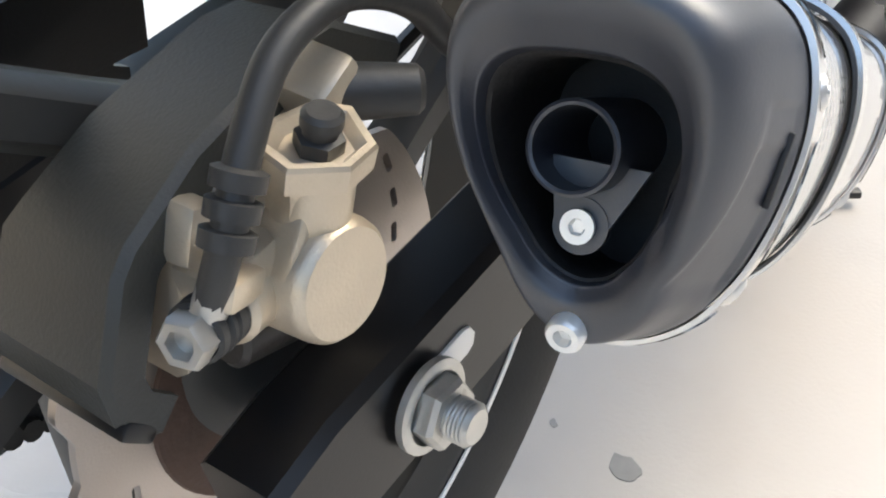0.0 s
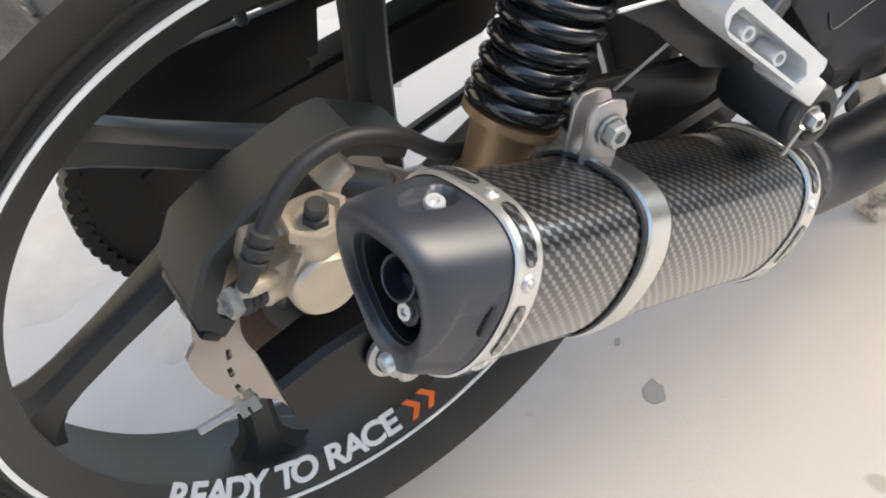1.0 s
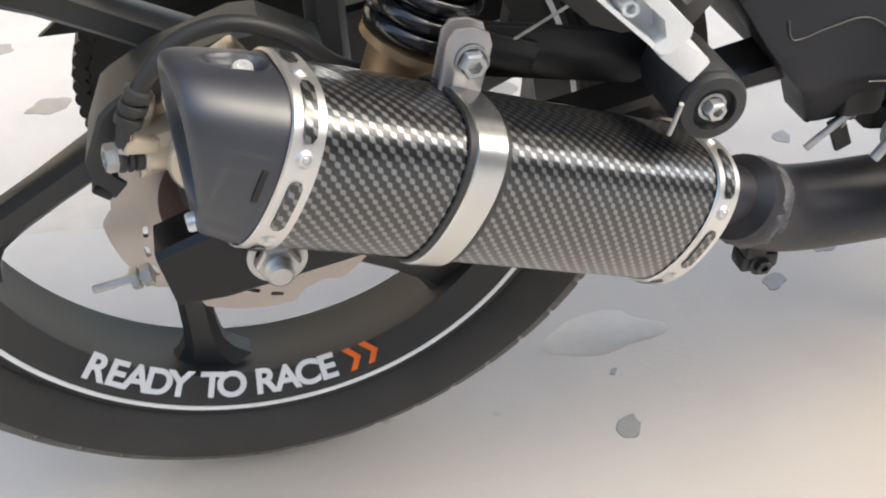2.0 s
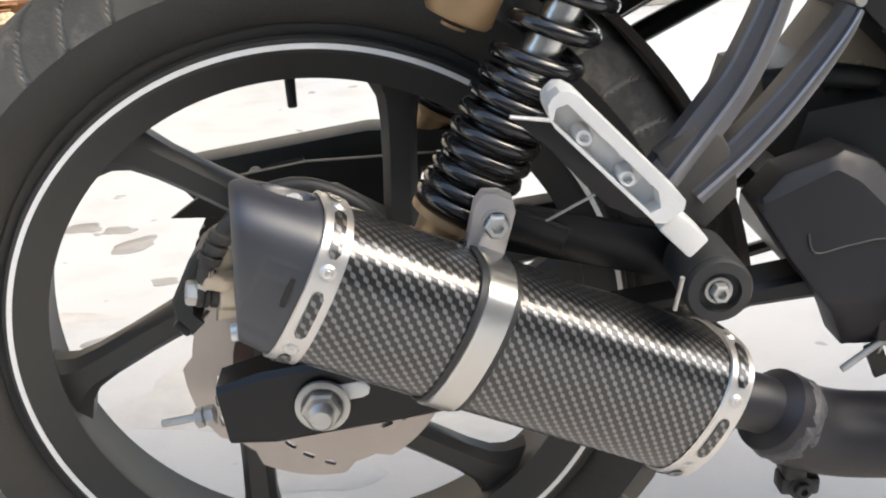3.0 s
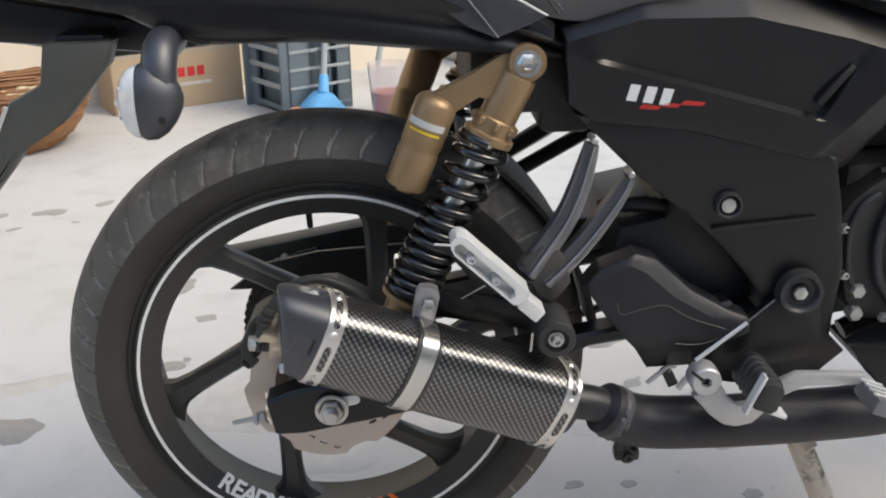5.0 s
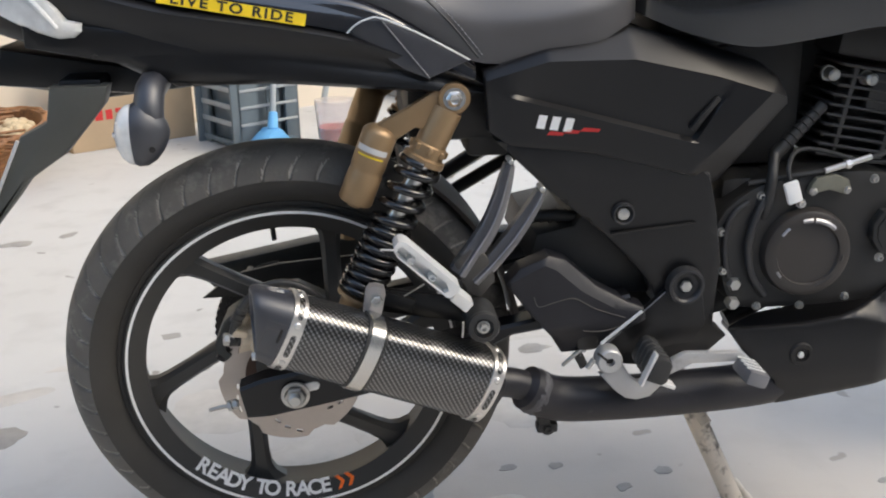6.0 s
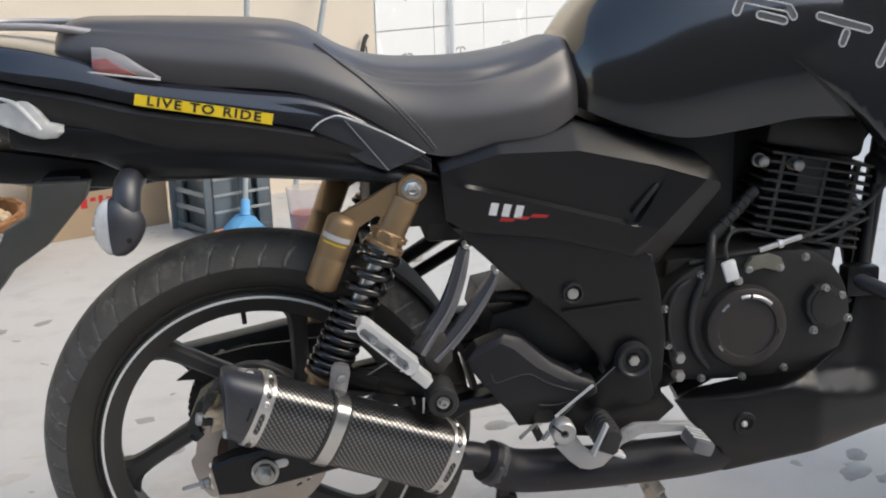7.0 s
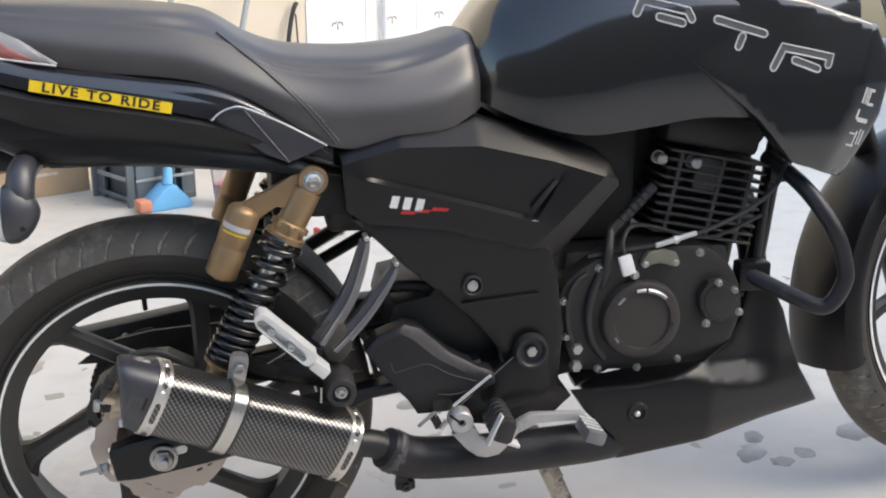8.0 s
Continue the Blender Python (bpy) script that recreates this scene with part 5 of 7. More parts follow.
cover2 = part("pivot_cover", panel(cov, cov_y, 0.03, 0.007, 0.003, 0, [COV_RIDGE]), M["cover"], bike, "black satin faceted swingarm pivot cover", 24)
part("cover_line", tube([(0.332, -0.1625, 0.425), (0.338, -0.1632, 0.412), (0.360, -0.1628, 0.417), (0.385, -0.1622, 0.420), (0.412, -0.1615, 0.404), (0.452, -0.1605, 0.389)], 0.0007, 6, 6), M["fins"], cover2)
for k in range(2):
    part("cover_line", tube([(0.392 + 0.006 * k, -0.161, 0.392 - 0.018 * k), (0.425, -0.160, 0.384 - 0.012 * k), (0.458, -0.159, 0.391 - 0.010 * k)], 0.0008, 6, 6), M["fins"], cover2)
plate_pts = [(0.285, 0.628), (0.309, 0.604), (0.355, 0.558), (0.418, 0.505), (0.446, 0.478), (0.470, 0.450), (0.490, 0.424), (0.500, 0.394), (0.500, 0.362), (0.578, 0.360), (0.580, 0.400), (0.582, 0.450), (0.570, 0.520), (0.556, 0.575), (0.500, 0.605), (0.400, 0.630)]
part("lower_frame", plate([(0.437, 0.325), (0.470, 0.362), (0.503, 0.396), (0.578, 0.400), (0.576, 0.362), (0.604, 0.338), (0.572, 0.309), (0.527, 0.296), (0.437, 0.308)], -0.125, 0.11, 0.006), M["engine"], bike, "black lower frame and footrest mount")
fp = part("frame_cover", panel(plate_pts, lambda x, z: -0.138 - 0.02 * max(0, min(1, (z - 0.40) / 0.2)), 0.05, 0.014, 0.004), M["plastic"], bike, "black plastic frame cover")
part("panel_joint", box((0.487, -0.1520, 0.5055), (0.110, 0.006, 0.0022), 0, pose(0, 0, 0, 0, -4.5, 0)), M["soot_black"], fp)
for x, z, y, r in ((0.446, 0.528, -0.1525, 0.0115), (0.532, 0.426, -0.1535, 0.0195)):
    part("bolt_recess", lathe([(r * 0.55, -0.001), (r * 0.85, 0.000), (r * 0.95, 0.006), (r * 1.05, 0.0075), (r * 1.2, 0.007), (r * 1.32, -0.006)], axis_frame((x, y, z), (0, -1, 0)), 32), M["armdark"], fp)
    part("frame_bolt", lathe([(0, 0.005), (0.004, 0.005), (0.0075, 0.004), (0.0082, 0.0)], axis_frame((x, y - 0.001, z), (0, -1, 0)), 6 if r > 0.015 else 24), M["zinc"], fp)
arm_pts = [(0.506, 0.4175), (0.520, 0.440), (0.545, 0.436), (0.556, 0.413), (0.563, 0.372), (0.548, 0.346), (0.498, 0.338), (0.457, 0.334), (0.424, 0.3445)]
fh = part("rider_footrest_hanger", plate(arm_pts, -0.152, -0.138, 0.003), M["plastic"], bike, "black rider footrest hanger")
part("bright_edge", rod((0.425, -0.1525, 0.3455), (0.506, -0.1525, 0.4180), 0.0012, seg=8), M["greyalu"], fh)
PH = Vector((0.425, -0.182, 0.343))
pedal = part("brake_pedal", plate([(0.412, 0.325), (0.433, 0.300), (0.448, 0.288), (0.462, 0.2845), (0.480, 0.288), (0.494, 0.302), (0.507, 0.318), (0.535, 0.331), (0.600, 0.330), (0.608, 0.335), (0.599, 0.343), (0.525, 0.347), (0.508, 0.339), (0.494, 0.325), (0.479, 0.313), (0.462, 0.311), (0.452, 0.320), (0.444, 0.335)], -0.190, -0.178, 0.003), M["pedal"], bike, "cast aluminium brake pedal")
part("pedal_hub", lathe([(0.0055, 0.006), (0.0055, 0.013), (0.0145, 0.013), (0.0162, 0.0115), (0.0168, 0.009), (0.0170, -0.010)], axis_frame(PH, (0, -1, 0)), 36), M["pedal"], pedal)
part("pedal_bolt", lathe([(0, 0.006), (0.0058, 0.006), (0.0058, -0.01)], axis_frame(PH, (0, -1, 0)), 6), M["soot_black"], pedal)
part("pinch_slot", box(PH + Vector((-0.010, -0.0128, 0.008)), (0.0032, 0.002, 0.018), 0, pose(0, 0, 0, 0, -50, 0)), M["soot_black"], pedal)
part("pinch_bolt", rod(PH + Vector((-0.020, -0.004, 0.002)), PH + Vector((-0.028, -0.004, -0.010)), 0.0035, seg=10), M["zinc"], pedal)
part("pedal_spring", tube([PH + Vector((-0.010 + 0.0075 * i, 0.0, 0.021 + 0.006 * i)) for i in range(8)], 0.0022, 8, 3), M["alu"], pedal)
part("pedal_tip", box((0.606, -0.208, 0.323), (0.030, 0.052, 0.020), 0.005, pose(0, 0, 0, 0, 20, 0)), M["greyalu"], pedal, "ribbed pedal tip")
for k in range(4):
    part("tip_rib", box((0.606, -0.190 - 0.011 * k, 0.3335), (0.026, 0.004, 0.003), 0.001, pose(0, 0, 0, 0, 20, 0)), M["alu"], pedal)
FM = Matrix.Translation((0.474, -0.212, 0.352)) @ pose(0, 0, 0, 0, 22, 0)
pad = [(-0.0135, -0.012), (-0.0115, 0.012), (-0.006, 0.0175), (0.006, 0.0175), (0.0120, 0.012), (0.0140, -0.012), (0.009, -0.0185), (-0.009, -0.0185)]
foot = part("rider_footrest", moved(loft([[Vector((x * k, y, z * k)) for x, z in pad] for y, k in ((0.039, 0.85), (0.035, 1.0), (-0.034, 0.96), (-0.038, 0.88), (-0.039, 0.70))]), FM), M["hose"], fh, "black rubber rider footrest", 45)
for y in (-0.026, -0.014, -0.002, 0.010, 0.022):
    part("rubber_rib", moved(loft([[Vector((x * k, y + e, z * k)) for x, z in pad] for e, k in ((-0.0025, 0.97), (-0.0015, 1.05), (0.0015, 1.05), (0.0025, 0.97))]), FM), M["hose"], foot)
part("footrest_clip", box((0.4600, -0.242, 0.354), (0.004, 0.012, 0.046), 0.0012, pose(0, 0, 0, 0, 24, 0)), M["alu"], foot)
part("footrest_end", box((0.4820, -0.2400, 0.3330), (0.024, 0.020, 0.005), 0.0015, pose(0, 0, 0, 0, 22, 0)), M["alu"], foot)
part("mount_bolt", bolt((0.548, -0.128, 0.352), (0, -1, 0), 0.0065, 0.008, 1.6), M["engine_brown"], bike)
switch = part("brake_light_switch", box((0.405, -0.14, 0.36), (0.03, 0.03, 0.035), 0.006), M["engine"], bike, "small black brake light switch")
part("switch_rod", rod((0.405, -0.15, 0.350), (0.372, -0.15, 0.322), 0.0026, seg=10, bevel=0.0006), M["zinc"], switch)
part("switch_spring", tube([(0.392 + 0.0012 * i, -0.146 + 0.004 * math.sin(i * 1.1), 0.333 + 0.0010 * i + 0.004 * math.cos(i * 1.1)) for i in range(14)], 0.0009, 6, 3), M["zinc"], switch)
part("switch_lever", box((0.397, -0.147, 0.328), (0.012, 0.004, 0.026), 0.0012, pose(0, 0, 0, 0, -25, 0)), M["engine"], switch)
stand = part("centre_stand", merge(rod((0.572, -0.02, 0.235), (0.672, -0.03, 0.014), 0.0155, seg=14), box((0.676, -0.03, 0.007), (0.06, 0.034, 0.014), 0.004), rod((0.580, 0.0, 0.215), (0.612, -0.05, 0.165), 0.009, seg=12)), M["standpaint"], bike, "chipped white-painted stand leg")

part("stand_foot", merge(box((0.690, -0.045, 0.010), (0.040, 0.022, 0.010), 0.003, pose(0, 0, 0, 0, 0, -30)), rod((0.690, 0.02, 0.02), (0.702, -0.060, 0.010), 0.007, seg=12)), M["standpaint"], stand, "chipped white foot of the stand")
part("stand_tang", box((0.742, -0.085, 0.012), (0.012, 0.046, 0.008), 0.002, pose(0, 0, 0, 0, 0, 32)), M["engine"], stand, "dark tang of the stand")

# ---- bodywork ----
seat_rows = [
    (-0.196, [(0, 0.888), (0.055, 0.887), (0.090, 0.883), (0.100, 0.875), (0.098, 0.868)]),
    (-0.182, [(0, 0.906), (0.065, 0.904), (0.108, 0.890), (0.119, 0.872), (0.117, 0.856)]),
    (-0.13, [(0, 0.907), (0.09, 0.904), (0.120, 0.886), (0.129, 0.866), (0.127, 0.843)]),
    (-0.04, [(0, 0.904), (0.09, 0.900), (0.121, 0.878), (0.132, 0.852), (0.131, 0.824)]),
    (0.05, [(0, 0.899), (0.09, 0.893), (0.121, 0.869), (0.133, 0.842), (0.132, 0.815)]),
    (0.105, [(0, 0.889), (0.072, 0.884), (0.117, 0.860), (0.136, 0.832), (0.136, 0.806)]),
    (0.155, [(0, 0.860), (0.078, 0.856), (0.122, 0.840), (0.142, 0.812), (0.141, 0.788)]),
    (0.20, [(0, 0.845), (0.100, 0.838), (0.131, 0.817), (0.147, 0.790), (0.145, 0.762)]),
    (0.26, [(0, 0.840), (0.102, 0.832), (0.133, 0.808), (0.150, 0.768), (0.147, 0.724)]),
    (0.33, [(0, 0.841), (0.102, 0.833), (0.133, 0.808), (0.151, 0.766), (0.147, 0.722)]),
    (0.40, [(0, 0.848), (0.073, 0.846), (0.118, 0.824), (0.146, 0.780), (0.144, 0.735)]),
    (0.445, [(0, 0.861), (0.060, 0.859), (0.100, 0.842), (0.130, 0.800), (0.132, 0.756)]),
    (0.462, [(0, 0.858), (0.055, 0.855), (0.090, 0.836), (0.115, 0.800), (0.118, 0.765)]),
]
def creased(prof):
    """Draws the edge between the top and the side tighter."""
    p = [Vector(q) for q in prof]
    c = p[2] + Vector((-0.005, 0.004))
    return [tuple(q) for q in (p[0], p[1], c.lerp(p[1], 0.22), c, c.lerp(p[3], 0.22), p[3], p[4])]


seat = part("seat", body([(x, creased(prof)) for x, prof in seat_rows], 5, 5), M["seat"], bike, "stepped black leatherette dual seat", 60)
on_seat = skin(seat)
seam = [(x, on_seat(x, z) - 0.0004, z) for x, z in ((0.122, 0.866), (0.146, 0.848), (0.176, 0.824), (0.206, 0.797), (0.236, 0.766), (0.266, 0.728))]
part("seam", tube(seam, 0.0013, 6, 8), M["hose"], seat)
line = curve_through([Vector(q) + Vector((0.005, -0.0010, 0.0025)) for q in seam], 16)
for a, b in list(zip(line, line[1:]))[::2]:
    part("stitch", rod(a, a.lerp(b, 1.15), 0.0006, seg=6), M["greyalu"], seat)

tail_up = [
    (-0.340, [(0, 0.892), (0.080, 0.888), (0.110, 0.874), (0.112, 0.866)]),
    (-0.250, [(0, 0.884), (0.120, 0.880), (0.150, 0.856), (0.153, 0.840)]),
    (-0.170, [(0, 0.866), (0.128, 0.862), (0.156, 0.842), (0.159, 0.823)]),
    (-0.090, [(0, 0.836), (0.132, 0.832), (0.158, 0.822), (0.161, 0.803)]),
    (0.030, [(0, 0.818), (0.134, 0.815), (0.158, 0.802), (0.162, 0.782)]),
    (0.120, [(0, 0.805), (0.136, 0.802), (0.157, 0.783), (0.160, 0.762)]),
    (0.190, [(0, 0.772), (0.140, 0.768), (0.155, 0.755), (0.157, 0.738)]),
    (0.262, [(0, 0.722), (0.140, 0.720), (0.148, 0.712), (0.150, 0.702)]),
]
tail = part("tail_cowl", body(tail_up, 5, 5), M["gloss"], bike, "gloss black tail cowl", 50)
tail_lo = [
    (-0.345, [(0, 0.862), (0.108, 0.862), (0.105, 0.810), (0.092, 0.790), (0, 0.788)]),
    (-0.255, [(0, 0.838), (0.1495, 0.838), (0.148, 0.800), (0.132, 0.762), (0, 0.758)]),
    (-0.170, [(0, 0.821), (0.1555, 0.821), (0.152, 0.780), (0.138, 0.742), (0, 0.738)]),
    (-0.090, [(0, 0.801), (0.158, 0.801), (0.155, 0.755), (0.143, 0.710), (0, 0.706)]),
    (0.030, [(0, 0.780), (0.159, 0.780), (0.156, 0.742), (0.148, 0.706), (0, 0.702)]),
    (0.120, [(0, 0.760), (0.157, 0.760), (0.154, 0.728), (0.148, 0.698), (0, 0.695)]),
    (0.200, [(0, 0.730), (0.153, 0.730), (0.151, 0.712), (0.146, 0.690), (0, 0.688)]),
    (0.270, [(0, 0.700), (0.148, 0.700), (0.146, 0.692), (0.142, 0.684), (0, 0.682)]),
]
part("tail_side_cover", body(tail_lo, 4, 5), M["plastic"], tail, "matte black lower tail cover", 50)
flare = [(-0.250, 0.792), (-0.120, 0.772), (-0.03, 0.742), (0.045, 0.716), (-0.02, 0.706), (-0.085, 0.706), (-0.14, 0.735), (-0.25, 0.758)]
part("tail_fin", panel(flare, lambda x, z: -0.156 + 0.25 * max(0, 0.745 - z), 0.012, 0.014, 0.004), M["plastic"], tail)
wing = [(0.112, 0.764), (0.121, 0.772), (0.134, 0.7775), (0.152, 0.778), (0.200, 0.757), (0.254, 0.727), (0.232, 0.717), (0.204, 0.708), (0.176, 0.719), (0.145, 0.741)]


def wing_y(x, z):
    k = (z - 0.777) + (x - 0.152) * 1.28
    return -0.166 + 0.12 * max(0, k) + 0.10 * max(0, -k)


w = part("side_winglet", panel(wing, wing_y, 0.012, 0.008, 0.003), M["winglet"], tail, "black winglet with a silver edge")
part("winglet_edge", tube([(0.112, -0.1665, 0.764), (0.122, -0.1665, 0.773), (0.135, -0.167, 0.779), (0.152, -0.167, 0.7795), (0.200, -0.163, 0.758), (0.254, -0.158, 0.7275)], 0.0011, 8, 5), M["alu"], w)
part("winglet_crease", rod((0.153, -0.167, 0.776), (0.206, -0.167, 0.709), 0.0009, seg=8), M["greyalu"], w)
# yellow sticker with its slogan
d = math.degrees(math.atan2(0.815 - 0.783, 0.165))
sm = Matrix.Translation((-0.0155, -0.1630, 0.7955)) @ pose(0, 0, 0, 0, d, 0.5)
st = part("sticker", moved(merge(box((0, 0, 0), (0.166, 0.0008, 0.0138), 0.0)), sm @ pose(0, 0, 0, -9, 0, 0)), M["yellow"], tail, "yellow slogan sticker")
part("sticker_lettering", letters("LIVE TO RIDE", 0.0188, sm @ pose(0, 0, 0, -9, 0, 0) @ Matrix.Translation((0, -0.0006, 0)) @ FACE @ Matrix.Diagonal((1, 0.82, 1, 1)), 0.0002, 1.25), M["ink"], st)
lamp_trim = [(-0.147, 0.873), (-0.132, 0.872), (-0.110, 0.863), (-0.089, 0.849), (-0.066, 0.834), (-0.072, 0.832), (-0.093, 0.836), (-0.146, 0.843)]
lamp = part("side_lamp", panel(lamp_trim, lambda x, z: -0.146 + 0.45 * max(0, z - 0.845), 0.010, 0.008, 0.002), M["lamptrim"], tail, "pale grey trim of the side lamp")
red = [(-0.146, 0.859), (-0.130, 0.860), (-0.110, 0.848), (-0.090, 0.838), (-0.113, 0.837), (-0.145, 0.845)]
part("side_reflector", panel(red, lambda x, z: -0.1485 + 0.45 * max(0, z - 0.845), 0.008, 0.008, 0.002), M["redlens"], lamp, "dull red side lens")
part("reflector_trim", rod((-0.150, -0.151, 0.8445), (-0.066, -0.150, 0.832), 0.0014, seg=8), M["silver"], lamp)
lens = [(-0.300, 0.842), (-0.270, 0.840), (-0.240, 0.830), (-0.222, 0.819), (-0.208, 0.802), (-0.200, 0.788), (-0.184, 0.784), (-0.184, 0.775), (-0.193, 0.768), (-0.209, 0.767), (-0.234, 0.774), (-0.262, 0.786), (-0.300, 0.805)]
light = part("tail_light", panel(lens, lambda x, z: -0.168 + 0.35 * max(0, -0.215 - x) + 0.25 * max(0, 0.785 - z), 0.045, 0.007, 0.007), M["lens"], tail, "clear tail light lens")
part("lens_rib", tube([(-0.262, -0.154, 0.822), (-0.236, -0.162, 0.812), (-0.218, -0.169, 0.794), (-0.208, -0.170, 0.780)], 0.003, 8, 6), M["lens"], light)
part("grab_rail", tube([(-0.15, -0.108, 0.890), (-0.20, -0.112, 0.898), (-0.26, -0.110, 0.901), (-0.33, -0.085, 0.903), (-0.36, 0, 0.905), (-0.33, 0.085, 0.903), (-0.26, 0.110, 0.901), (-0.20, 0.112, 0.898), (-0.15, 0.108, 0.890)], 0.0048, 12, 6), M["tabsteel"], tail, "thin dull metal grab rail")

fend = [(-0.10, 0.715), (-0.30, 0.748), (-0.345, 0.735), (-0.330, 0.705), (-0.245, 0.690), (-0.200, 0.680), (-0.09, 0.690)]
fender = part("rear_fender", plate(fend, -0.055, 0.055, 0.006), M["plastic_dusty"], bike, "black plastic rear fender and plate holder")
part("fender_side", plate([(-0.09, 0.712), (-0.30, 0.750), (-0.31, 0.705), (-0.15, 0.690)], -0.085, 0.085, 0.006), M["plastic"], fender)
flap = [(-0.165, 0.712), (-0.172, 0.690), (-0.222, 0.634), (-0.268, 0.604), (-0.288, 0.579), (-0.332, 0.529), (-0.392, 0.462), (-0.402, 0.468), (-0.345, 0.520), (-0.318, 0.566), (-0.297, 0.612), (-0.272, 0.656), (-0.240, 0.672), (-0.232, 0.712)]
part("plate_holder", plate(flap, -0.150, -0.118, 0.005), M["flap"], fender, "dusty black plate holder")
part("holder_arm", box((-0.20, -0.07, 0.708), (0.05, 0.13, 0.02), 0.005), M["plastic"], fender)
part("plate_edge", rod((-0.274, -0.151, 0.652), (-0.318, -0.151, 0.566), 0.0022, seg=8), M["silver"], fender, "pale edge of the plate holder")


def indicator(y):
    """A pod cut flat at its lens, tapering to a blunt point, on a thick neck."""
    c = Vector((-0.133, y, 0.662))
    sgn = -1 if y < 0 else 1
    turn = [i * math.tau / 32 for i in range(32)]

    def ring(x, k, up=0.0, high=0.0375):
        return [c + Vector((x, sgn * 0.025 * k * math.cos(a), up + high * k * math.sin(a))) for a in turn]

    ind = part("indicator", loft([ring(-0.001, 0.93), ring(0.002, 0.98), ring(0.012, 0.97), ring(0.022, 0.84, 0.001), ring(0.031, 0.58, 0.002), ring(0.037, 0.30, 0.003), ring(0.0395, 0.06, 0.003)]), M["cap"], bike, "black turn indicator with clear lens")
    part("indicator_lens", loft([ring(-0.0015, 0.94), ring(-0.008, 0.90), ring(-0.015, 0.74), ring(-0.020, 0.48), ring(-0.0225, 0.20), ring(-0.023, 0.02)]), M["lens"], ind, "clear faceted lens")
    for z in (-0.012, 0.002, 0.016):
        part("lens_facet", tube([c + Vector((-0.0225 + 18 * z * z + 0.6 * abs(q) * abs(q) / 0.02 * 0.4, sgn * q, z)) for q in (-0.014, -0.007, 0.0, 0.007, 0.014)], 0.0022, 8, 4), M["lens"], ind)
    part("neck", tube([c + Vector((0.017, 0, 0.008)), c + Vector((0.018, -sgn * 0.004, 0.030)), c + Vector((0.019, -sgn * 0.020, 0.046)), c + Vector((0.020, -sgn * 0.060, 0.050))], 0.0170, 18, 6), M["cap"], ind)
    part("drain_screw", lathe([(0, 0.001), (0.0035, 0.001), (0.0035, 0)], axis_frame(c + Vector((0.021, sgn * 0.0195, -0.014)), (0.3, sgn, -0.2)), 12), M["soot_black"], ind)


indicator(-0.190)

# side panel under the seat
side = [(0.270, 0.713), (0.348, 0.736), (0.410, 0.742), (0.452, 0.757), (0.540, 0.735), (0.619, 0.708), (0.640, 0.690), (0.652, 0.659), (0.600, 0.597), (0.572, 0.560), (0.551, 0.551), (0.536, 0.572), (0.401, 0.609), (0.302, 0.621), (0.276, 0.640)]


def along(rows, x):
    """Height of a broken line at x."""
    for (a, p), (b, q) in zip(rows, rows[1:]):
        if x <= b or (b, q) == rows[-1]:
            return p + (q - p) * (x - a) / (b - a)


def smooth_step(x, a, b):
    t = max(0.0, min(1.0, (x - a) / (b - a)))
    return t * t * (3 - 2 * t)


def side_y(x, z):
    """Chamfered top, a sunk wedge above the long ledge, and a front part folded back."""
    top = along([(0.273, 0.703), (0.347, 0.723), (0.452, 0.722), (0.554, 0.698), (0.66, 0.664)], x)
    ledge = 0.688 + (x - 0.287) * (0.619 - 0.688) / (0.529 - 0.287)
    y = -0.166 + 1.18 * max(0, z - top)
    slot_x = 0.529 + (z - 0.619) * (0.563 - 0.529) / (0.670 - 0.619)
    deep = max(0, min(1, (top - z) / max(top - ledge, 0.01)))
    y += 0.010 * deep * smooth_step(z, ledge - 0.002, ledge + 0.003) * smooth_step(slot_x - x, -0.002, 0.003) * smooth_step(x, 0.285, 0.34)
    fold = (x - 0.545) - (z - 0.595) * (0.638 - 0.545) / (0.689 - 0.595)
    y += 0.38 * max(0, fold) + 0.12 * max(0, ledge - z)
    return y


rise = lambda d: [(0.287, 0.688 + d), (0.529, 0.619 + d)]
folds = [[(0.273, 0.703), (0.347, 0.723), (0.452, 0.722), (0.554, 0.698), (0.66, 0.664)], rise(-0.002), rise(0.0005), rise(0.003), [(0.533, 0.6222), (0.5645, 0.6695)], [(0.528, 0.6222), (0.5595, 0.6695)], [(0.545, 0.595), (0.638, 0.689)]]
panel_ob = part("side_panel", panel(side, side_y, 0.02, 0.006, 0.003, 0, folds), M["plastic"], bike, "matte black plastic side panel", 24)
part("vent_slot", box((0.541, -0.163, 0.653), (0.0065, 0.008, 0.050), 0.001, pose(0, 0, 0, 0, 40, 0)), M["soot_black"], panel_ob)


def decal(name, outline, at, material, parent, lift=0.0006):
    """A thin printed shape that follows the surface."""
    ring = [Vector((x, at(x, z), z)) for x, z in outline]
    part(name, loft([[q + Vector((0, 0.002, 0)) for q in ring], [q - Vector((0, lift, 0)) for q in ring]]), material, parent)


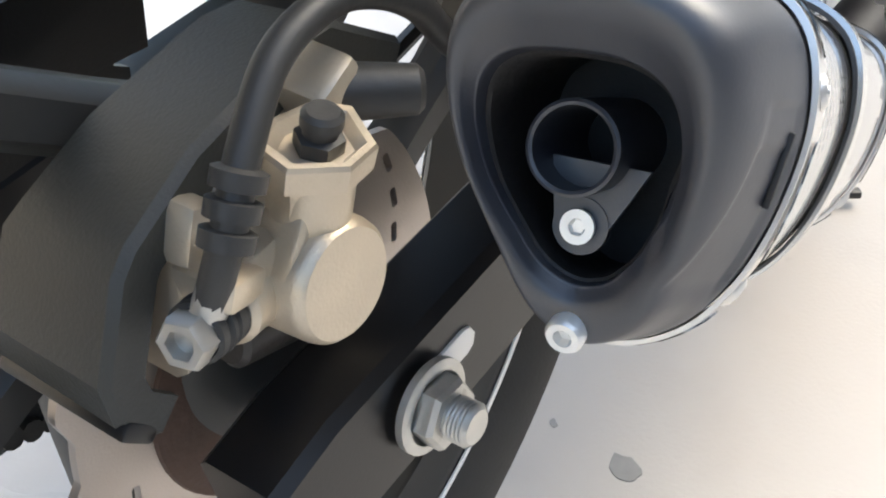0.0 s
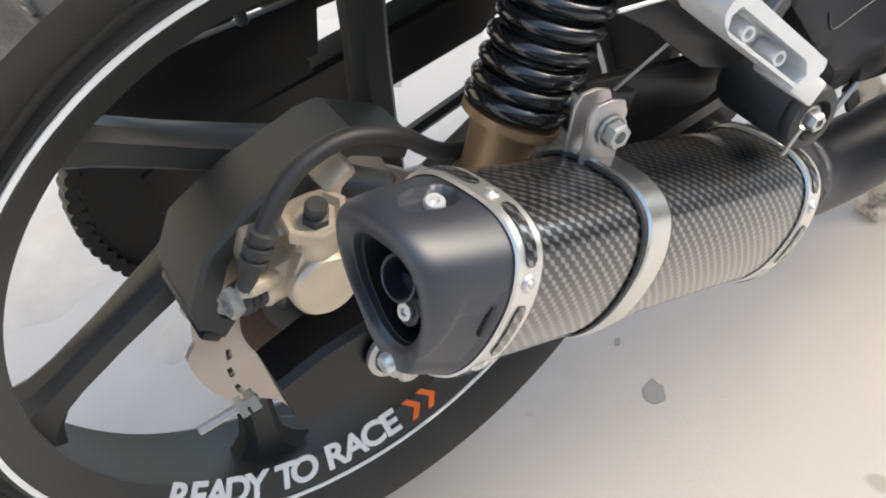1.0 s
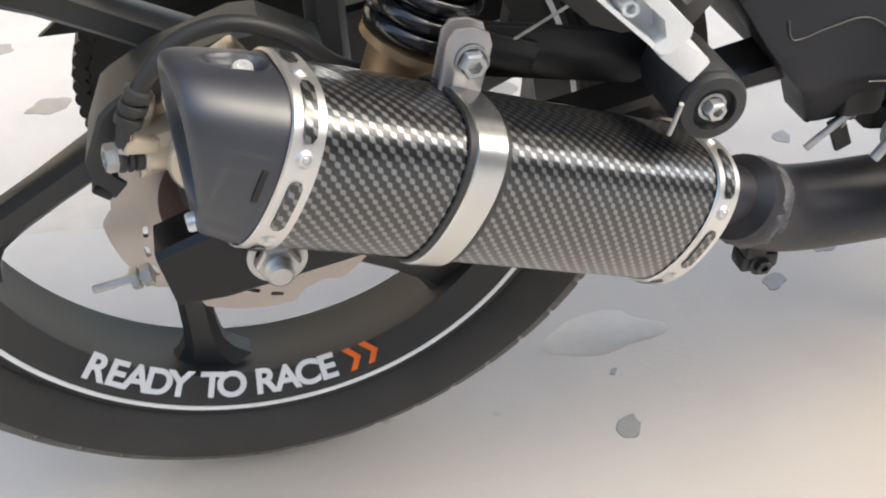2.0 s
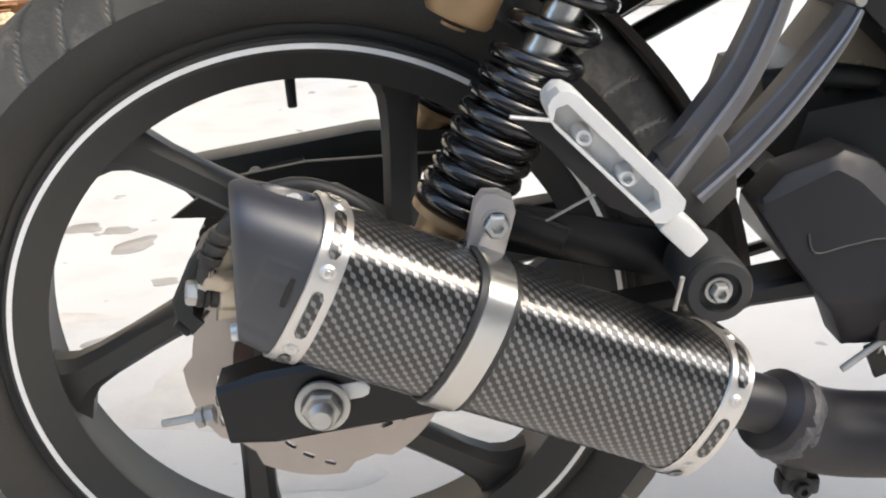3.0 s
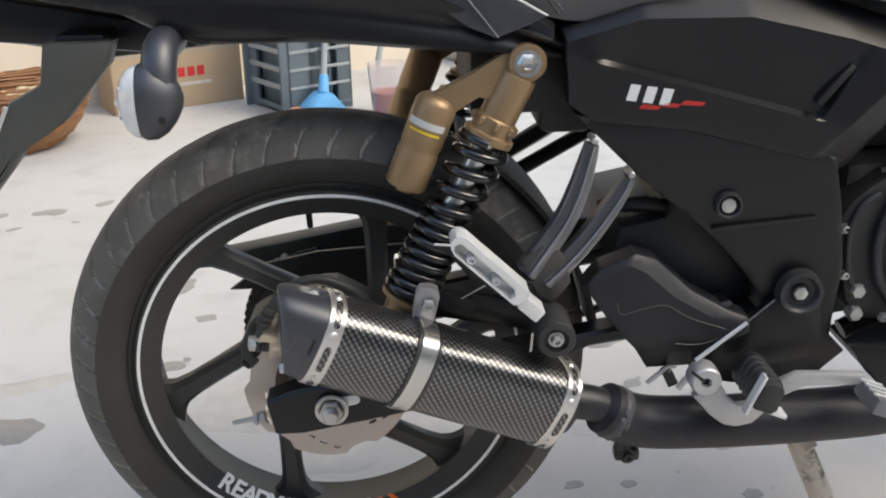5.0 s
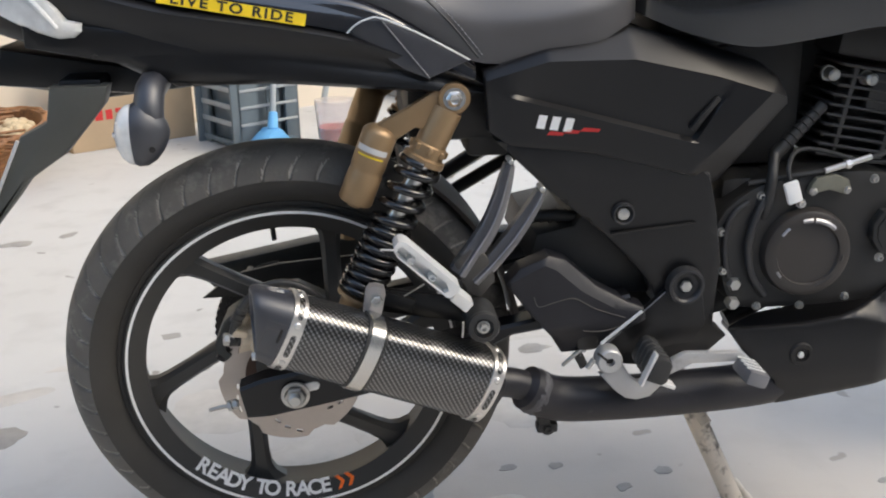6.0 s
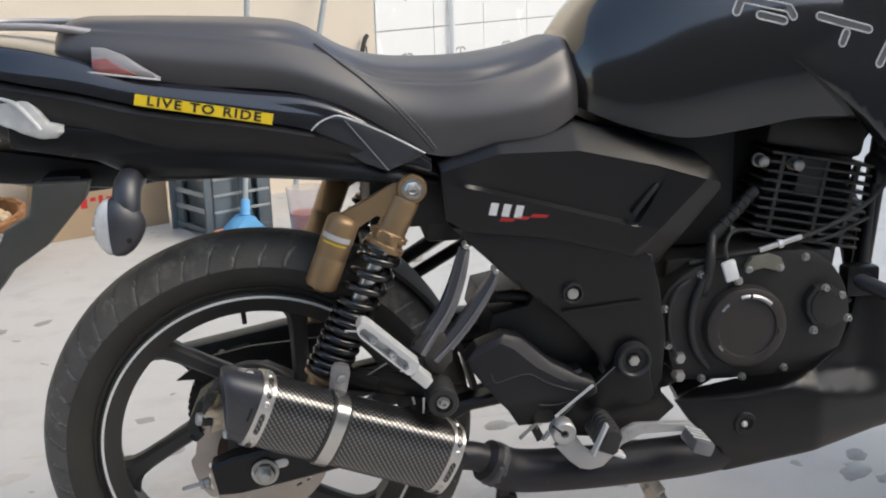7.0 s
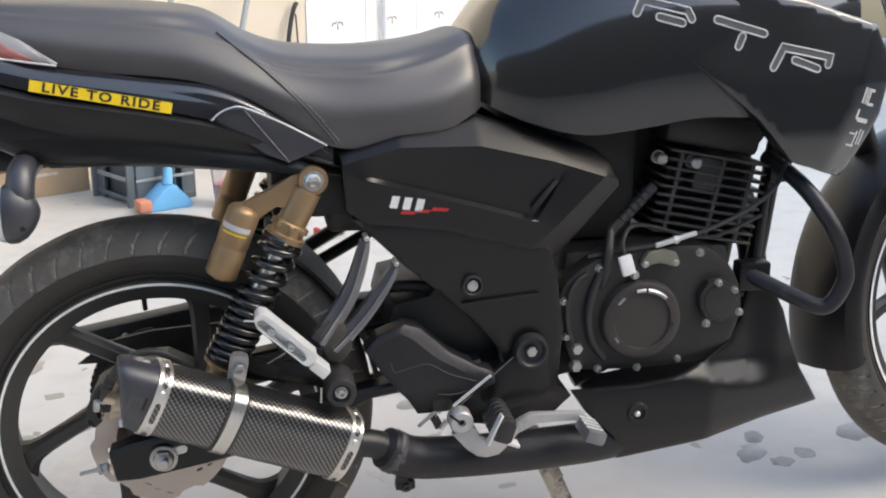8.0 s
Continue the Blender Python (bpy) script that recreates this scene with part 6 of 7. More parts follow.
# maker's mark as plain slanted bars and a red streak
on_panel = skin(panel_ob)
for x, z in ((0.338, 0.6520), (0.3545, 0.6495), (0.371, 0.6470)):
    decal("maker_mark", [(x - 0.0055, z - 0.0085), (x + 0.0045, z - 0.0100), (x + 0.0085, z + 0.0065), (x - 0.0015, z + 0.0080)], on_panel, M["white"], panel_ob)
for a, b, c in ((0.346, 0.365, 0), (0.368, 0.384, 1), (0.387, 0.409, 2)):
    decal("maker_streak", [(a, 0.6345 + 0.0015 * c), (b, 0.6330 + 0.0015 * c), (b + 0.003, 0.6365 + 0.0015 * c), (a + 0.004, 0.6390 + 0.0015 * c)], on_panel, M["redmark"], panel_ob)

# tank and shroud
tank_rows = [
    (0.458, [(0, 0.870), (0.05, 0.866), (0.085, 0.845), (0.100, 0.810), (0.102, 0.775)]),
    (0.485, [(0, 0.905), (0.06, 0.900), (0.105, 0.868), (0.126, 0.815), (0.126, 0.762)]),
    (0.53, [(0, 0.945), (0.07, 0.935), (0.122, 0.885), (0.148, 0.815), (0.146, 0.745)]),
    (0.60, [(0, 0.985), (0.08, 0.970), (0.138, 0.905), (0.162, 0.815), (0.155, 0.730)]),
    (0.68, [(0, 1.005), (0.085, 0.988), (0.146, 0.920), (0.167, 0.830), (0.158, 0.738)]),
    (0.76, [(0, 1.012), (0.085, 0.995), (0.147, 0.925), (0.166, 0.840), (0.158, 0.750)]),
    (0.85, [(0, 1.008), (0.08, 0.99), (0.138, 0.925), (0.155, 0.845), (0.145, 0.748)]),
    (0.95, [(0, 0.990), (0.07, 0.972), (0.118, 0.915), (0.130, 0.845), (0.12, 0.765)]),
    (1.02, [(0, 0.965), (0.05, 0.950), (0.085, 0.905), (0.095, 0.85), (0.09, 0.80)]),
]
tank = part("fuel_tank", body(tank_rows, 6, 6), M["tank"], bike, "glossy black fuel tank with silver badges", 60)
shroud = [(0.655, 0.895), (0.676, 0.868), (0.759, 0.808), (0.837, 0.745), (0.892, 0.686), (0.985, 0.656), (1.014, 0.698), (1.040, 0.745), (1.048, 0.815), (1.010, 0.872), (0.90, 0.905), (0.75, 0.925)]


def shroud_y(x, z):
    fold = x - 0.957 - (z - 0.700) * 0.30
    return -0.174 + 0.20 * max(0, z - 0.80) + 0.06 * max(0, x - 0.88) + 0.15 * max(0, 0.72 - z) + 0.40 * max(0, fold)


def both(name, outline, yfun, thick, step, ease, material, parent, label=""):
    part(name, panel(outline, yfun, thick, step, ease), material, parent, label)
    part(name, panel(outline, lambda x, z: -yfun(x, z), -thick, step, ease), material, parent, label)


both("tank_shroud", shroud, shroud_y, 0.03, 0.012, 0.005, M["tank"], tank, "black tank shroud")


on_tank = skin(tank, *[ob for ob in tank.children if ob.name.startswith("tank_shroud")])


def badge_stroke(pts, w):
    """One bent badge stroke with round ends: dark grey fill with a silver outline."""
    p = [Vector(q) for q in pts]
    legs = [(b - a).normalized() for a, b in zip(p, p[1:])]

    def side(sg):
        row = [p[0] + Vector((-legs[0].y, legs[0].x)) * w * sg]
        for q, d, e in zip(p[1:-1], legs, legs[1:]):
            n = (Vector((-d.y, d.x)) + Vector((-e.y, e.x))).normalized()
            row.append(q + n * w * sg / max(0.45, n.dot(Vector((-d.y, d.x)))))
        row.append(p[-1] + Vector((-legs[-1].y, legs[-1].x)) * w * sg)
        out = [row[0]]
        for a, b in zip(row, row[1:]):
            k = max(1, round((b - a).length / 0.006))
            out += [a.lerp(b, i / k) for i in range(1, k + 1)]
        return out

    def end(c, d):
        t0 = math.atan2(d.y, d.x)
        return [c + Vector((math.cos(t0 + t), math.sin(t0 + t))) * w for t in (0.8, 0.0, -0.8)]

    ring = side(1) + end(p[-1], legs[-1]) + side(-1)[::-1] + end(p[0], -legs[0])
    decal("badge_fill", [(q.x, q.y) for q in ring], on_tank, M["badge"], tank, 0.0005)
    part("badge_outline", tube([Vector((q.x, on_tank(q.x, q.y) - 0.0004, q.y)) for q in ring], 0.0012, 8, 1, True, smooth=False), M["silver"], tank, "silver outline of a badge shape")


for row in (((0.660, 0.889), (0.668, 0.905), (0.729, 0.891), (0.734, 0.881)), ((0.690, 0.884), (0.721, 0.876)), ((0.770, 0.880), (0.838, 0.861)), ((0.807, 0.858), (0.801, 0.845)),
            ((0.851, 0.817), (0.866, 0.843), (0.935, 0.829), (0.932, 0.819)), ((0.882, 0.826), (0.916, 0.814))):
    badge_stroke(row, 0.0048)
# small printed marks on the folded front edge
for x, z, w, h in ((0.997, 0.776, 0.004, 0.022), (1.003, 0.774, 0.003, 0.022), (1.013, 0.782, 0.011, 0.004), (1.013, 0.762, 0.011, 0.004), (1.008, 0.772, 0.003, 0.022), (0.989, 0.750, 0.004, 0.014),
                   (1.001, 0.742, 0.022, 0.006), (0.985, 0.724, 0.012, 0.003), (0.992, 0.715, 0.003, 0.020), (0.985, 0.707, 0.016, 0.003), (1.000, 0.716, 0.003, 0.022), (1.006, 0.714, 0.003, 0.020)):
    lean = 0.25 * h / 2
    decal("badge_bar", [(x - w / 2 - lean, z - h / 2), (x + w / 2 - lean, z - h / 2 - 0.25 * w), (x + w / 2 + lean, z + h / 2 - 0.25 * w), (x - w / 2 + lean, z + h / 2)], on_tank, M["silver"], tank)

# ---- engine ----
eng_pts = [(0.578, 0.500), (0.588, 0.430), (0.602, 0.390), (0.640, 0.376), (0.780, 0.378), (0.835, 0.396), (0.858, 0.450), (0.852, 0.500), (0.820, 0.545), (0.780, 0.562), (0.690, 0.560), (0.625, 0.545)]
engine = part("engine", merge(box((0.72, 0, 0.47), (0.26, 0.20, 0.17), 0.02), plate(eng_pts, -0.118, -0.05, 0.006, 4)), M["engine"], bike, "matte black air-cooled single-cylinder engine")
case = part("clutch_cover", panel(eng_pts, lambda x, z: -0.128, 0.012, 0.010, 0.008, 3), M["engine"], engine)
CC = Vector((0.699, -0.128, 0.456))
disc = part("cover_disc", lathe([(0.0, 0.0125), (0.041, 0.0125), (0.0425, 0.0160), (0.052, 0.0165), (0.0575, 0.0135), (0.060, 0.006), (0.061, -0.004)], axis_frame(CC, (0, -1, 0)), 64), M["engine_brown"], case, "worn brown-black round cover")
for a0, a1, r in ((46, 84, 0.0034), (88, 104, 0.0030), (128, 144, 0.0022), (208, 220, 0.0020), (-14, -4, 0.0018), (285, 318, 0.0014)):
    pts = [CC + Vector((0.0465 * math.cos(radians(a0 + (a1 - a0) * k / 6)), -0.0158, 0.0465 * math.sin(radians(a0 + (a1 - a0) * k / 6)))) for k in range(7)]
    part("cast_mark", tube(pts, r, 6, 2), M["satin"] if r > 0.0019 else M["engine"], disc)
gen = [(0.785, 0.491), (0.797, 0.509), (0.819, 0.512), (0.839, 0.496), (0.847, 0.475), (0.840, 0.456), (0.822, 0.446), (0.797, 0.453), (0.786, 0.470)]
part("generator_cover", merge(plate(gen, -0.142, -0.124, 0.003), plate([(0.79 + (x - 0.79) * 0.8 + 0.005, 0.48 + (z - 0.48) * 0.8) for x, z in gen], -0.1445, -0.140, 0.0015)), M["engine"], case, "black many-sided side cover")
part("case_rib", tube([(0.640, -0.130, 0.533), (0.630, -0.133, 0.512), (0.622, -0.135, 0.488), (0.620, -0.135, 0.462), (0.627, -0.135, 0.428), (0.647, -0.132, 0.398)], 0.0052, 10, 6), M["armdark"], case)
part("case_rib", tube([(0.618, -0.129, 0.527), (0.600, -0.131, 0.515), (0.590, -0.131, 0.490), (0.590, -0.131, 0.455), (0.598, -0.129, 0.425)], 0.0040, 10, 6), M["armdark"], case)
for x, z in ((0.585, 0.488), (0.590, 0.434), (0.635, 0.534), (0.786, 0.550), (0.847, 0.461), (0.797, 0.446), (0.811, 0.507), (0.836, 0.495), (0.762, 0.388), (0.700, 0.379), (0.640, 0.381)):
    part("case_bolt", bolt((x, -0.141 if x > 0.79 else -0.127, z), (0, -1, 0), 0.0048, 0.006, 1.25), M["zinc"], case)
for z in (0.415, 0.388):
    part("drain_bolt", lathe([(0, 0.014), (0.007, 0.014), (0.0095, 0.010), (0.0095, 0.0)], axis_frame((0.606, -0.122, z), (0, -1, 0)), 6), M["zinc"], case)
tilt = pose(0, 0, 0, 0, 11, 0)
cyl = part("cylinder", box((0.81, 0, 0.615), (0.13, 0.13, 0.13), 0.01, tilt), M["engine"], engine, "finned black cylinder")
for k in range(10):
    z = -0.058 + 0.0132 * k
    p = tilt @ Vector((0, 0, z))
    wide = 0.164 if k < 7 else 0.156
    part("fin", moved(box((0, -0.040, 0), (wide, 0.105, 0.0042), 0.0012, None, 1), Matrix.Translation(Vector((0.812, 0, 0.620)) + p) @ tilt), M["fins"], cyl)
part("cylinder_ribs", merge(*[moved(box((x, -0.086, 0), (0.006, 0.012, 0.12), 0.001), Matrix.Translation((0.812, 0, 0.620)) @ tilt) for x in (-0.058, 0.008, 0.055)]), M["fins"], cyl)
part("pushrod_boss", box((0.806, -0.058, 0.655), (0.040, 0.066, 0.052), 0.006, tilt), M["engine"], cyl, "plain casting between the fins")
head = part("cylinder_head", merge(box((0.820, 0, 0.715), (0.15, 0.16, 0.055), 0.012, tilt), box((0.825, 0, 0.752), (0.10, 0.11, 0.04), 0.012, tilt)), M["engine"], engine)
for q in ((0.785, -0.094, 0.674), (0.733, -0.094, 0.682)):
    part("head_nut", lathe([(0, 0.026), (0.005, 0.026), (0.0080, 0.023), (0.0084, 0.006), (0.010, 0.006), (0.010, 0)], axis_frame((q[0], -0.075, q[2]), (0, -1, 0)), 16), M["zinc"], head)
cap2 = part("spark_plug_cap", rod((0.655, -0.110, 0.582), (0.722, -0.098, 0.645), 0.0095, 0.0080, 16, 0.002), M["hose"], engine, "ribbed rubber plug cap")
for k in range(6):
    a = Vector((0.672, -0.107, 0.598)).lerp(Vector((0.710, -0.100, 0.634)), k / 5)
    part("cap_rib", lathe([(0.009, -0.0012), (0.0105, 0), (0.009, 0.0012)], axis_frame(a, (0.067, 0.012, 0.063)), 18), M["hose"], cap2)
part("oil_hose", tube([(0.655, -0.112, 0.585), (0.648, -0.128, 0.562), (0.645, -0.132, 0.540), (0.642, -0.128, 0.515), (0.640, -0.112, 0.490)], 0.0070, 12, 8), M["hose"], engine)
part("sensor_clip", box((0.671, -0.142, 0.541), (0.020, 0.008, 0.030), 0.003, pose(0, 0, 0, 0, -18, 0)), M["white"], engine, "white connector clip")
part("sensor_wire", tube([(0.671, -0.142, 0.541), (0.668, -0.13, 0.575), (0.70, -0.11, 0.59), (0.80, -0.12, 0.57), (0.88, -0.12, 0.60)], 0.003, 8, 6), M["hose"], engine)
cab = part("clutch_cable", tube([(0.62, -0.12, 0.55), (0.68, -0.128, 0.560), (0.74, -0.132, 0.570), (0.83, -0.132, 0.600), (0.90, -0.12, 0.645), (0.93, -0.10, 0.72)], 0.0035, 8, 8), M["hose"], engine, "black clutch cable")
part("cable_adjuster", merge(rod((0.715, -0.133, 0.565), (0.775, -0.135, 0.582), 0.0042, seg=12, bevel=0.0008), lathe([(0, 0), (0.0065, 0), (0.0065, 0.006), (0, 0.006)], axis_frame((0.742, -0.134, 0.5725), (0.06, 0, 0.017)), 6)), M["steel"], cab)
arm_ob = part("clutch_arm", plate([(0.694, 0.538), (0.697, 0.548), (0.704, 0.557), (0.728, 0.561), (0.746, 0.554), (0.752, 0.540), (0.748, 0.533), (0.741, 0.535), (0.722, 0.541), (0.708, 0.538), (0.700, 0.533)], -0.139, -0.128, 0.002), M["olive"], engine, "olive-grey plated bracket")
for x, z in ((0.700, 0.540), (0.7455, 0.540)):
    part("bracket_bolt", bolt((x, -0.138, z), (0, -1, 0), 0.0040, 0.004, 1.3), M["zinc"], arm_ob)
part("bracket_bolt", bolt((0.687, -0.132, 0.523), (0, -1, 0), 0.0055, 0.006, 1.2), M["steel"], arm_ob)
part("airbox", merge(box((0.47, 0, 0.64), (0.22, 0.22, 0.17), 0.02), box((0.625, 0, 0.655), (0.17, 0.13, 0.20), 0.02)), M["engine"], bike, "black airbox and intake")
part("intake_block", box((0.745, 0.035, 0.675), (0.20, 0.09, 0.19), 0.02), M["engine"], bike, "dark throttle body behind the cylinder")
# added near-black block keeps the hollow under the tank dark
part("under_tank_block", box((0.72, 0, 0.765), (0.44, 0.19, 0.06), 0.015), M["soot_black"], bike, "near-black block added below the fuel tank")
part("rear_subframe", merge(box((0.245, 0, 0.668), (0.13, 0.21, 0.10), 0.012), box((0.285, 0, 0.625), (0.06, 0.20, 0.06), 0.01)), M["engine"], bike, "dark rear subframe below the seat")
part("inner_frame_plate", plate([(0.395, 0.600), (0.47, 0.49), (0.50, 0.40), (0.37, 0.40), (0.335, 0.452), (0.345, 0.490), (0.395, 0.500), (0.418, 0.535), (0.36, 0.61)], -0.105, 0.105, 0.006), M["engine"], bike, "dark inner frame and battery housing")
part("intake_hose", tube([(0.33, -0.06, 0.50), (0.37, -0.08, 0.508), (0.42, -0.08, 0.500), (0.47, -0.06, 0.49)], 0.0085, 12, 6), M["hose"], bike)
for k in range(5):
    part("hose_rib", lathe([(0.0085, -0.002), (0.0108, 0), (0.0085, 0.002)], axis_frame((0.345 + 0.011 * k, -0.0725 - 0.001 * k, 0.506), (1, -0.1, 0.05)), 18), M["hose"], bike)
part("linkage", merge(rod((0.33, -0.03, 0.462), (0.50, -0.05, 0.462), 0.009, seg=12), box((0.42, -0.02, 0.46), (0.12, 0.10, 0.05), 0.012)), M["engine"], bike)

belly = [(0.588, 0.366), (0.640, 0.367), (0.690, 0.368), (0.745, 0.375), (0.795, 0.389), (0.842, 0.412), (0.862, 0.440), (0.880, 0.500), (0.905, 0.502), (0.937, 0.447), (0.954, 0.396), (0.974, 0.348), (1.012, 0.290), (0.900, 0.284), (0.812, 0.274), (0.767, 0.266), (0.664, 0.250), (0.656, 0.288), (0.609, 0.335)]
belly_top = [(0.735, 0.378), (0.778, 0.386), (0.827, 0.384), (0.885, 0.378), (1.0, 0.372)]
belly_low = [(0.735, 0.374), (0.776, 0.369), (0.830, 0.354), (0.870, 0.345), (1.0, 0.318)]


def belly_y(x, z):
    """Leans in below, with a ledge that faces up across the front half."""
    y = -0.172 + 0.32 * max(0, x - 0.80) + 0.20 * max(0, 0.300 - z) + 0.12 * max(0, z - 0.340)
    hi, lo = along(belly_top, x), along(belly_low, x)
    return y + 0.021 * smooth_step(x, 0.73, 0.82) * (1 - 0.75 * smooth_step(x, 0.875, 0.93)) * max(0, min(1, (z - lo) / (hi - lo)))


part("belly_pan", merge(panel(belly, belly_y, 0.008, 0.010, 0.004, 0, [belly_top[:4], belly_low[:4]]), panel(belly, lambda x, z: -belly_y(x, z), -0.008, 0.016, 0.004), box((0.80, 0, 0.280), (0.24, 0.20, 0.010), 0.003, pose(0, 0, 0, 0, -9, 0))), M["plastic"], bike, "matte black plastic belly pan")
part("belly_screw_hole", lathe([(0.0, -0.004), (0.0090, -0.004), (0.0105, 0.002), (0.0150, 0.002), (0.0165, -0.002)], axis_frame((0.688, -0.1735, 0.327), (0, -1, 0)), 24), M["soot_black"], bike)
# bright spot added for the pale floor that shows through the hole
part("belly_hole_spot", lathe([(0, 0.002), (0.003, 0.002), (0.0045, 0.0005), (0.005, -0.004)], axis_frame((0.6875, -0.1735, 0.326), (0, -1, 0)), 12), M["bright"], bike, "bright disc for the floor seen through the belly pan hole")
part("frame", merge(rod((0.945, -0.045, 0.80), (0.905, -0.055, 0.46), 0.014, seg=14), rod((0.945, 0.045, 0.80), (0.905, 0.055, 0.46), 0.014, seg=14), rod((0.50, -0.08, 0.72), (0.98, -0.03, 0.80), 0.016, seg=14), rod((0.50, 0.08, 0.72), (0.98, 0.03, 0.80), 0.016, seg=14), rod((0.905, -0.05, 0.47), (0.62, -0.07, 0.34), 0.012, seg=12)), M["plastic"], bike, "black tubular frame")
gd = part("crash_guard", tube([(0.912, -0.06, 0.672), (0.922, -0.12, 0.656), (0.934, -0.165, 0.632), (0.956, -0.188, 0.592), (0.974, -0.19, 0.552), (0.980, -0.19, 0.515), (0.962, -0.182, 0.477), (0.930, -0.165, 0.482), (0.865, -0.105, 0.512)], 0.0118, 14, 8), M["pipe"], bike, "black tubular crash guard")
part("guard_clamp", merge(box((0.880, -0.105, 0.505), (0.05, 0.03, 0.045), 0.006), bolt((0.885, -0.122, 0.507), (0, -1, 0), 0.007, 0.006)), M["plastic"], gd)
part("guard_clamp", merge(box((0.922, -0.075, 0.656), (0.035, 0.03, 0.035), 0.006), bolt((0.935, -0.098, 0.650), (0, -1, 0), 0.006, 0.005)), M["plastic"], gd)
part("horn_bracket", rod((0.925, -0.05, 0.66), (0.895, -0.09, 0.52), 0.006, seg=10), M["engine"], gd)

# ---- front end ----
AX = Vector((1.412, 0.174, 0.345))
STEER = pose(0, 0, 0, -9.9, 0, 17.7)  # the front wheel stands free, turned to the left
front_wheel = cast_wheel("front_wheel", wheel_casting(AX, 0.2005, 0.2285, 0.030, 20, 6, STEER), bike, "black cast front wheel")
tyre(front_wheel, AX, 0.297, 0.046, 0.2275, 7.2, STEER)
fm = Matrix.Translation(AX) @ STEER
part("rim_stripe", lathe([(0.2205, -0.0312), (0.2205, -0.0322), (0.2258, -0.0324), (0.2258, -0.0312)], fm @ axis_frame((0, 0, 0), (0, 1, 0)), 160), M["white"], front_wheel, "white reflective rim stripe")
rings = []
for a in range(25, 194, 4):
    ca, sa = math.cos(radians(a)), math.sin(radians(a))
    sec = [(0.288, -0.066), (0.306, -0.068), (0.322, -0.062), (0.333, -0.040), (0.337, 0), (0.333, 0.040), (0.322, 0.062), (0.306, 0.068), (0.288, 0.066), (0.288, 0.062), (0.304, 0.062), (0.318, 0.055), (0.328, 0.03), (0.331, 0), (0.328, -0.03), (0.318, -0.055), (0.304, -0.062), (0.288, -0.062)]
    rings.append([fm @ Vector((r * ca, y, r * sa)) for r, y in sec])
part("front_fender", loft(rings), M["plastic"], bike, "black plastic front fender")
for y in (-0.085, 0.085):
    lowp, top = fm @ Vector((0, y, 0)), Vector((1.06, y + 0.03, 0.96))
    fork = part("fork_leg", rod(lowp, lowp.lerp(top, 0.55), 0.024, 0.022, 20, 0.003), M["plastic"], bike)
    part("stanchion", rod(lowp.lerp(top, 0.5), top, 0.016, seg=18), M["chrome"], fork)
part("front_axle", rod(fm @ Vector((0, -0.1, 0)), fm @ Vector((0, 0.1, 0)), 0.010, seg=14), M["zinc"], bike)
part("steering_head", merge(box((1.06, 0, 0.93), (0.07, 0.21, 0.03), 0.01), box((1.10, 0, 0.82), (0.07, 0.21, 0.035), 0.01)), M["greyalu"], bike)

# ---- yard: walls, ledge and tiled part ----
WA = 30.0
WALL = Matrix.Translation((-0.9, 2.98, 0)) @ pose(0, 0, 0, 0, 0, WA)  # local x along the wall, y into it


def in_wall(bm):
    return moved(bm, WALL)


tagged(part("wall_north", in_wall(box((-1.622, 0.10, 2.2), (6.356, 0.2, 4.4))), M["wall"]), "peach painted house wall", "wall", kind="structure")
# south, west and east walls are out of view, added to block low sky
tagged(part("unseen_wall_south", box((0, -3.3, 1.3), (12, 0.2, 2.6)), M["plain"]), "unseen grey wall added to darken low reflections", "wall", kind="structure")
tagged(part("unseen_wall_west", box((-5.1, -1.0, 0.7), (0.2, 10, 1.4)), M["wall"]), "unseen peach side wall added to block low sky", "wall", kind="structure")
tagged(part("unseen_wall_east", box((5.1, -0.5, 0.9), (0.2, 10, 1.8)), M["plain"]), "unseen grey side wall added to block low sky", "wall", kind="structure")
tagged(part("ledge", in_wall(box((2.9, -0.16, 0.07), (3.0, 0.32, 0.14), 0.01)), M["cement"]), "grey cement ledge along the wall", "ledge", kind="structure")
TILED = Matrix.Translation((0.447, 3.758, 0)) @ pose(0, 0, 0, 0, 0, 50)  # the tiled part turns away from the painted wall
tiles = tagged(part("tiled_wall", moved(box((2.6, 0.10, 1.5), (5.2, 0.2, 3.0), 0.0), TILED), M["grout"]), "white tiled wall with small grey motifs", "wall", kind="structure")
TW, TH = 0.52, 0.30
for i in range(7):
    for j in range(6):
        c = Vector((TW * (i + 0.5), -0.004, 0.118 + TH * (j + 0.5)))
        ob = part("tile", moved(box(c, (TW - 0.005, 0.008, TH - 0.005), 0.0015, None, 1), TILED), M["tile"], tiles)
        mk = merge(*[moved(box((0, 0, 0), (w, 0.002, 0.009), 0, None), Matrix.Translation(c + Vector((dx, -0.0045, dz + 0.02))) @ pose(0, 0, 0, 0, a, 0)) for dx, dz, w, a in ((-0.024, 0.006, 0.034, -8), (0.024, 0.006, 0.034, 8), (-0.044, -0.002, 0.018, -50), (0.044, -0.002, 0.018, 50), (0.002, -0.012, 0.034, 84))])
        part("tile_motif", moved(mk, TILED), M["motif"], ob)

# ---- damp blots on the floor ----
rng = random.Random(5)


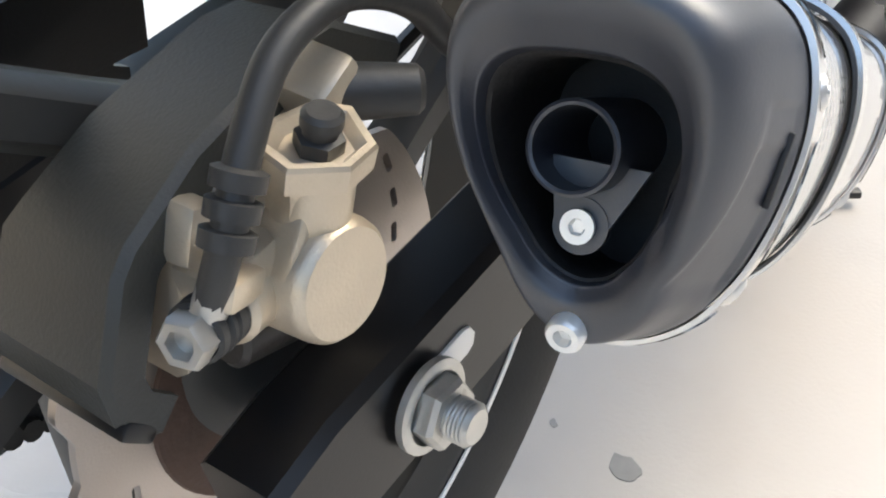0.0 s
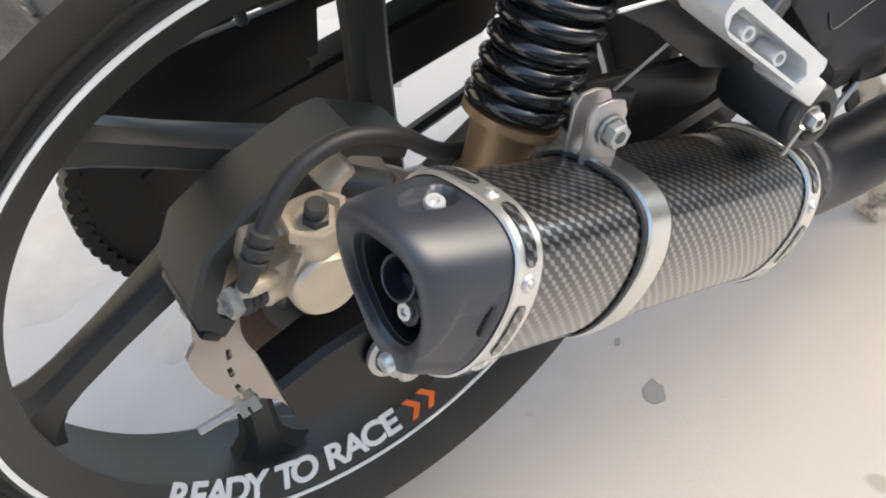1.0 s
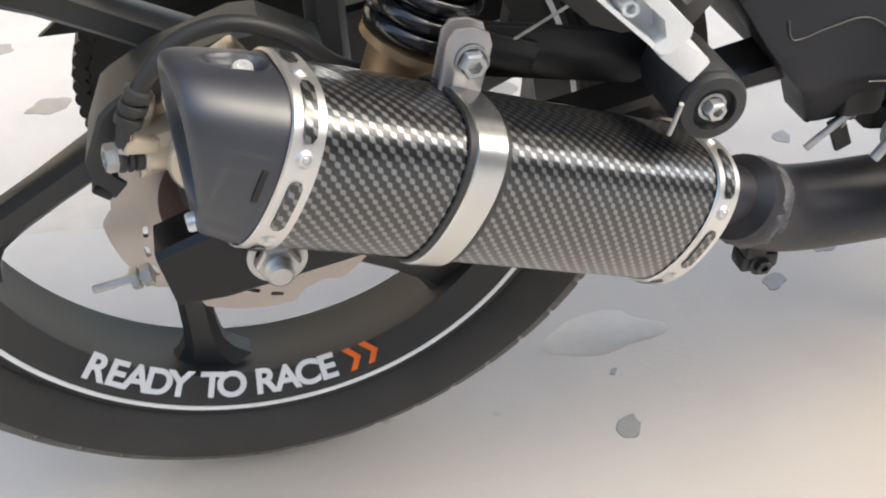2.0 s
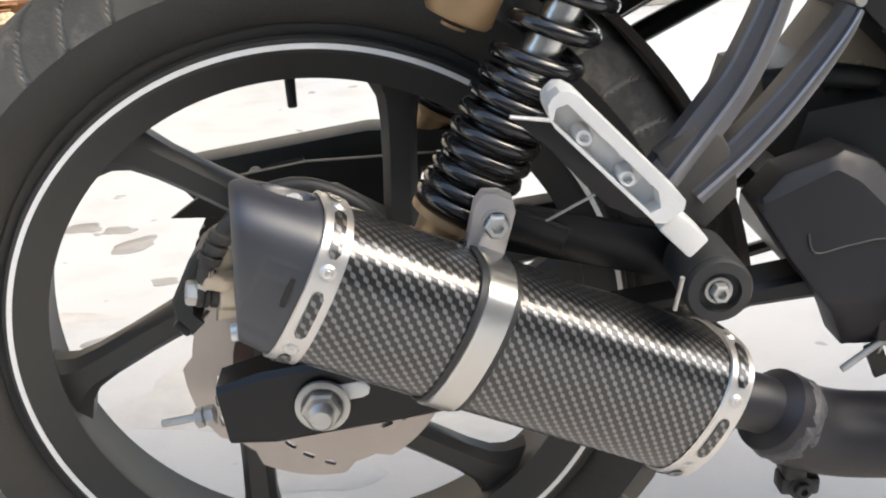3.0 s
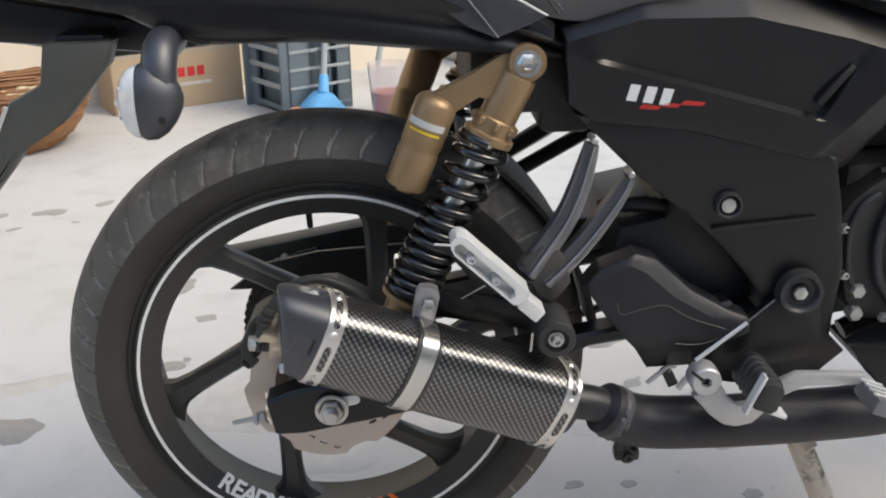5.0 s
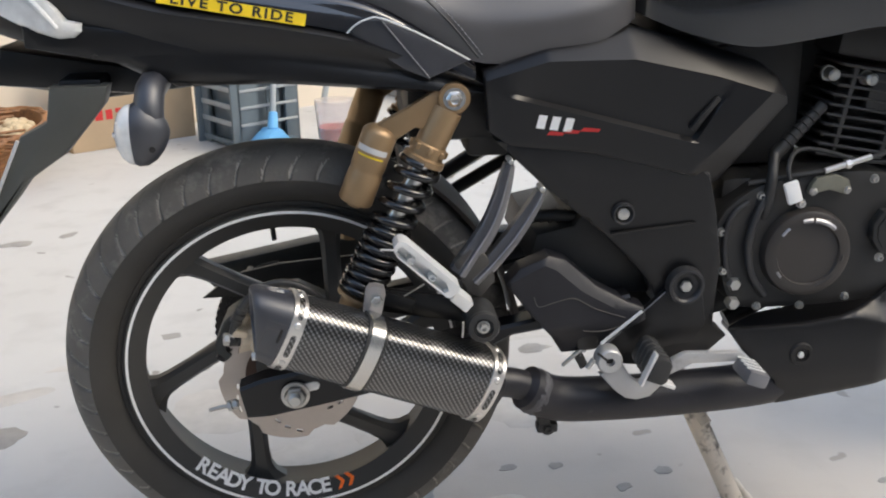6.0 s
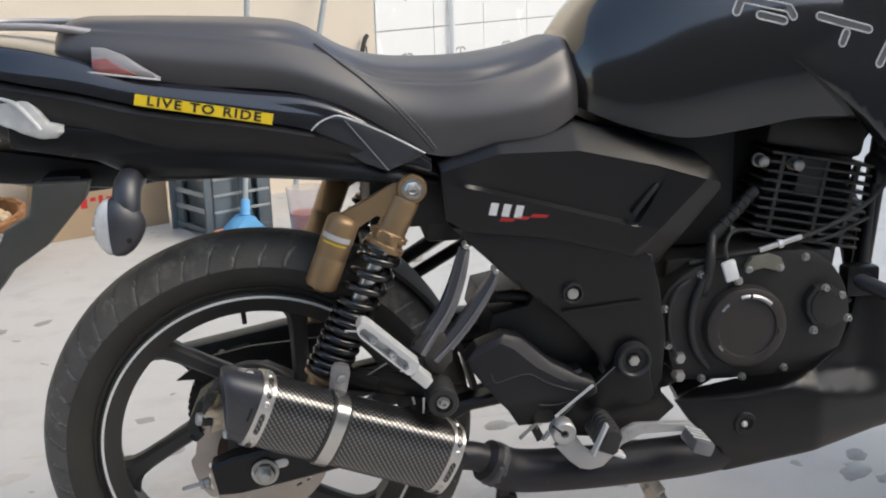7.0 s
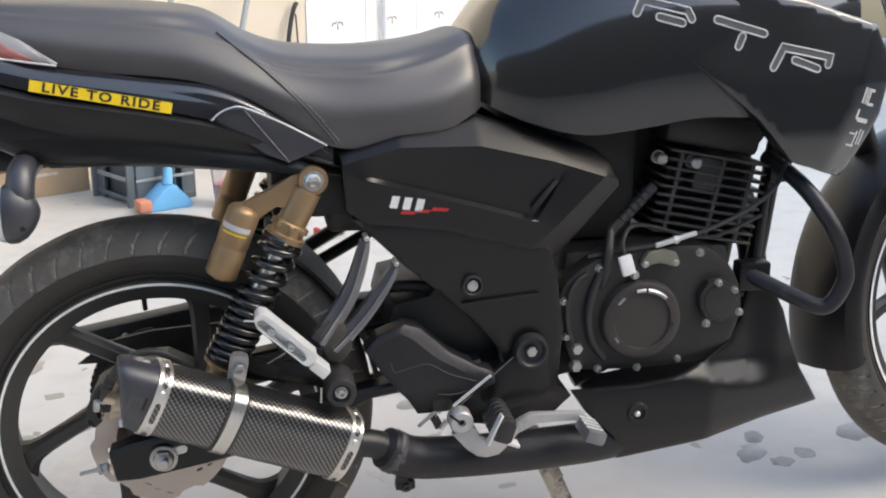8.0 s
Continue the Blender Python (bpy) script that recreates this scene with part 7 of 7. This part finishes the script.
def blot(x, y, r, long=1.3, turn=0.0, h=0.0006):
    bm = bmesh.new()
    n = 18
    ring = []
    off = rng.random() * 50
    for i in range(n):
        a = i * math.tau / n
        k = r * (1 + 0.55 * noise.noise(Vector((math.cos(a) * 1.3 + off, math.sin(a) * 1.3, off))))
        px, py = k * long * math.cos(a), k * math.sin(a)
        c, s = math.cos(radians(turn)), math.sin(radians(turn))
        ring.append(Vector((x + px * c - py * s, y + px * s + py * c, 0.0002)))
    return loft([ring, [q + (Vector((x, y, 0)) - q) * 0.03 + Vector((0, 0, h)) for q in ring]])


spots = [(0.306, -0.090, 0.010), (0.317, -0.021, 0.003), (-0.497, 1.062, 0.028), (-0.384, 0.969, 0.030), (-0.43, 1.045, 0.022), (-0.56, 0.371, 0.045), (-1.154, 1.693, 0.045), (-0.90, 0.948, 0.028),
         (-0.938, 1.267, 0.026), (-0.767, 0.618, 0.035), (-0.976, 1.513, 0.022), (-1.114, 1.318, 0.028), (1.155, 0.343, 0.022), (1.115, 0.273, 0.026), (1.221, 0.254, 0.020), (1.158, 0.229, 0.020),
         (1.365, 0.318, 0.035), (0.029, 0.368, 0.014), (0.523, 0.058, 0.010), (0.186, 0.082, 0.03), (0.244, 0.157, 0.012), (0.347, 0.143, 0.010), (0.428, 0.139, 0.010), (-0.838, 1.542, 0.028), (-0.71, 1.60, 0.018),
         (0.60, 0.10, 0.012), (0.66, 0.30, 0.011), (0.95, 0.02, 0.010), (-0.30, 0.80, 0.018), (-0.34, 0.58, 0.022), (-0.22, 0.62, 0.02), (0.05, 1.3, 0.03), (0.20, 1.25, 0.022), (0.36, 0.50, 0.02), (0.48, 0.62, 0.024), (0.50, 0.45, 0.014)]
tagged(part("floor_blots", merge(*[blot(x, y, r, 1.2 + 0.4 * rng.random(), rng.random() * 60) for x, y, r in spots]), M["stain"]), "small dark damp blots on the cement floor", "stain", kind="stuff")
pale = [(0.325, 0.028, 0.030, 1.9), (-0.16, 0.42, 0.09, 1.6), (-0.60, 0.52, 0.030, 4.0), (0.00, 0.24, 0.04, 1.4), (0.55, 0.80, 0.12, 1.5), (0.42, 0.33, 0.05, 1.8), (-0.44, 0.66, 0.02, 4.5), (0.16, 0.30, 0.05, 1.5)]
for x, y, r, l in pale:
    tagged(part("damp_patch", blot(x, y, r, l, rng.random() * 30, 0.0004), M["stain_pale"]), "faint pale damp patch on the cement floor", "stain", "damp patches on the floor")

# ---- basket of garlic bulbs ----
bx = thing("basket", "brown woven cane basket full of cream bulbs", "basket")
BM = Matrix.Translation((-1.19, 2.31, 0.105)) @ pose(0, 0, 0, 6, -7, 0)
prof = [(0.02, -0.098), (0.17, -0.098), (0.225, -0.06), (0.255, 0.0), (0.268, 0.065), (0.26, 0.065), (0.245, 0.0), (0.215, -0.05), (0.16, -0.085), (0.02, -0.085)]
part("bowl", lathe(prof, BM, 64), M["wicker"], bx)
for k in range(22):
    t = k / 21
    r = 0.178 + 0.097 * math.sin(t * 1.5)
    z = -0.095 + 0.16 * t
    pts = [BM @ Vector(((r + 0.006 * math.sin(a * 16 + k * math.pi) + 0.005 * noise.noise(Vector((a * 2, k, 0)))) * math.cos(a), (r + 0.006 * math.sin(a * 16 + k * math.pi)) * math.sin(a), z + 0.006 * noise.noise(Vector((a * 3, k * 2.2, 5))))) for a in (i * math.tau / 64 for i in range(64))]
    part("strand", tube(pts, 0.0046 if k < 20 else 0.009, 6, 1, True, smooth=False), M["wicker"], bx)
bulbs = []
for k in range(150):
    a, r = rng.random() * math.tau, 0.235 * math.sqrt(rng.random())
    q = BM @ Vector((r * math.cos(a), r * math.sin(a), 0.020 + 0.030 * (1 - (r / 0.235) ** 2) + 0.012 * rng.random()))
    s = 0.017 + 0.007 * rng.random()
    bm = bmesh.new()
    bmesh.ops.create_icosphere(bm, subdivisions=2, radius=s)
    moved(bm, Matrix.Translation(q) @ pose(0, 0, 0, rng.random() * 180, rng.random() * 180, 0) @ Matrix.Diagonal((1.0, 0.85, 1.15, 1)))
    bulbs.append(bm)
tagged(part("garlic_bulbs", merge(*bulbs), M["cream"]), "heap of cream bulbs lying in the basket", "vegetables", kind="stuff")

tw = thing("twig_bundle", "loose bundle of thin dry brown twigs lying on the basket", "twigs")
for k in range(34):
    a = 18 + 26 * rng.random()
    c = BM @ Vector((-0.15 + 0.05 * rng.random(), -0.10 + 0.20 * rng.random(), 0.085 + 0.03 * rng.random()))
    d = Vector((math.cos(radians(a)), math.sin(radians(a)), 0.10 * (rng.random() - 0.5)))
    n = 0.22 + 0.10 * rng.random()
    part("twig", tube([c - d * n, c + Vector((0, 0, 0.006 * rng.random())), c + d * n], 0.0032 + 0.002 * rng.random(), 5, 3), M["wicker"], tw)

for k in range(30):
    a = 8 + 20 * rng.random()
    c = BM @ Vector((-0.03 + 0.12 * rng.random(), -0.245 + 0.12 * rng.random(), 0.062 + 0.035 * rng.random()))
    d = Vector((math.cos(radians(a)), math.sin(radians(a)), 0.08 * (rng.random() - 0.3)))
    n = 0.12 + 0.10 * rng.random()
    part("twig", tube([c - d * n, c + Vector((0, 0, 0.008 * rng.random())), c + d * n], 0.003 + 0.002 * rng.random(), 5, 3), M["wicker"], tw)

# ---- cardboard box ----
cb = thing("cardboard_box", "open brown cardboard box with red print", "box")
CM = Matrix.Translation((-0.771, 2.885, 0)) @ pose(0, 0, 0, 0, 0, 30)
L, D, H, T = 0.50, 0.20, 0.245, 0.006
for nm, c, s in (("wall_panel", (0, -D / 2, H / 2), (L, T, H)), ("wall_panel", (0, D / 2, H / 2), (L, T, H)), ("wall_panel", (-L / 2, 0, H / 2), (T, D, H)), ("wall_panel", (L / 2, 0, H / 2), (T, D, H)), ("bottom", (0, 0, 0.006), (L, D, T))):
    part(nm, moved(box(c, s, 0.0015, None, 1), CM), M["card"], cb)
part("flap", moved(box((0, 0, 0), (L - 0.01, 0.004, 0.10), 0.001), CM @ Matrix.Translation((0, D / 2 + 0.01, H + 0.05)) @ pose(0, 0, 0, 10, 0, 0)), M["card"], cb)
part("flap", moved(box((0, 0, 0), (0.004, D, 0.09), 0.001), CM @ Matrix.Translation((-L / 2 - 0.02, 0, H + 0.035)) @ pose(0, 0, 0, 0, -25, 0)), M["card"], cb)
part("inner_flap", moved(box((0, 0, 0), (L - 0.03, 0.004, 0.07), 0.001), CM @ Matrix.Translation((0.0, -D / 2 + 0.035, H + 0.030)) @ pose(0, 0, 0, -12, 0, 0)), M["card"], cb)
for k, (x, w, h) in enumerate(((-0.125, 0.030, 0.058), (-0.085, 0.026, 0.038), (-0.048, 0.022, 0.016), (-0.016, 0.018, 0.044), (0.020, 0.028, 0.036), (0.058, 0.028, 0.036), (0.096, 0.028, 0.036))):
    part("print_mark", moved(box((x - 0.01, -D / 2 - 0.0035, 0.135 + (0.012 if k == 2 else h / 2 - 0.020)), (w, 0.001, h), 0), CM), M["redmark"], cb)
part("print_line", moved(box((0.04, -D / 2 - 0.0035, 0.088), (0.17, 0.001, 0.012), 0), CM), M["paper"], cb)
for k in range(30):
    part("print_stripe", moved(box((-0.232 + 0.016 * k, -D / 2 - 0.0035, 0.222), (0.006, 0.001, 0.036), 0), CM), M["cement"], cb)
tagged(part("sack", moved(box((0.09, -0.01, H + 0.045), (0.24, 0.13, 0.13), 0.05, None, 3), CM), M["crate"]), "blue-grey bundle inside the cardboard box", "bundle")

# ---- plastic crate ----
cr = thing("plastic_crate", "grey-blue slatted plastic crate", "crate")
KM = Matrix.Translation((-0.262, 2.775, 0)) @ pose(0, 0, 0, 0, 0, 34)
L, D, H = 0.27, 0.30, 0.42
for sx in (-1, 1):
    for sy in (-1, 1):
        part("corner_post", moved(box((sx * (L / 2 - 0.03), sy * (D / 2 - 0.008), H / 2), (0.06 if sx > 0 else 0.11, 0.016, H), 0.003), KM), M["crate"], cr)
        part("corner_post", moved(box((sx * (L / 2 - 0.008), sy * (D / 2 - 0.03), H / 2), (0.016, 0.06, H), 0.003), KM), M["crate"], cr)
for z, mm in ((0.025, "crate"), (0.10, "crate_rim"), (0.165, "crate_rim"), (0.23, "crate_rim"), (0.295, "crate_rim"), (0.35, "crate_rim"), (0.405, "crate_rim")):
    for sy in (-1, 1):
        part("slat", moved(box((0, sy * (D / 2), z), (L - 0.02, 0.010, 0.011), 0.002), KM), M[mm], cr)
    for sx in (-1, 1):
        part("slat", moved(box((sx * L / 2, 0, z), (0.010, D - 0.02, 0.018), 0.002), KM), M[mm], cr)
for k in range(5):
    part("upright", moved(box((-0.09 + 0.045 * k, -D / 2 + 0.009, H / 2), (0.010, 0.006, H - 0.02), 0.001), KM), M["crate"], cr)
part("bottom", moved(box((0, 0, 0.01), (L - 0.02, D - 0.02, 0.012), 0.002), KM), M["crate"], cr)
part("inner_wall", moved(box((0, 0.0, 0.19), (L - 0.06, D - 0.08, 0.34), 0.01), KM), M["crate"], cr, "dark contents of the crate")

# ---- broom with blue head, bucket, papers ----
br = thing("dustpan", "sky-blue plastic dustpan with pale metal handle leaning on the wall", "dustpan")
DM = Matrix.Translation((-0.165, 2.57, 0)) @ pose(0, 0, 0, 0, 0, 28) @ Matrix.Scale(1.05, 4)
part("pan", moved(plate([(-0.10, 0.0), (-0.095, 0.022), (-0.018, 0.085), (0.018, 0.085), (0.075, 0.018), (0.075, 0.0)], -0.05, 0.05, 0.008), DM), M["blue"], br)
part("socket", moved(rod((0.0, 0, 0.08), (0.016, 0.02, 0.14), 0.020, 0.016, 16, 0.003), DM), M["blue"], br)
part("handle", moved(rod((0.014, 0.02, 0.13), (0.22, 0.30, 0.95), 0.011, seg=14), DM), M["crate_rim"], br, "pale metal handle")
part("brush", moved(box((-0.105, -0.02, 0.024), (0.05, 0.07, 0.045), 0.012), DM), mat("salmon plastic", (0.6, 0.25, 0.16), 0.5), br, "salmon edge of the pan")
bk = thing("bucket", "milky plastic tub with red base", "bucket")
q = Vector((0.075, 2.56, 0))
part("tub", lathe([(0.0, 0.004), (0.060, 0.004), (0.075, 0.19), (0.078, 0.19), (0.063, 0.0), (0, 0.0)], Matrix.Translation(q), 36), M["clearplastic"], bk)
part("contents", lathe([(0, 0.008), (0.057, 0.008), (0.064, 0.09), (0, 0.095)], Matrix.Translation(q), 36), M["red"], bk, "red contents")
for k in range(9):
    ob = part("newspaper", moved(box((0, 0, 0.006 + 0.011 * k), (0.34, 0.26, 0.009), 0.002), Matrix.Translation((-1.60, 2.55, 0)) @ pose(0, 0, 0, 0, 0, 25 + 6 * math.sin(k * 2.3))), M["paper"])
    tagged(ob, "folded grey newspaper in a stack on the floor", "newspaper", "newspaper stack")
pole = tagged(part("pole", in_wall(rod((0.85, -0.34, 0.0), (1.36, -0.02, 1.25), 0.013, seg=14)), M["crate_rim"]), "pale metal pole leaning on the wall", "pole")
tagged(part("hanging_strap", in_wall(tube([(1.490, -0.03, 0.706), (1.474, -0.035, 0.690), (1.456, -0.04, 0.650), (1.440, -0.045, 0.600), (1.425, -0.05, 0.530), (1.420, -0.05, 0.400)], 0.011, 10, 6)), M["hose"]), "dark rubber strap hanging at the wall corner", "strap")
tagged(part("stick", in_wall(rod((1.500, -0.05, 0.14), (1.482, -0.03, 0.655), 0.004, seg=8)), M["hose"]), "thin dark stick leaning in the wall corner", "stick")
tagged(part("water_pipe", moved(rod((0.66, -0.035, 0.0), (0.66, -0.035, 2.0), 0.016, seg=14), TILED), M["tile"]), "white plastic pipe on the tiled wall", "pipe")
wrap = box((0, 0, 0.016), (0.11, 0.045, 0.032), 0.010, None, 2)
pk = thing("packet", "crumpled white packet with a red end on the floor", "packet")
PK = Matrix.Translation((0.415, 2.05, 0)) @ pose(0, 0, 0, 0, 0, 20)
part("wrapper", moved(wrap, PK), M["paper"], pk)
part("red_end", moved(box((-0.046, 0, 0.017), (0.022, 0.047, 0.033), 0.010, None, 2), PK), M["red"], pk, "red printed end")
